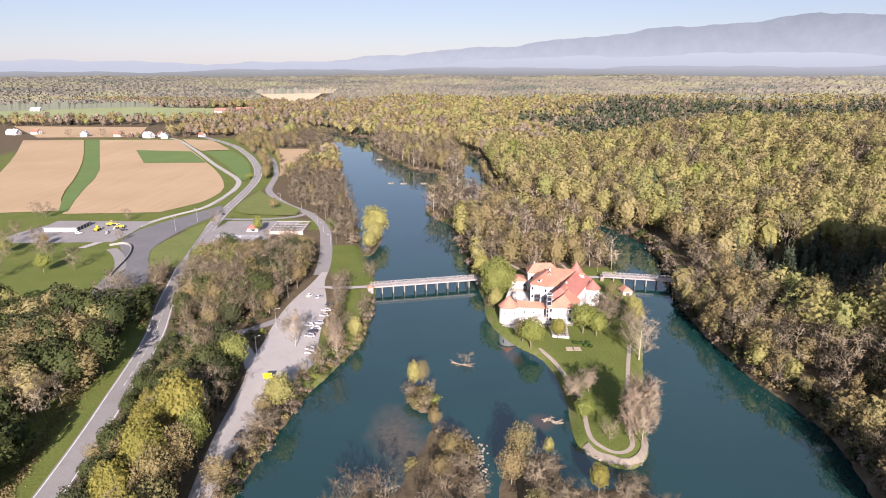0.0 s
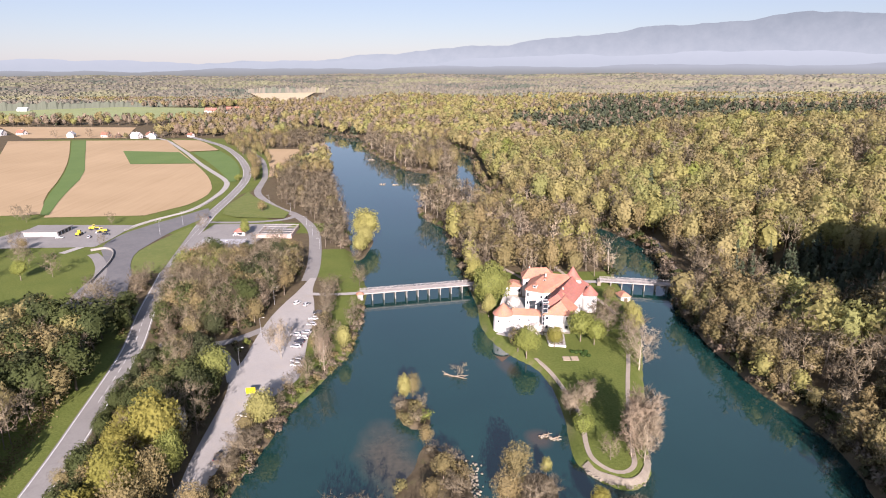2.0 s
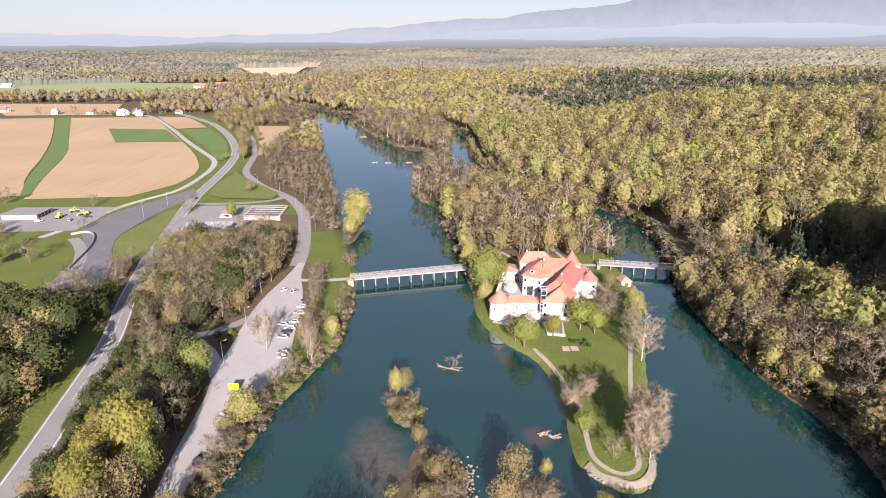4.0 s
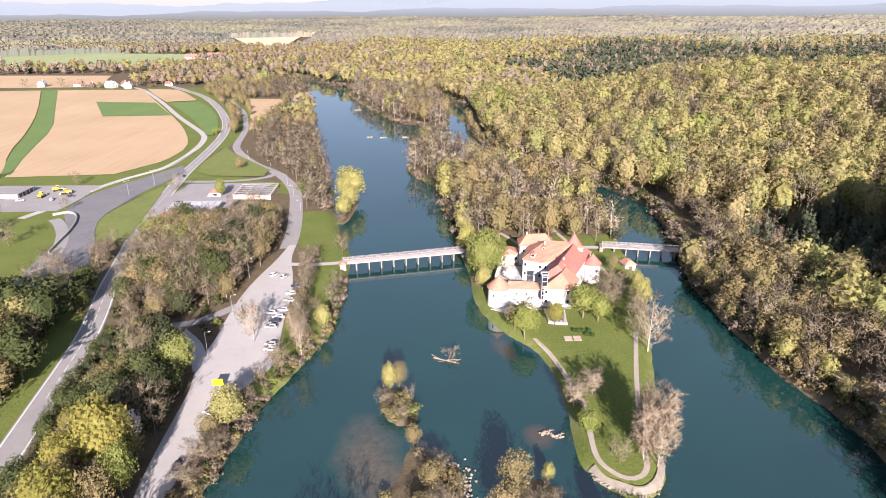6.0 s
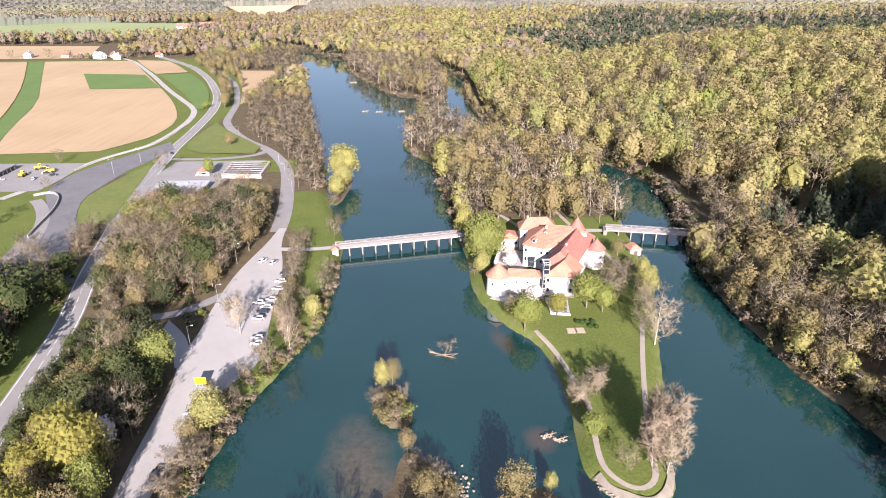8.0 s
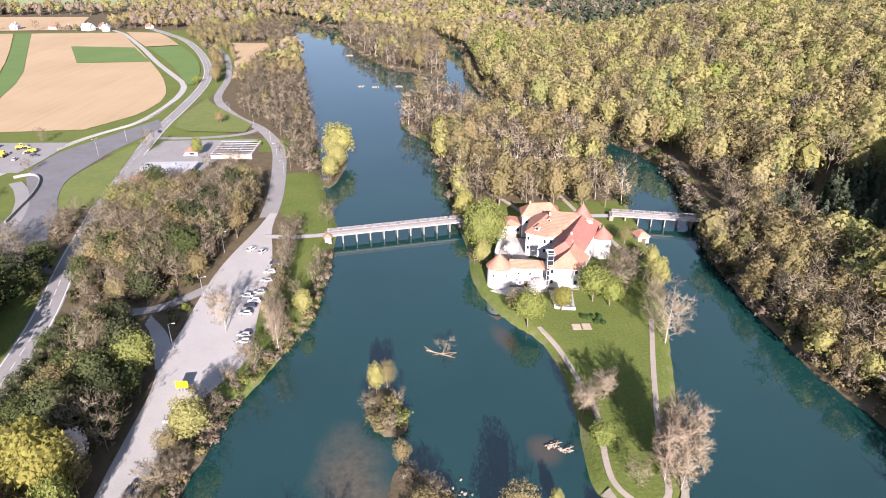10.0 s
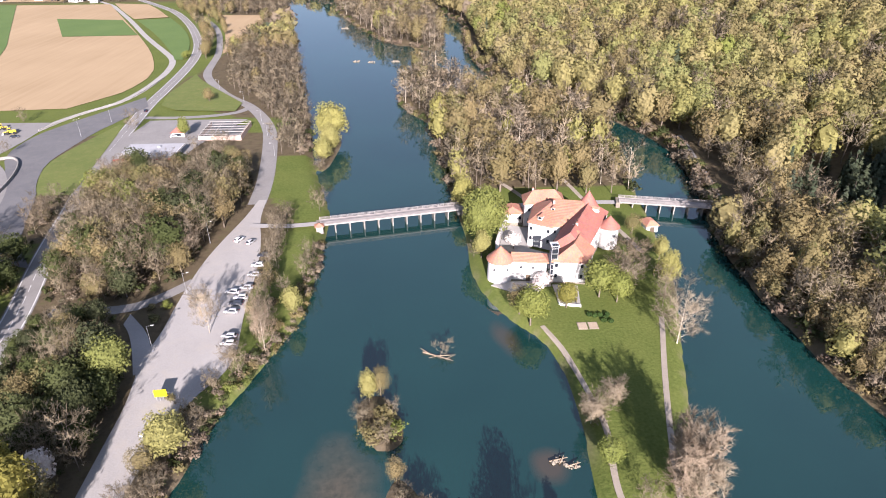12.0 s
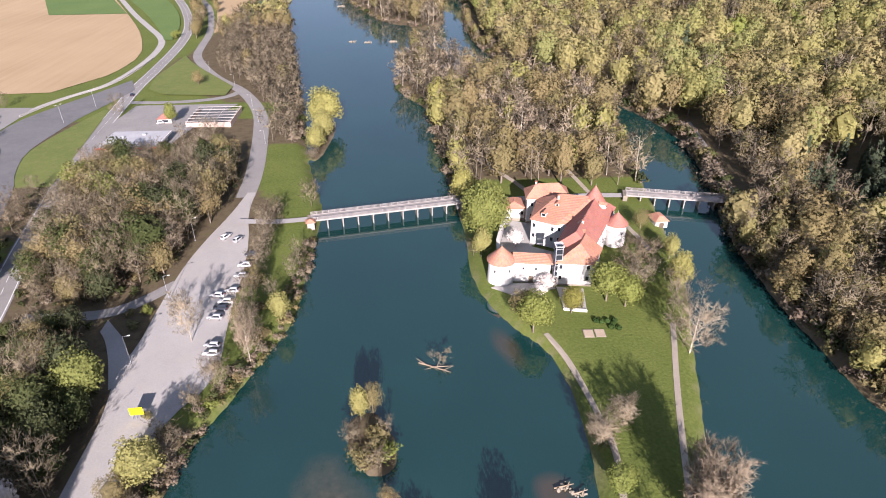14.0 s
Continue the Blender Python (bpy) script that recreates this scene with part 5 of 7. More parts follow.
# the curtain wall on the river side and the paved court
for a, b in (((27.6, 238.0), (28.6, 252.0)), ((28.6, 252.0), (33.4, 270.3))):
    a, b = np.array(a), np.array(b)
    n = np.array([-(b - a)[1], (b - a)[0]]) / np.linalg.norm(b - a) * 0.5
    part("curtain_wall", solid([(*(a - n), 1.2), (*(b - n), 1.2), (*(b + n), 1.2), (*(a + n), 1.2)][::-1], [(*(a - n), 5.0), (*(b - n), 5.0), (*(b + n), 5.0), (*(a + n), 5.0)][::-1]), PLASTER, castle, placed=True)
court = [(30.5, 238), (42.5, 237), (48, 247), (39.5, 252), (50, 266), (40, 268), (34, 270), (29.3, 252)]
part("court_paving", solid([(*p, 1.2) for p in court], [(*p, 2.1) for p in court]), CONCRETE, castle, placed=True)
for x, y, z, top in ((52.6, 243.4, 13.2, 15.7), (48.6, 259.6, 13.6, 16.2), (43.6, 272.0, 13.4, 15.4)):
    chimney(castle, x, y, z, top, 0.6)
for x, y, z, f, w in ((43.4, 254.6, 12.0, -30, 1.5), (51.9, 240.6, 12.9, 60, 1.7), (62.6, 256.6, 13.2, 60, 1.3), (48.2, 258.2, 13.4, -20, 1.1)):
    dormer(castle, x, y, z, f, w)


def roof_light(x, y, z, facing, tilt):
    m = pose(x, y, z, tilt, 0, facing)
    bm = box(-0.45, -0.7, -0.05, 0.45, 0.7, 0.10)
    bm.transform(m)
    s = part("roof_light", bm, FRAME_WHITE, castle, placed=True)
    pane = box(-0.34, -0.58, 0.09, 0.34, 0.58, 0.12)
    pane.transform(m)
    part("pane", pane, GLASS_DARK, s)


for k in range(4):
    q = E4 + (8 + 4.0 * k) * AX + 4.3 * UP
    roof_light(q[0], q[1], 14.6, 241, 42)
stair = thing("stair_tower", "narrow steel and glass stair tower against the castle wall", "stair tower", (42.6, 231.0, 1.4))
for x in (42.3, 44.2):
    for y in (230.6, 233.0):
        part("post", box(x - 0.09, y - 0.09, 1.4, x + 0.09, y + 0.09, 14.4), METAL_GREY, stair, placed=True)
for k in range(7):
    part("landing", box(42.2, 230.5, 2.8 + 1.8 * k, 44.3, 233.1, 2.95 + 1.8 * k), METAL_GREY, stair, placed=True)
    part("glazing", box(42.35, 230.56, 3.0 + 1.8 * k, 44.15, 230.6, 4.45 + 1.8 * k), GLASS_DARK, stair, placed=True)
part("canopy", box(42.0, 230.3, 14.4, 44.5, 233.3, 14.55), FRAME_WHITE, stair, placed=True)

terrace = thing("terrace", "paved castle terrace with low pale walls", "terrace", (40, 226, 1.5))
for ring in ([(24.2, 230), (30.5, 225.5), (34, 228), (42.6, 228.5), (42.6, 231.4), (28, 232)], [(43, 218.6), (49.0, 217.4), (50.6, 228.2), (43, 229.5)]):
    part("paving", solid([(*p, 1.3) for p in ring], [(*p, 1.78) for p in ring]), CONCRETE, terrace, placed=True)
for a, b in (((43, 218.4), (49.0, 217.2)), ((43, 218.4), (43.2, 222.5)), ((29.5, 225.3), (33.6, 228.4))):
    a, b = np.array(a, float), np.array(b, float)
    n = np.array([-(b - a)[1], (b - a)[0]]) / np.linalg.norm(b - a) * 0.25
    part("parapet", solid([(*(a - n), 1.4), (*(b - n), 1.4), (*(b + n), 1.4), (*(a + n), 1.4)], [(*(a - n), 2.35), (*(b - n), 2.35), (*(b + n), 2.35), (*(a + n), 2.35)]), PLASTER, terrace, placed=True)


def garden_table(x, y, turn):
    t = thing("garden_table", "dark round garden table on the terrace", "table", (x, y, 1.78), turn, "terrace tables")
    part("tabletop", tube((0, 0, 0.70), (0, 0, 0.75), 0.55, 0.55, 16), WOOD_DARK, t)
    part("pedestal", tube((0, 0, 0), (0, 0, 0.7), 0.06, 0.05, 8), METAL_GREY, t)
    part("foot", tube((0, 0, 0), (0, 0, 0.04), 0.3, 0.3, 12), METAL_GREY, t)


def garden_chair(x, y, turn):
    c = thing("garden_chair", "dark garden chair on the terrace", "chair", (x, y, 1.78), turn, "terrace chairs")
    part("seat", box(-0.22, -0.22, 0.42, 0.22, 0.22, 0.46), WOOD_DARK, c)
    part("backrest", box(-0.22, 0.19, 0.46, 0.22, 0.23, 0.9), WOOD_DARK, c)
    for dx in (-0.2, 0.2):
        for dy in (-0.2, 0.2):
            part("leg", box(dx - 0.02, dy - 0.02, 0, dx + 0.02, dy + 0.02, 0.42), METAL_GREY, c)


for tx, ty in ((45.6, 221.5), (47.4, 219.6), (48.2, 223.5), (46.4, 226.0)):
    garden_table(tx, ty, 10)
    for k in range(4):
        a = radians(90 * k + 30)
        garden_chair(tx + 0.95 * math.cos(a), ty + 0.95 * math.sin(a), math.degrees(a) - 90)


def clipped_hedge(x, y, r, h):
    o = thing("hedge", "clipped dark green box hedge on the lawn", "hedge", (x, y, 1.6), 0, "box hedges")
    rng = np.random.default_rng(int(x * 13 + y))
    way = unit(rng.normal(size=(260, 3)))
    v, f = cards(rng, way * (r, r, h / 2) + (0, 0, h / 2), unit(way + rng.normal(size=(260, 3)) * 0.5), 0.22)
    part("leaves", mesh_of("leaves", v, f, HEDGE), None, o)
    part("stem", tube((0, 0, 0), (0, 0, h * 0.5), 0.1, 0.06, 6), BARK, o)


for k, (x, y) in enumerate(((50.2, 212.6), (51.6, 212.0), (53.2, 212.2), (54.4, 211.0), (53.6, 209.6), (55.4, 209.2), (55.2, 212.4))):
    clipped_hedge(x, y, 0.75, 1.1)
for x in (45.9, 48.9):
    bed = thing("flower_bed", "low bed of pinkish gravel and bare roses", "flower bed", (x + 1.2, 207.8, 1.6), -2, "flower beds")
    part("kerb", box(-1.35, -1.6, 0, 1.35, 1.6, 0.16, bevel=0.03), STONE, bed)
    part("soil", box(-1.2, -1.45, 0.1, 1.2, 1.45, 0.2), SAND, bed)


def shed(x, y, turn):
    s = thing("boathouse", "small boathouse with a salmon tile roof at the water", "hut", (x, y, 0.6), turn)
    part("wall", box(-2.2, -2.6, 0, 2.2, 2.6, 2.7), PLASTER, s)
    part("roof", solid([(-2.7, -3.1, 2.6), (2.7, -3.1, 2.6), (2.7, 3.1, 2.6), (-2.7, 3.1, 2.6)], [(-0.7, -1.4, 4.2), (0.7, -1.4, 4.2), (0.7, 1.4, 4.2), (-0.7, 1.4, 4.2)]), TILE, s)
    part("door", box(-0.9, -2.66, 0, 0.9, -2.58, 2.1), WOOD_DARK, s)
    part("window", box(2.17, -0.6, 1.0, 2.24, 0.6, 1.9), GLASS_DARK, s)


shed(85.6, 266.5, 8)


# ---- footbridges ----
def footbridge(a, b, spans, group):
    a, b = Vector((*a, 0)), Vector((*b, 0))
    far = (b - a).length
    turn = math.degrees(math.atan2(b.y - a.y, b.x - a.x))
    o = thing("footbridge", "narrow wooden bridge on pale piers over the river", "bridge", (a.x, a.y, 0), turn, group)
    w, z = 2.1, 3.8
    n = int(far / 0.62)
    board = mesh_of("board", [(x, y, zz) for x in (0, 0.57) for y in (-w, w) for zz in (z - 0.08, z)], [(0, 1, 3, 2), (4, 6, 7, 5), (0, 4, 5, 1), (2, 3, 7, 6), (1, 5, 7, 3), (0, 2, 6, 4)], WOOD_GREY)
    for k in range(n):
        p = part("plank", board, None, o)
        p.location.x = k * far / n
    for y in (-w + 0.3, 0, w - 0.3):
        part("girder", box(0, y - 0.18, z - 0.55, far, y + 0.18, z - 0.085), PIER, o)
    for y in (-w - 0.05, w + 0.05):
        part("fascia", box(0, y - 0.06, z - 0.32, far, y + 0.06, z + 0.14), WOOD_GREY, o)
        for h in (0.45, 0.8, 1.12):
            part("rail", box(0, y - 0.05, z + h - 0.05, far, y + 0.05, z + h + 0.05), WOOD_GREY, o)
        m = int(far / 2.0)
        post = box(-0.07, y - 0.07, z - 0.1, 0.07, y + 0.07, z + 1.2)
        me = None
        for k in range(m + 1):
            if me is None:
                p = part("post", post, WOOD_GREY, o)
                me = p.data
            else:
                p = part("post", me, None, o)
            p.location.x = k * far / m
    for k in range(1, spans):
        x = far * k / spans
        pier = part("pier", box(x - 0.22, -w + 0.1, -2.0, x + 0.22, w - 0.1, z - 0.8, bevel=0.08), PIER, o)
        part("crossbeam", box(x - 0.28, -w - 0.25, z - 0.85, x + 0.28, w + 0.25, z - 0.55, bevel=0.04), PIER, pier)
    for x in (-1.2, far - 0.2):
        part("abutment", box(x, -w - 0.6, -1.0, x + 1.6, w + 0.6, z - 0.1, bevel=0.1), STONE, o)


footbridge((-33.0, 272.2), (18.5, 282.6), 10, "footbridges")
footbridge((80.0, 285.4), (115.0, 277.6), 7, "footbridges")
ribbon("path", [(-58, 272), (-46, 270.5), (-38, 271.4), (-32, 272.4)], 3.2, 1.0, GRAVEL, "pale path up to the bridge", "path", gap=1.5)
ribbon("path", [(17.5, 282.4), (30, 284), (48, 285), (66, 286), (81, 285.2)], 3.4, 1.3, GRAVEL, "pale path between the two bridges", "path", gap=2)
hut = thing("kiosk", "small wooden kiosk with a salmon tile roof by the bridge", "hut", (-32.8, 268.6, 2.2), 12)
part("wall", box(-1.2, -1.2, -0.6, 1.2, 1.2, 2.2), WOOD_GREY, hut)
part("roof", solid([(-1.7, -1.7, 2.2), (1.7, -1.7, 2.2), (1.7, 1.7, 2.2), (-1.7, 1.7, 2.2)], [(-0.1, -0.1, 3.2), (0.1, -0.1, 3.2), (0.1, 0.1, 3.2), (-0.1, 0.1, 3.2)]), TILE, hut)


# ---- vehicles ----
def car_paint(name, c):
    m, nt, b = mat(name, 0.28, 0.1, 0.5)
    b.inputs["Coat Weight"].default_value = 0.5
    k = mix(nt, 0.25, c, ramp(nt, noise_of(nt, 1.5, 5), (0.3, tuple(0.8 * v for v in c)), (0.7, c)))
    nt.links.new(k, b.inputs["Base Color"])
    return m


PAINTS = {"white": car_paint("white_car_paint", (0.72, 0.72, 0.72)), "silver": car_paint("silver_car_paint", (0.42, 0.43, 0.45)), "dark": car_paint("dark_blue_car_paint", (0.03, 0.035, 0.05)),
          "grey": car_paint("grey_car_paint", (0.12, 0.12, 0.13)), "yellow": car_paint("yellow_machine_paint", (0.70, 0.52, 0.03))}
LAMP_GLASS = surface("headlight_glass", (0.5, 0.5, 0.5), (0.6, 0.6, 0.6), 2, 8, 0.2, 0)
LAMP_RED = surface("rear_light", (0.35, 0.02, 0.02), (0.4, 0.03, 0.03), 2, 8, 0.3, 0)
cars = {}


def parked_car(x, y, turn, colour, lift=2.66, label=""):
    m = pose(x, y, lift, 0, 0, turn)
    text = label or f"{colour} hatchback parked on the gravel"
    if colour in cars:
        return tagged(copy_thing(cars[colour], m), text)
    c = thing("car", text, "car", (x, y, lift), turn, "parked cars")
    cars[colour] = c
    bm = solid([(-2.1, -0.8, 0.25), (2.1, -0.8, 0.25), (2.1, 0.8, 0.25), (-2.1, 0.8, 0.25)], [(-2.05, -0.86, 0.78), (2.05, -0.84, 0.72), (2.05, 0.84, 0.72), (-2.05, 0.86, 0.78)])
    bmesh.ops.bevel(bm, geom=bm.edges[:], offset=0.10, segments=2, affect="EDGES")
    body = part("body", bm, PAINTS[colour], c, smooth=True)
    roof = solid([(-1.9, -0.78, 0.76), (1.05, -0.78, 0.74), (1.05, 0.78, 0.74), (-1.9, 0.78, 0.76)], [(-1.5, -0.6, 1.42), (0.25, -0.6, 1.44), (0.25, 0.6, 1.44), (-1.5, 0.6, 1.42)])
    bmesh.ops.bevel(roof, geom=roof.edges[:], offset=0.07, segments=2, affect="EDGES")
    part("roof", roof, PAINTS[colour], c, smooth=True)
    part("windscreen", solid([(1.03, -0.62, 0.80), (1.07, -0.62, 0.78), (1.07, 0.62, 0.78), (1.03, 0.62, 0.80)], [(0.30, -0.52, 1.38), (0.34, -0.52, 1.39), (0.34, 0.52, 1.39), (0.30, 0.52, 1.38)]), GLASS_DARK, c)
    part("rear_window", solid([(-1.92, -0.6, 0.86), (-1.88, -0.6, 0.86), (-1.88, 0.6, 0.86), (-1.92, 0.6, 0.86)], [(-1.58, -0.5, 1.34), (-1.54, -0.5, 1.34), (-1.54, 0.5, 1.34), (-1.58, 0.5, 1.34)]), GLASS_DARK, c)
    for s in (-1, 1):
        part("side_window", solid([(-1.55, s * 0.765, 0.86), (0.75, s * 0.765, 0.84), (0.75, s * 0.79, 0.84), (-1.55, s * 0.79, 0.86)], [(-1.35, s * 0.62, 1.34), (0.2, s * 0.62, 1.36), (0.2, s * 0.645, 1.36), (-1.35, s * 0.645, 1.34)]), GLASS_DARK, c)
        part("headlight", box(2.0, s * 0.62 - 0.16, 0.55, 2.08, s * 0.62 + 0.16, 0.68), LAMP_GLASS, c)
        part("rear_light", box(-2.1, s * 0.66 - 0.12, 0.6, -2.03, s * 0.66 + 0.12, 0.76), LAMP_RED, c)
        part("mirror", box(0.72, s * 0.92 - 0.08, 0.86, 0.86, s * 0.92 + 0.08, 0.98), PAINTS[colour], c)
        for x0 in (-1.3, 1.32):
            wheel = part("wheel", tube((x0, s * 0.68, 0.31), (x0, s * 0.88, 0.31), 0.31, 0.31, 16), RUBBER, c)
            part("rim", tube((x0, s * 0.86, 0.31), (x0, s * 0.895, 0.31), 0.19, 0.19, 12), METAL_GREY, wheel)
    return c


for x, y, turn, colour in ((-53.6, 228.6, 172, "white"), (-50.0, 230.8, 175, "silver"), (-50.4, 225.4, 178, "white"), (-51.0, 222.4, 176, "dark"), (-51.4, 218.2, 174, "silver"), (-49.0, 206.6, 172, "silver"),
                           (-48.4, 203.4, 176, "white"), (-59.6, 262.2, 62, "white"), (-55.2, 260.2, 66, "silver"), (-49.4, 244.2, 178, "white"), (-49.2, 238.4, 176, "silver"), (-48.8, 250.6, 178, "dark"), (-57.4, 171.0, 160, "white"), (-58.8, 151.0, 84, "dark")):
    parked_car(x, y, turn, colour)
parked_car(-149.0, 420.0, 106, "dark", 3.15, "dark car driving on the asphalt road")
for x, y, turn, colour in ((-222.0, 371.0, 20, "white"), (-205.0, 372.0, 100, "silver"), (-198.0, 378.0, 10, "dark"), (-118.0, 374.0, 30, "white"), (-107.0, 340.0, 120, "dark")):
    parked_car(x, y, turn, colour, 3.25, f"{colour} car parked on a forecourt")


def billboard(x, y, turn):
    o = thing("billboard", "blank yellow billboard on grey posts at the car park", "billboard", (x, y, 2.6), turn)
    part("panel", box(-1.45, -0.08, 1.3, 1.45, 0.08, 3.3, bevel=0.02), YELLOW_PAINT, o, "bright yellow panel")
    for k in range(4):
        part("post", box(-1.2 + 0.8 * k - 0.05, 0.08, 0, -1.2 + 0.8 * k + 0.05, 0.18, 3.2), METAL_GREY, o)


billboard(-58.6, 182.6, 4)


def street_lamp(x, y, z, h, turn, arms=1):
    o = thing("street_lamp", "slim grey street lamp", "street lamp", (x, y, z), turn, "street lamps")
    part("pole", tube((0, 0, 0), (0, 0, h), 0.09, 0.05, 10), METAL_GREY, o)
    for s in (1, -1)[:arms]:
        part("arm", tube((0, 0, h - 0.05), (s * 1.2, 0, h + 0.1), 0.04, 0.03, 6), METAL_GREY, o)
        part("lamp_head", box(s * 1.45 - 0.35, -0.14, h + 0.05, s * 1.45 + 0.35, 0.14, h + 0.17, bevel=0.03), FRAME_WHITE, o)
    part("base_plate", box(-0.2, -0.2, 0, 0.2, 0.2, 0.05), METAL_GREY, o)


for x, y in ((-67.4, 201.5), (-66.6, 227.5), (-69.2, 261.0)):
    street_lamp(x, y, 2.6, 8.0, 10)
for x, y in ((-165, 377), (-160, 401)):
    street_lamp(x, y, 3.1, 9.0, 60, 2)
for x, y in ((-98, 436), (-120, 466), (-72, 374), (-63, 345), (-80, 398)):
    street_lamp(x, y, 3.0, 6.0, 200)


# ---- roadside buildings ----
station = thing("filling_station", "low roadside building with a grey flat roof and red fascia", "building", (-120, 345, 3))
part("wall", box(-128, 336.5, 2.6, -107.5, 352, 6.0), PLASTER, station, placed=True)
roof = part("roof", box(-131, 334, 6.0, -106, 354, 6.7, bevel=0.05), ROOF_GREY, station, placed=True)
part("fascia", box(-131.1, 333.8, 5.95, -105.9, 334.0, 6.75), RED_PAINT, roof)
part("fascia", box(-105.99, 334.05, 5.95, -105.8, 354, 6.75), FRAME_WHITE, roof)
for k in range(6):
    part("window", box(-127 + 3.2 * k, 336.4, 3.6, -124.4 + 3.2 * k, 336.55, 5.4), GLASS_DARK, station, placed=True)
for x, y in ((-124, 346), (-116, 349), (-111, 341)):
    part("vent", box(x - 0.7, y - 0.6, 6.7, x + 0.7, y + 0.6, 7.5, bevel=0.05), METAL_GREY, station, placed=True)
patch("yard", [(-142, 330), (-142, 372), (-140, 402)], [(-104, 330), (-104, 360), (-88, 402)], 0.20, ASPHALT_OLD, "worn asphalt yard round the roadside building", "yard", 6)
annex = thing("kiosk", "small white kiosk with a red tile roof in the yard", "hut", (-116, 377, 3))
part("wall", box(-119, 374, 2.8, -113, 380, 5.4), PLASTER, annex, placed=True)
part("roof", solid([(-119.8, 373.2, 5.3), (-112.2, 373.2, 5.3), (-112.2, 380.8, 5.3), (-119.8, 380.8, 5.3)], [(-117, 376.8, 7.2), (-115, 376.8, 7.2), (-115, 377.2, 7.2), (-117, 377.2, 7.2)]), TILE_RED, annex, placed=True)
part("window", box(-117.5, 373.9, 3.6, -114.5, 374.05, 4.8), GLASS_DARK, annex, placed=True)
pergola = thing("pergola_building", "salmon walled shell with a white open roof frame", "building", (-94, 380, 3))
part("wall", box(-104, 368, 2.6, -84, 368.4, 5.2), BRICK_PALE, pergola, placed=True)
part("wall", box(-104.4, 368, 2.6, -104, 391, 5.2), BRICK_PALE, pergola, placed=True)
part("wall", box(-84, 368, 2.6, -83.6, 391, 5.2), BRICK_PALE, pergola, placed=True)
part("floor", box(-104, 368.4, 2.7, -84, 391, 3.3), ASPHALT, pergola, placed=True)
for k in range(6):
    part("beam", box(-104.8, 369 + 4.2 * k, 5.5, -83.2, 369.18 + 4.2 * k, 5.7), CONCRETE, pergola, placed=True)
for k in range(4):
    part("beam", box(-104.2 + 6.6 * k, 368.4, 5.2, -103.98 + 6.6 * k, 391.6, 5.5), CONCRETE, pergola, placed=True)
garage = thing("garage", "low pale service building with open bays", "building", (-232, 388, 3), 0)
part("wall", box(-246, 376, 2.6, -226, 377, 5.6), PLASTER, garage, placed=True)
part("wall", box(-246, 377, 2.6, -226, 392, 5.5), PLASTER, garage, placed=True)
part("roof", box(-246.8, 375.4, 5.6, -225.2, 392.8, 6.0, bevel=0.06), ASPHALT_OLD, garage, placed=True)
# dark sheets on the closed wall stand for the shaded inside of the bays
for k in range(4):
    part("bay", box(-226.05, 377.6 + 3.6 * k, 3, -225.9, 380.2 + 3.6 * k, 5.2), GLASS_DARK, garage, placed=True)
patch("yard", [(-262, 350), (-262, 372), (-250, 404)], [(-192, 352), (-190, 376), (-192, 402)], 0.16, ASPHALT_OLD, "worn asphalt service yard", "yard", 6)
ribbon("lane", [(-200, 235), (-178, 246), (-160, 256), (-156, 270), (-160, 290), (-168, 312), (-179, 330), (-186, 338)], 5.5, 0.19, ASPHALT_OLD, "worn asphalt slip lane", "road")


def loader(x, y, turn):
    o = thing("wheel_loader", "yellow wheel loader parked in the yard", "machine", (x, y, 3.2), turn, "yellow machines")
    part("body", box(-2.6, -1.0, 0.8, 0.4, 1.0, 2.0, bevel=0.15), PAINTS["yellow"], o)
    cab = part("cab", box(-0.4, -0.8, 1.8, 1.0, 0.8, 3.2, bevel=0.1), PAINTS["yellow"], o)
    part("pane", box(-0.3, -0.83, 2.2, 0.9, 0.83, 3.0), GLASS_DARK, cab)
    part("arm", box(0.8, -0.5, 1.0, 3.2, 0.5, 1.4, bevel=0.08), PAINTS["yellow"], o)
    part("bucket", solid([(3.0, -1.3, 0.1), (4.0, -1.3, 0.1), (4.0, 1.3, 0.1), (3.0, 1.3, 0.1)], [(2.9, -1.3, 1.2), (3.3, -1.3, 1.2), (3.3, 1.3, 1.2), (2.9, 1.3, 1.2)]), METAL_GREY, o)
    for wx in (-1.7, 1.4):
        for s in (-1, 1):
            part("wheel", tube((wx, s * 0.9, 0.7), (wx, s * 1.35, 0.7), 0.7, 0.7, 16), RUBBER, o)


for x, y, t in ((-212, 391, 30), (-203, 384, 200), (-214, 378, 90)):
    loader(x, y, t)
wall_line = curve([(-190, 344), (-184, 349), (-177, 343), (-172, 332), (-168, 318), (-165, 300), (-163, 290)])
low_wall = thing("retaining_wall", "curved grey concrete retaining wall beside the turning area", "wall", (-175, 335, 3))
pts = along(wall_line, 30)
for a, b in zip(pts[:-1], pts[1:]):
    n = np.array([-(b - a)[1], (b - a)[0]]) / np.linalg.norm(b - a) * 0.22
    part("block", solid([(*(a - n), 2.6), (*(b - n), 2.6), (*(b + n), 2.6), (*(a + n), 2.6)][::-1], [(*(a - n), 4.3), (*(b - n), 4.3), (*(b + n), 4.3), (*(a + n), 4.3)][::-1]), PIER, low_wall, placed=True)
kerb_line = along(curve([(-168, 500), (-168, 470), (-171, 441), (-181, 425), (-189, 408), (-194, 388)]), 64)
balustrade = thing("balustrade", "low pale concrete balustrade along the curved lane", "balustrade", (-175, 430, 3))
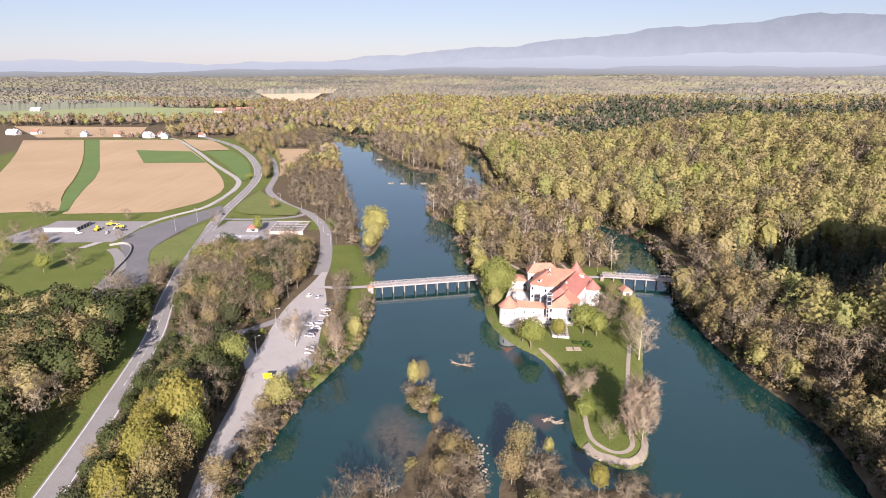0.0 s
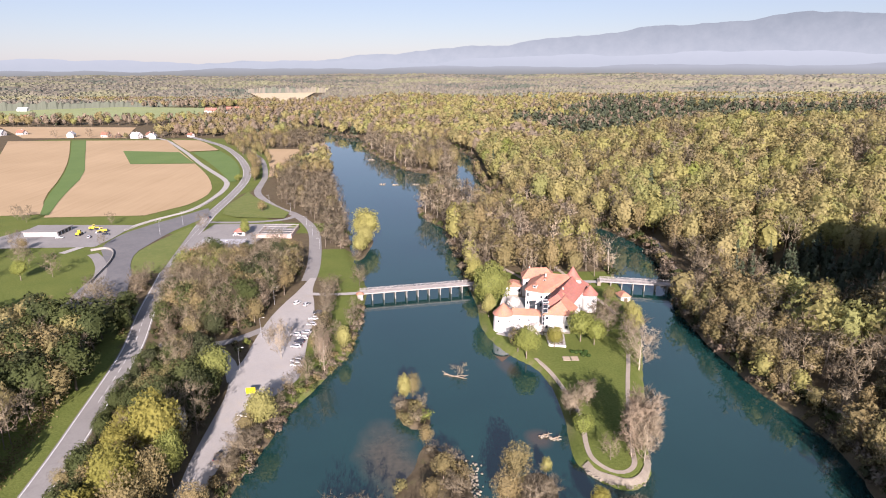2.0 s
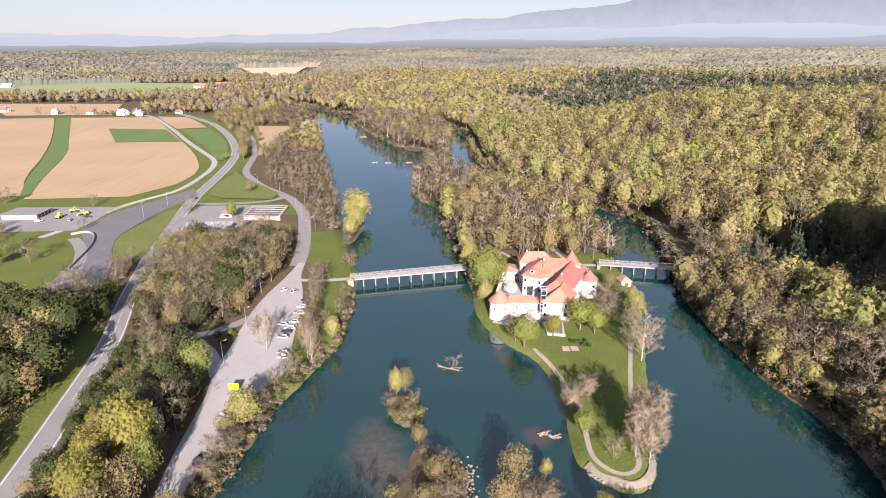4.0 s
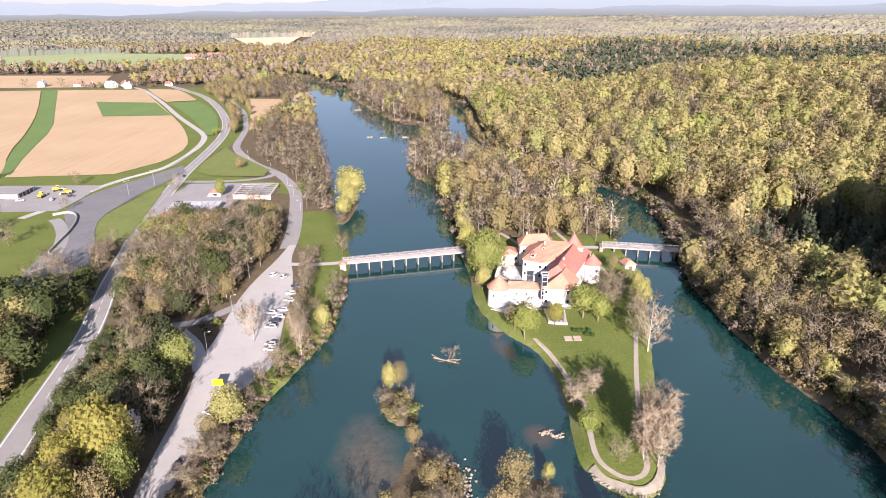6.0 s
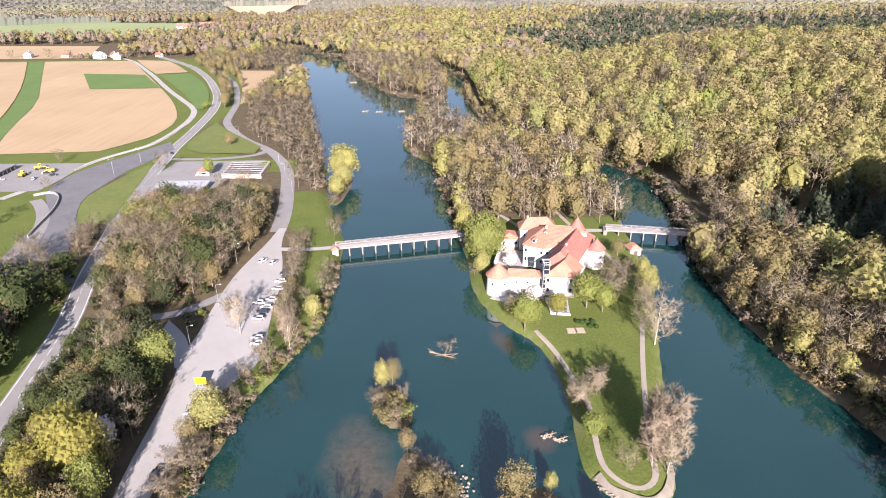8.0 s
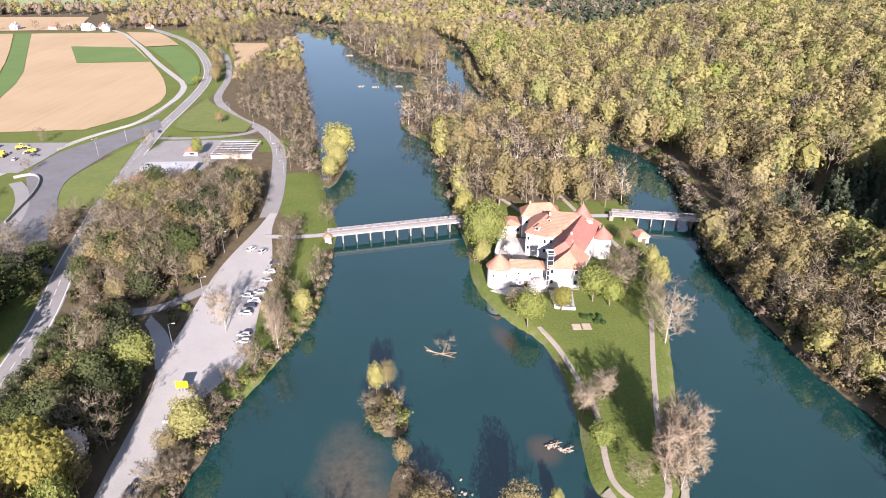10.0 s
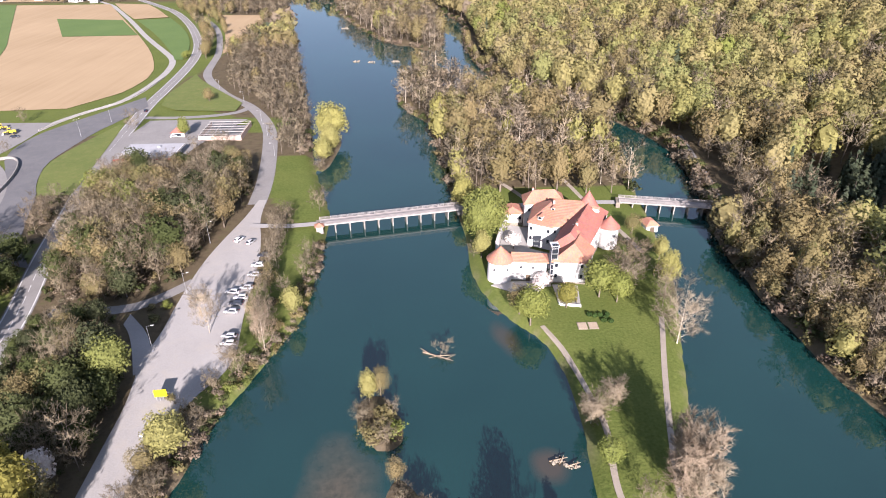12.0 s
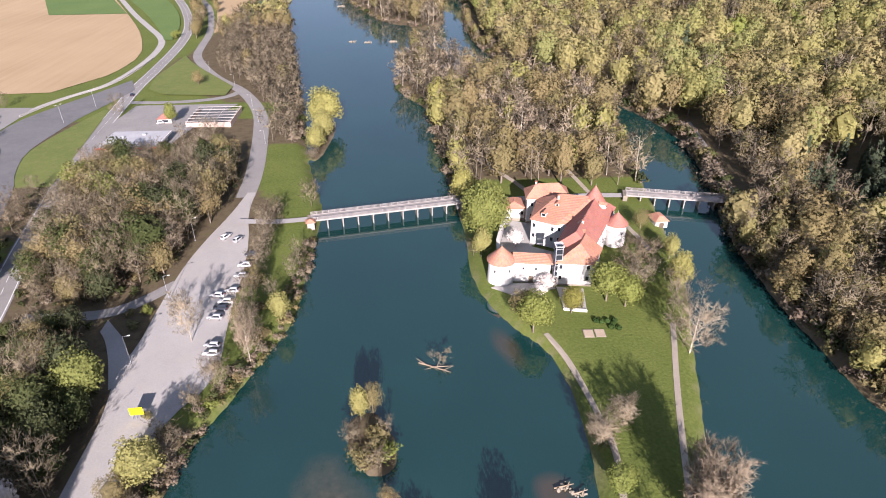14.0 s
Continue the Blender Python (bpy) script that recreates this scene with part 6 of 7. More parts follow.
for a, b in zip(kerb_line[:-1], kerb_line[1:]):
    d = (b - a) / np.linalg.norm(b - a)
    n = np.array([-d[1], d[0]]) * 0.2
    off = np.array([d[1], -d[0]]) * -2.6
    a, b = a + off, b + off - 0.35 * (b - a)
    part("block", solid([(*(a - n), 2.9), (*(b - n), 2.9), (*(b + n), 2.9), (*(a + n), 2.9)], [(*(a - n), 3.9), (*(b - n), 3.9), (*(b + n), 3.9), (*(a + n), 3.9)]), CONCRETE, balustrade, placed=True)


# ---- farmhouses ----
def farmhouse(x, y, w, l, h, turn, tile, wall=None, label="", z=3.0):
    o = thing("farmhouse", label or "white farmhouse with a brown gabled roof", "house", (x, y, z), turn, "farmhouses")
    part("wall", solid([(-w / 2, -l / 2, -0.2), (w / 2, -l / 2, -0.2), (w / 2, l / 2, -0.2), (-w / 2, l / 2, -0.2)], [(-w / 2, -l / 2, h), (w / 2, -l / 2, h), (w / 2, l / 2, h), (-w / 2, l / 2, h)]), wall or PLASTER, o)
    top = h + w * 0.42
    for s in (-1, 1):
        part("gable", solid([(-w / 2, s * (l / 2 - 0.3), h), (w / 2, s * (l / 2 - 0.3), h), (w / 2, s * l / 2, h), (-w / 2, s * l / 2, h)], [(-0.05, s * (l / 2 - 0.3), top), (0.05, s * (l / 2 - 0.3), top), (0.05, s * l / 2, top), (-0.05, s * l / 2, top)]), wall or PLASTER, o)
        e = w / 2 + 0.6
        fall = (top - h) / (w / 2)
        part("roof", solid([(s * e, -l / 2 - 0.6, h - 0.6 * fall), (s * e, l / 2 + 0.6, h - 0.6 * fall), (0, l / 2 + 0.6, top), (0, -l / 2 - 0.6, top)],
                           [(s * e, -l / 2 - 0.6, h - 0.6 * fall + 0.3), (s * e, l / 2 + 0.6, h - 0.6 * fall + 0.3), (0, l / 2 + 0.6, top + 0.3), (0, -l / 2 - 0.6, top + 0.3)]), tile, o)
        for k in (-0.25, 0.25):
            part("window", box(k * w - 0.6, s * l / 2 - 0.06, 1.2, k * w + 0.6, s * l / 2 + 0.06, 2.6), GLASS_DARK, o)
            part("window", box(s * w / 2 - 0.06, k * l - 0.6, 1.2, s * w / 2 + 0.06, k * l + 0.6, 2.6), GLASS_DARK, o)
    c = part("chimney", box(w * 0.12, -0.5, h + 1, w * 0.12 + 0.9, 0.5, top + 1.0), BRICK_PALE, o)


for x, y, w, l, h, turn, tile, wall in ((-500, 905, 12, 14, 6.5, 8, ROOF_GREY, None), (-452, 905, 11, 15, 5.5, 80, TILE_BROWN, BRICK_PALE), (-432, 898, 10, 12, 4, 15, TILE_BROWN, WOOD_DARK), (-404, 892, 13, 18, 5.5, 70, ROOF_GREY, None),
                                         (-378, 884, 12, 13, 5.5, 10, ROOF_GREY, None), (-392, 905, 10, 12, 5, 40, TILE_BROWN, None), (-334, 905, 8, 12, 4, 60, TILE_BROWN, None), (-620, 935, 14, 24, 5, 80, ROOF_GREY, None),
                                         (-590, 940, 12, 16, 5, 75, TILE_BROWN, None), (-735, 1190, 14, 22, 6, 80, TILE_RED, None), (-700, 1180, 12, 14, 6, 10, TILE_RED, None), (-860, 1390, 16, 30, 6, 85, ROOF_GREY, None)):
    farmhouse(x, y, 0.72 * w, 0.72 * l, 0.75 * h, turn, tile, wall, "farmhouse with a gabled roof beside the fields", float(ground(x, y)))
for x, y, w, l, turn in ((-392, 1330, 18, 52, 78), (-440, 1322, 14, 30, 80), (-340, 1350, 14, 34, 70)):
    farmhouse(x, y, 0.8 * w, 0.8 * l, 7, turn, TILE_RED, None, "long white manor range with a red tile roof", float(ground(x, y)))


# ---- in the river ----
snag = thing("driftwood_snag", "stranded dead tree with bleached limbs in the river", "driftwood", (6.5, 199, 0))
wv, wf = limbs([((-6, 2.4, 0.2), (5, -3.2, 0.35), 0.26, 0.16), ((-3, 1.0, 0.2), (-7.0, 3.4, 1.2), 0.2, 0.06), ((0, -0.6, 0.3), (7.5, -1.0, 0.7), 0.2, 0.06), ((1, -1.2, 0.3), (3, 3.5, 1.6), 0.18, 0.05),
                ((2, -1.8, 0.3), (6.5, -4.4, 0.5), 0.2, 0.06), ((-1, 0, 0.3), (1.5, -3.6, 0.8), 0.14, 0.04), ((4, -2.6, 0.4), (7.8, -2.2, 1.5), 0.12, 0.03), ((-5, 2, 0.3), (-5.6, 0.2, 1.4), 0.10, 0.03),
                ((0, -0.5, 0.2), (-3.8, -2.2, 0.5), 0.14, 0.04), ((3, -2.2, 0.3), (4.6, -5.2, 0.7), 0.12, 0.03)], 7)
part("trunk", mesh_of("trunk", wv * (0.62, 0.62, 0.9), wf, DRIFT, smooth=True), None, snag)
_, _, v, f = bare_tree(71, 900, 0.45, 0.05, 0.010, 0.02, 6, 5, 0.2, 3, 0.6)
part("brush", mesh_of("brush", v * (6.5, 6.5, 5.0) + (1.6, 1.2, -0.2), f, TWIG), None, snag, "tangle of tan dead twigs")


def gravel_bar(x, y, r, seed):
    o = thing("gravel_bar", "small pale heap of stones and driftwood in the river", "gravel bar", (x, y, 0), 0, "gravel bars")
    rng = random.Random(seed)
    for k in range(16):
        bm = bmesh.new()
        s = rng.uniform(0.25, 0.6) * r / 2
        bmesh.ops.create_icosphere(bm, subdivisions=1, radius=s)
        for v in bm.verts:
            v.co *= rng.uniform(0.75, 1.2)
        bmesh.ops.translate(bm, verts=bm.verts, vec=(rng.gauss(0, r * 0.45), rng.gauss(0, r * 0.25), rng.uniform(0, 0.25)))
        part("stone", bm, STONE, o)
    wv, wf = limbs([((-r, 0, 0.3), (r, 0.4, 0.9), 0.2, 0.08), ((0, -r * 0.4, 0.3), (r * 0.6, r * 0.4, 1.2), 0.15, 0.05)], 5)
    part("log", mesh_of("log", wv, wf, DRIFT, smooth=True), None, o)


for k, (x, y, r) in enumerate(((-63, 697, 3.0), (-41, 552, 2.8), (-30, 549, 2.4), (-12, 550, 2.8), (12, 528, 3.5), (31, 162, 2.0), (34, 160.5, 1.4))):
    gravel_bar(x, y, r, k)


# ---- stones that line the banks ----
def shore_stones(name, label, line, count, size, seed, spread_out=0.5):
    """A line of boulders at the water's edge, each a rough stone of its own."""
    rng = random.Random(seed)
    p = along(line, count)
    o = thing(name, label, "stones", (*p[count // 2], 0))
    shapes = []
    for s in range(5):
        bm = bmesh.new()
        bmesh.ops.create_icosphere(bm, subdivisions=1, radius=1)
        for v in bm.verts:
            v.co *= rng.uniform(0.72, 1.15)
            v.co.z *= 0.7
        me = bpy.data.meshes.new("stone")
        bm.to_mesh(me)
        bm.free()
        me.materials.append(STONE)
        shapes.append(me)
    base = o.matrix_basis.inverted()
    for x, y in p:
        s = part("stone", shapes[rng.randrange(5)], None, o)
        k = size * rng.uniform(0.5, 1.3)
        s.matrix_basis = base @ pose(x + rng.gauss(0, spread_out), y + rng.gauss(0, spread_out), 0.15 + rng.uniform(0, 0.4), rng.uniform(0, 40), rng.uniform(0, 40), rng.uniform(0, 360)) @ Matrix.Diagonal((k, k, k, 1))


tip_edge = curve([(39, 147), (40.2, 143.2), (43, 140.8), (48, 138), (52.5, 140.4), (55.5, 145.5), (56.8, 150)])
ribbon("riprap_bed", tip_edge + (0, 0.8), 1.8, 0.18, STONE, "pale gravel under the stone riprap", "gravel", gap=1.0)
for k, inset in enumerate((0, 0.7, 1.3)):
    shore_stones("stone_bank", "pale stone riprap round the island's tip", tip_edge + (0, inset), 95, 0.42, 40 + k, 0.35)
shore_stones("stone_bank", "pale boulders on the islet's shore", curve([(8.5, 151), (9.0, 145), (8.6, 138), (9, 130)]), 90, 0.38, 51, 1.0)


# ---- trees, one by one ----
for kind, x, y, h, wide, var in (
    # round the castle
    ("chestnut", 25.2, 258.0, 21.0, 0.98, 0), ("willow", 19.5, 285.5, 14.0, 1.0, 0), ("willow", 23.0, 247.5, 10.5, 1.0, 1), ("bare", 20.6, 249.0, 6.0, 1.2, 0),
    ("lime", 33.0, 210.0, 12.0, 1.1, 0), ("olive", 30.6, 215.0, 9.5, 1.1, 0), ("beech", 44.6, 217.0, 9.0, 1.1, 0), ("lime", 55.5, 222.0, 13.0, 1.15, 1), ("lime", 60.0, 219.0, 10.5, 1.1, 0),
    ("blossom", 39.6, 227.4, 6.0, 1.1, 0), ("blossom", 37.0, 224.6, 5.0, 1.2, 1), ("blossom", 34.2, 252.0, 7.0, 1.0, 0), ("bare", 65.5, 234.0, 12.0, 1.35, 1), ("bare", 70.0, 237.0, 12.5, 1.3, 2), ("bare", 67.5, 228.0, 11.0, 1.3, 0), ("bare", 61.5, 229.0, 9.5, 1.3, 3), ("pale", 64.0, 225.0, 10.0, 1.1, 1),
    ("willow", 81.0, 243.0, 9.0, 0.95, 0), ("willow", 77.0, 226.0, 13.5, 0.95, 1), ("pale", 70.6, 199.5, 19.0, 0.95, 0), ("bare", 72.5, 216.0, 14.0, 1.0, 0), ("olive", 78.0, 262.0, 8.0, 1.1, 1), ("bush", 68.0, 266.0, 4, 1.2, 0),
    # on the lawn
    ("fine", 40.2, 171.5, 9.0, 1.35, 0), ("fine", 46.5, 176.0, 8.5, 1.3, 1), ("lime", 41.0, 159.5, 7.5, 1.1, 0), ("bare", 46.0, 148.5, 8.0, 1.1, 2), ("fine", 52.0, 149.5, 17.0, 0.9, 1),
    ("fine", 56.0, 153.5, 19.0, 0.95, 0), ("fine", 54.5, 147.0, 16.0, 0.95, 1), ("fine", 56.5, 160.0, 13.0, 0.85, 0), ("lime", 53.0, 150.5, 9.0, 0.5, 1),
    # the islets
    ("willow", -10.2, 181.8, 10.0, 0.75, 1), ("olive", -7.6, 183.4, 10.0, 0.7, 1), ("thicket", -11.4, 176.0, 5.2, 1.1, 0), ("bush", -6.5, 175.5, 4.6, 1.2, 0), ("thicket", -6.0, 169.4, 4.6, 1.3, 1),
    ("green_bush", -4.2, 172.0, 3.4, 1.3, 0), ("bush", -9.0, 170.0, 3.6, 1.3, 1), ("bare", -4.6, 177.0, 6.0, 1.0, 0), ("olive", -3.4, 158.0, 7.0, 0.9, 0), ("thicket", -2.0, 153.0, 4.0, 1.2, 1),
    ("thicket", 3.0, 148.0, 6.0, 1.3, 0), ("olive", 1.0, 143.0, 8.0, 1.2, 0), ("bush", 5.4, 144.0, 5.0, 1.2, 0), ("thicket", 4.0, 136.0, 7.0, 1.3, 1), ("olive", -2.0, 134.0, 7.0, 1.2, 1), ("bare", -1.0, 126.0, 9.0, 1.0, 3),
    ("bare", -24.0, 121.0, 12.0, 1.1, 0), ("thicket", -20.0, 125.0, 7.0, 1.3, 0), ("bare", -15.0, 118.0, 14.0, 1.0, 1), ("olive", -17.5, 113.0, 10.0, 1.2, 0), ("pale", -6.0, 117.0, 9.0, 0.9, 0), ("thicket", 6.0, 126.0, 7.0, 1.2, 0),
    ("bush", -10.0, 140.0, 3.0, 1.2, 0), ("thicket", 2.0, 116.0, 8.0, 1.2, 1), ("bare", -26.0, 112.0, 13.0, 1.0, 2), ("olive", 4.0, 108.0, 9.0, 1.1, 1),
    ("olive", 19.0, 138.5, 14.0, 0.85, 0), ("olive", 16.0, 131.0, 12.0, 0.95, 1), ("bare", 22.0, 127.0, 13.0, 1.0, 1), ("thicket", 27.0, 134.0, 6.0, 1.3, 0), ("willow", 28.0, 144.5, 5.5, 1.0, 1), ("thicket", 28.0, 122.0, 8.0, 1.2, 1),
    ("beech", 37.5, 127.5, 9.0, 0.8, 1), ("bare", 42.0, 121.0, 9.0, 1.1, 2), ("thicket", 46.0, 126.0, 6.0, 1.3, 0), ("bare", 33.0, 116.0, 11.0, 1.0, 0), ("thicket", 50.0, 117.0, 7.0, 1.2, 1), ("olive", 20.0, 116.0, 10.0, 1.1, 0),
    ("willow", -38.8, 369.0, 21.0, 1.25, 0), ("willow", -38.0, 353.0, 15.0, 1.15, 1), ("willow", -40.0, 339.0, 13.0, 1.05, 0), ("thicket", -40.5, 332.0, 6.0, 1.2, 0),
    # between the car park and the river
    ("willow", -51.0, 165.0, 13.0, 1.1, 0), ("bare", -48.6, 171.5, 10.0, 1.1, 0), ("olive", -54.0, 160.0, 9.0, 1.0, 1), ("thicket", -53.5, 152.0, 8.0, 1.2, 0), ("thicket", -55.0, 145.0, 6.0, 1.2, 1), ("olive", -57.0, 128.0, 10.0, 1.1, 0), ("bare", -56.0, 121.0, 9.0, 1.1, 1),
    ("bush", -57.0, 183.0, 2.0, 1.2, 0), ("bush", -50.5, 178.0, 3.0, 1.2, 0), ("bare", -47.0, 184.0, 8.0, 0.9, 2), ("green_bush", -43.6, 186.5, 2.4, 1.2, 0), ("bush", -40.5, 195.5, 2.6, 1.2, 1), ("bush", -46.0, 198.0, 2.2, 1.2, 0), ("bush", -37.0, 210.0, 2.6, 1.3, 1), ("bare", -39.5, 212.0, 9.0, 0.8, 1), ("bush", -40.0, 222.0, 2.4, 1.3, 0), ("bare", -37.5, 226.0, 8.0, 0.9, 0), ("bush", -34.0, 229.0, 2.6, 1.3, 1), ("thicket", -51.5, 157.0, 6.0, 1.2, 1), ("bush", -56.0, 139.0, 3.2, 1.2, 0), ("thicket", -58.5, 112.0, 6.0, 1.2, 0), ("bush", -57.5, 133.0, 3.0, 1.2, 1), ("thicket", -53.0, 171.0, 5.0, 1.1, 0), ("bush", -48.5, 187.5, 2.4, 1.2, 0), ("pale", -55.0, 209.0, 15.0, 0.72, 2), ("pale", -38.4, 201.0, 16.0, 0.6, 1), ("pale", -40.4, 204.0, 14.0, 0.6, 0), ("bare", -42.4, 190.0, 12.0, 0.75, 1), ("bare", -44.6, 192.0, 10.0, 0.8, 2),
    ("willow", -33.6, 217.0, 10.5, 0.85, 0), ("bare", -32.4, 242.0, 12.0, 0.7, 0), ("bare", -33.6, 236.0, 9.0, 0.8, 3), ("bare", -34.6, 284.0, 11.0, 1.05, 2), ("bare", -44.0, 268.0, 11.0, 0.9, 1), ("bare", -45.0, 258.0, 13.0, 0.75, 2),
    ("bare", -43.5, 250.0, 12.0, 0.8, 3), ("bare", -44.0, 243.0, 13.0, 0.75, 0), ("bare", -43.0, 236.0, 12.0, 0.8, 1), ("olive", -42.4, 229.0, 10.0, 0.8, 0), ("bare", -42.5, 222.0, 13.0, 0.75, 2), ("bare", -42.0, 214.0, 14.0, 0.75, 3), ("bare", -47.0, 264.0, 12.0, 0.9, 3),
    ("bare", -46.0, 276.0, 9.0, 1.0, 0), ("olive", -44.6, 216.0, 6.0, 1.0, 1), ("bush", -41.0, 207.0, 3.0, 1.2, 0),
    ("bare", -62.5, 222.0, 7.0, 1.0, 3), ("bush", -72.0, 216.0, 2.2, 1.3, 1), ("bush", -75.0, 221.5, 2.0, 1.3, 0), ("green_bush", -70.5, 222.0, 2.2, 1.3, 0),
    # by the roads
    ("bare", -141.0, 384.0, 13.0, 0.95, 0), ("lime", -112.0, 372.0, 11.0, 0.7, 0), ("olive", -118.0, 436.0, 9.0, 1.1, 0), ("bare", -206.0, 402.0, 9.0, 1.0, 1), ("bare", -187.0, 352.0, 8.0, 0.9, 2), ("lime", -199.0, 296.0, 11.0, 0.95, 1), ("bare", -186.0, 300.0, 13.0, 1.1, 1),
    ("bare", -206.0, 310.0, 14.0, 1.1, 2), ("blossom", -156.0, 236.0, 9.0, 1.3, 1), ("bare", -215.0, 285.0, 13.0, 1.1, 0), ("bare", -150.0, 268.0, 12.0, 1.2, 3), ("bare", -144.0, 262.0, 13.0, 1.2, 0), ("bare", -138.0, 254.0, 13.0, 1.2, 1), ("bare", -147.0, 252.0, 12.0, 1.1, 2), ("bare", -132.0, 246.0, 12.0, 1.1, 3),
    ("bare", -139.0, 243.0, 12.0, 1.2, 0), ("bare", -146.0, 241.0, 11.0, 1.2, 1), ("green_bush", -170.0, 560.0, 6, 1.0, 0),
    ("bare", -131.0, 325.0, 8.5, 1.0, 1), ("bare", -123.0, 323.0, 9.0, 1.0, 2), ("olive", -116.0, 326.0, 7.5, 1.1, 0), ("bare", -108.0, 329.0, 9.0, 1.0, 3), ("bare", -100.0, 350.0, 9.0, 1.0, 0), ("bare", -94.0, 360.0, 8.0, 1.0, 1), ("bare", -88.0, 355.0, 10.0, 1.0, 2),
    ("blossom", 158.0, 320.0, 13.0, 0.7, 0), ("bare", -236.0, 352.0, 11.0, 1.1, 0), ("olive", -228.0, 346.0, 8.0, 1.1, 1), ("bare", -246.0, 342.0, 12.0, 1.1, 2), ("lime", -240.0, 330.0, 9.0, 1.1, 0), ("bare", -222.0, 332.0, 10.0, 1.0, 3), ("olive", -250.0, 322.0, 10.0, 1.1, 0), ("bare", -232.0, 318.0, 12.0, 1.1, 1), ("bare", -254.0, 362.0, 12.0, 1.0, 3),
    ("bare", -266.0, 412.0, 12.0, 1.1, 0), ("bare", -276.0, 418.0, 11.0, 1.1, 2), ("bare", -440.0, 888.0, 12.0, 1.2, 0), ("bare", -470.0, 896.0, 13.0, 1.2, 1), ("olive", -415.0, 884.0, 9.0, 1.2, 0), ("bare", -365.0, 890.0, 11.0, 1.2, 2), ("bare", -350.0, 884.0, 10.0, 1.2, 3), ("bare", -520.0, 900.0, 12.0, 1.2, 0)):
    plant(kind, x, y, h, wide, var)

# the belt between the road and the car park, tree by tree
belt = [(-66, 92), (-69, 130), (-70, 170), (-71, 192), (-80, 207), (-84, 216), (-104, 217), (-112, 200), (-100, 160), (-94, 130), (-90, 92)]
copse = [(-70, 240), (-78, 230), (-92, 225), (-110, 226), (-122, 232), (-132, 262), (-140, 295), (-140, 312), (-106, 318), (-92, 338), (-74, 340), (-67, 316), (-65, 296), (-68.5, 262)]
LARGE = (("beech", -76.0, 151.0, 19.0, 0.9, 0), ("beech", -81.5, 146.0, 14.5, 1.0, 1), ("beech", -72.0, 147.0, 23.5, 0.8, 2), ("beech", -74.0, 128.0, 21.0, 0.85, 0), ("lime", -70.8, 187.0, 16.0, 0.85, 0), ("holly", -74.5, 190.5, 18.5, 0.8, 0),
         ("bare", -68.5, 162.5, 17.0, 0.85, 1), ("lime", -66.5, 139.5, 17.0, 0.55, 1), ("bare", -82.5, 190.0, 19.0, 0.8, 2), ("holly", -71.5, 173.0, 16.0, 0.8, 1), ("holly", -77.5, 180.0, 16.0, 0.9, 2), ("olive", -69.0, 150.0, 16.0, 0.75, 1),
         ("olive", -67.0, 130.0, 18.0, 0.7, 0), ("olive", -82.0, 132.0, 13.0, 0.95, 1), ("olive", -68.5, 120.0, 19.0, 0.8, 1), ("blossom", -71.5, 156.0, 13.0, 0.6, 0), ("holly", -80.5, 168.0, 16.5, 0.9, 0), ("bare", -75.0, 162.0, 16.0, 0.9, 0),
         ("beech", -87.5, 161.0, 10.0, 1.0, 0), ("olive", -89.0, 176.0, 11.0, 1.0, 0), ("holly", -70.5, 180.5, 12.0, 0.9, 1), ("beech", -77.5, 118.0, 16.0, 0.9, 2), ("bush", -88.0, 126.0, 4.0, 1.0, 0))
for kind, px, py, h, wide, var in LARGE:
    plant(kind, px, py, h, wide, var, group="belt of trees by the lane")
# unseen trees south of the belt, added to cast shade on the lane
for kind, px, py, h, var in (("olive", -64.5, 110.0, 17.0, 0), ("beech", -67.5, 103.0, 19.0, 1), ("olive", -62.0, 84.0, 21.0, 1), ("beech", -67.0, 82.0, 21.0, 0), ("holly", -57.5, 80.0, 20.0, 0), ("olive", -60.0, 72.0, 21.0, 0), ("holly", -65.0, 70.0, 20.0, 1), ("beech", -72.0, 88.0, 20.0, 2)):
    plant(kind, px, py, h, 0.9, var, group="belt of trees by the lane")
big_x, big_y = np.array([t[1] for t in LARGE]), np.array([t[2] for t in LARGE])
rng = np.random.default_rng(9)
x, y = scatter(-145, -60, 92, 360, 5.6, 15)
inn, inc = inside(belt, x, y), inside(copse, x, y)
road_gap = np.minimum(reach(curve(MAIN_ROAD, 1), x, y), reach(curve(SIDE_LANE, 1), x, y))
for px, py, a, b, far in zip(x, y, inn, inc, road_gap):
    if far < 6:
        continue
    low = float(np.clip(0.35 + far / 22, 0.5, 1))
    u = rng.uniform()
    if a and np.hypot(big_x - px, big_y - py).min() > 4.2:
        kind = "holly" if u < 0.55 else "olive" if u < 0.72 else "bare"
        plant(kind, px, py, low * rng.uniform(9, 14), rng.uniform(0.85, 1.05), int(rng.integers(3)), group="belt of trees by the lane")
    elif b:
        kind = ("bare" if u < 0.50 else "olive" if u < 0.72 else "holly" if u < 0.90 else "lime" if u < 0.93 else "pale")
        plant(kind, px, py, low * rng.uniform(14, 20) * (1 if py < 290 else 0.8 if py < 318 else 0.6), rng.uniform(0.85, 1.1), int(rng.integers(3)), group="copse between the roads")
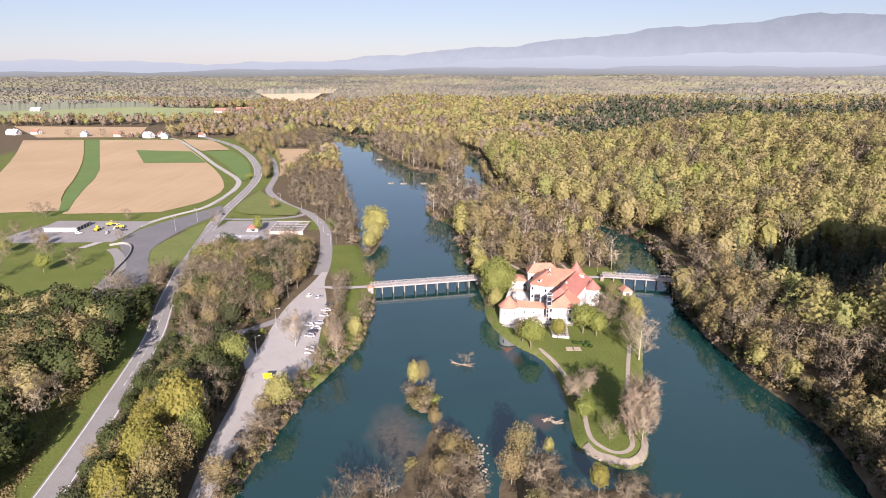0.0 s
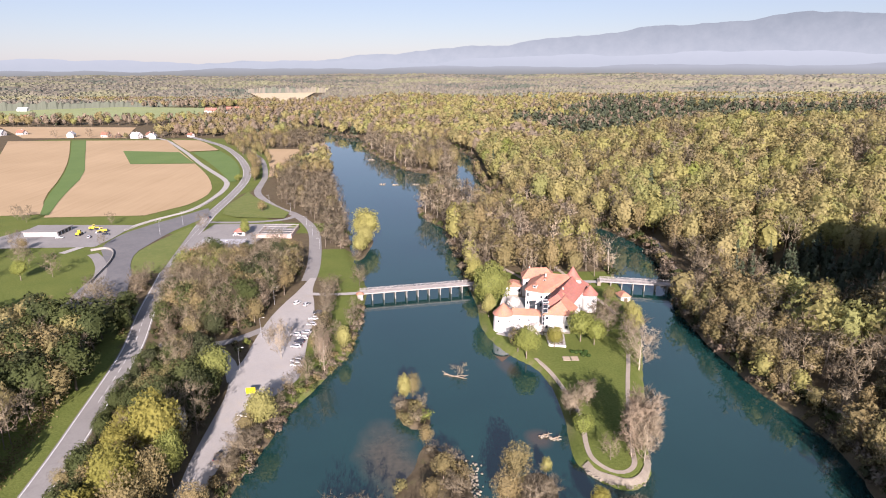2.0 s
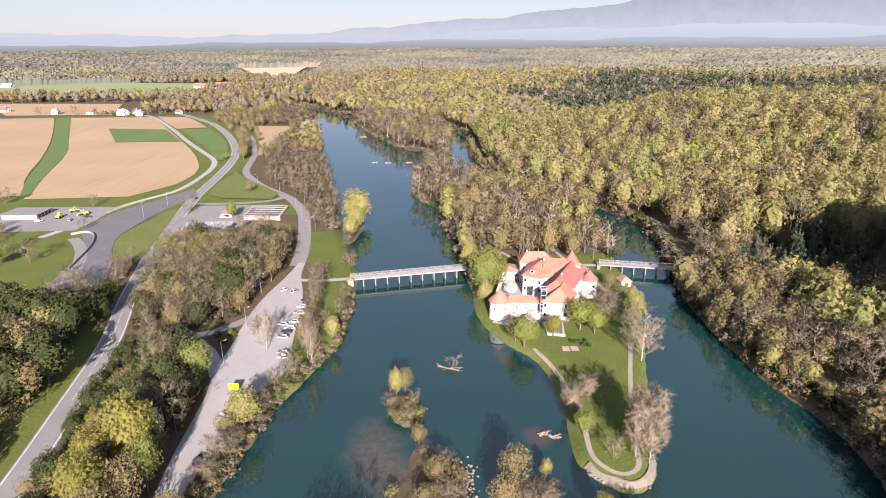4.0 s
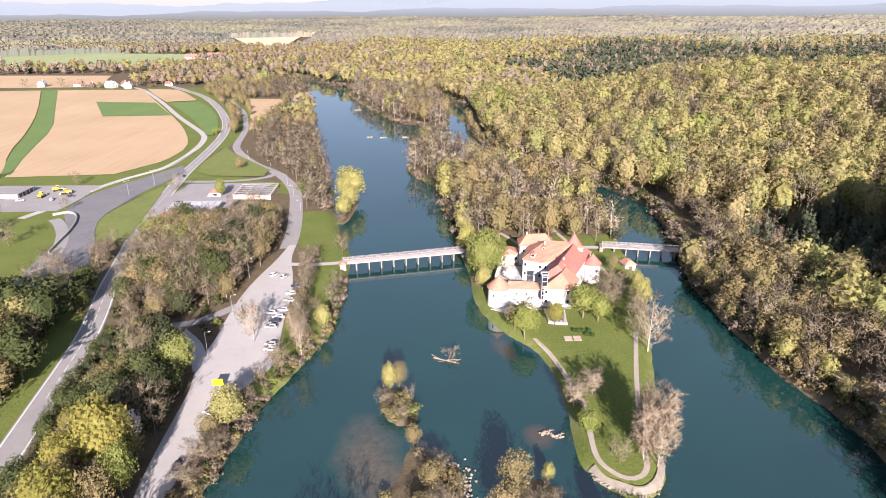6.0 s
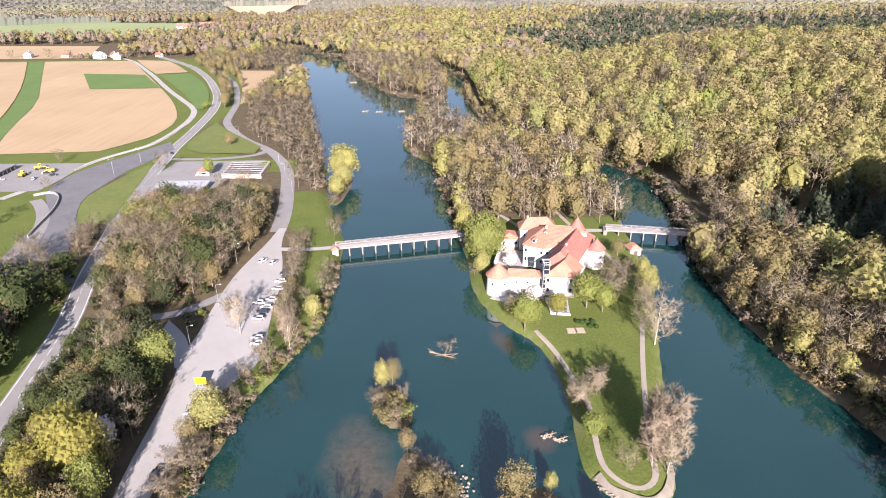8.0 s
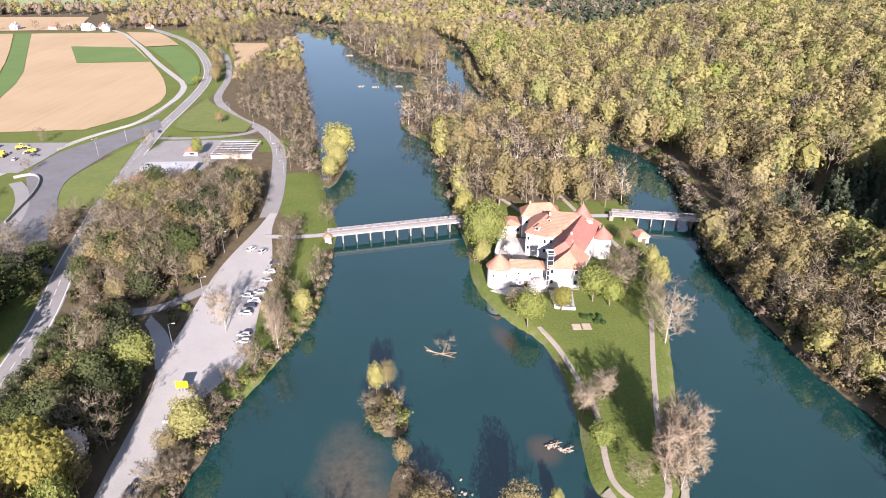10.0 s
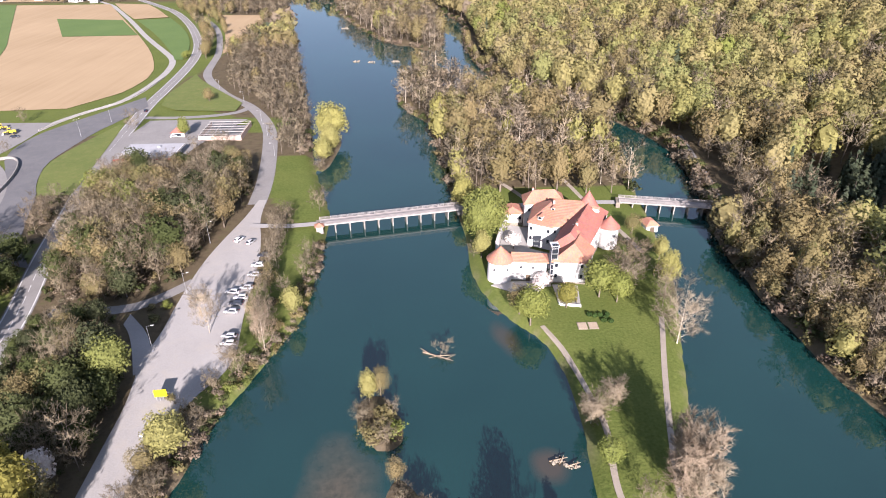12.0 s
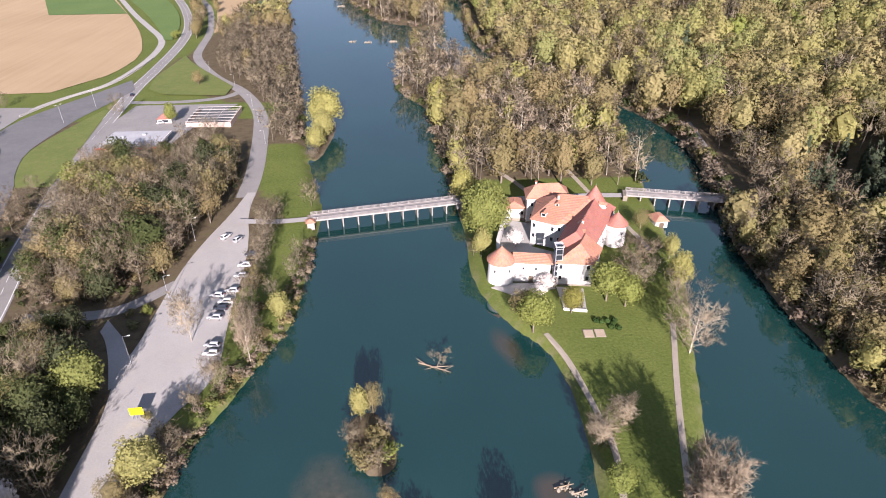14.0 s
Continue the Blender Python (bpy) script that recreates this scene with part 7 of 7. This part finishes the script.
# undergrowth and ivy on the ground of the belt and the copse
x, y = scatter(-145, -60, 92, 345, 3.0, 25)
ok = (inside(belt, x, y) | inside(copse, x, y)) & (reach(curve(MAIN_ROAD, 1), x, y) > 5.5) & (reach(curve(SIDE_LANE, 1), x, y) > 3.4) & ~inside(YARDS[0], x, y)
woods("undergrowth", "low dark green and brown undergrowth under the trees", [UNDER[1], UNDER[3], UNDER[3], UNDER[0]], x[ok], y[ok], np.random.default_rng(26).uniform(1.0, 2.8, ok.sum()), 27, "bushes")
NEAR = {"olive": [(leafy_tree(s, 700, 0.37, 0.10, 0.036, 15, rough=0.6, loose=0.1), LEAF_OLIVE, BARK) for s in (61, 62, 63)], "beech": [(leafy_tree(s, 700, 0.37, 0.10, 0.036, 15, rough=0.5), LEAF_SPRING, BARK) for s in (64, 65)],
        "green": [(leafy_tree(s, 700, 0.37, 0.10, 0.036, 15, rough=0.5), LEAF_DARK, BARK) for s in (66, 67)], "bare": [(bare_tree(s, 700, 0.34, 0.15, 0.008, 0.013, 8, 5), TWIG, BARK) for s in (68, 69)]}
x, y = scatter(-235, -104, 90, 262, 7.0, 16)
ok = (reach(curve(MAIN_ROAD, 1), x, y) > np.interp(y, [90, 148, 168, 262], [15, 14, 8, 7])) & ~inside([(-200, 228), (-165, 250), (-150, 262), (-150, 300), (-240, 300), (-240, 228)], x, y) & (y < 236)
# many dark-leaved trees mixed in: their colour stands for deep shade in these woods
grow("roadside_woods", {**WOOD_LABELS, "green": "dark-leaved woods beside the road, dark to stand for shade"}, x[ok], y[ok], [("olive", 3), ("green", 5), ("beech", 1.5), ("bare", 3)], {"all": (12, 19)}, 101, NEAR)
# dry reeds along the ditch
rng = np.random.default_rng(3)
n = 4200
t = rng.uniform(0, 1, n)
line = along(curve([(-104, 118), (-107, 135), (-110, 152), (-113, 168), (-117, 185), (-121, 205), (-126, 225)]), 200)
p = line[(t * 199).astype(int)] + rng.normal(size=(n, 2)) * (1.5, 1.5) + (-3.5, 0)
zz = ground(p[:, 0], p[:, 1])
v, f = cards(rng, np.c_[p, zz + 0.3], unit(rng.normal(size=(n, 3)) * (1, 1, 0.2)), 0.32)
tagged(new("reeds", mesh_of("reeds", v, f, REED, rng.uniform(0, 1, len(v)))), "strip of dry tan reeds along the ditch", "reeds", kind="stuff")
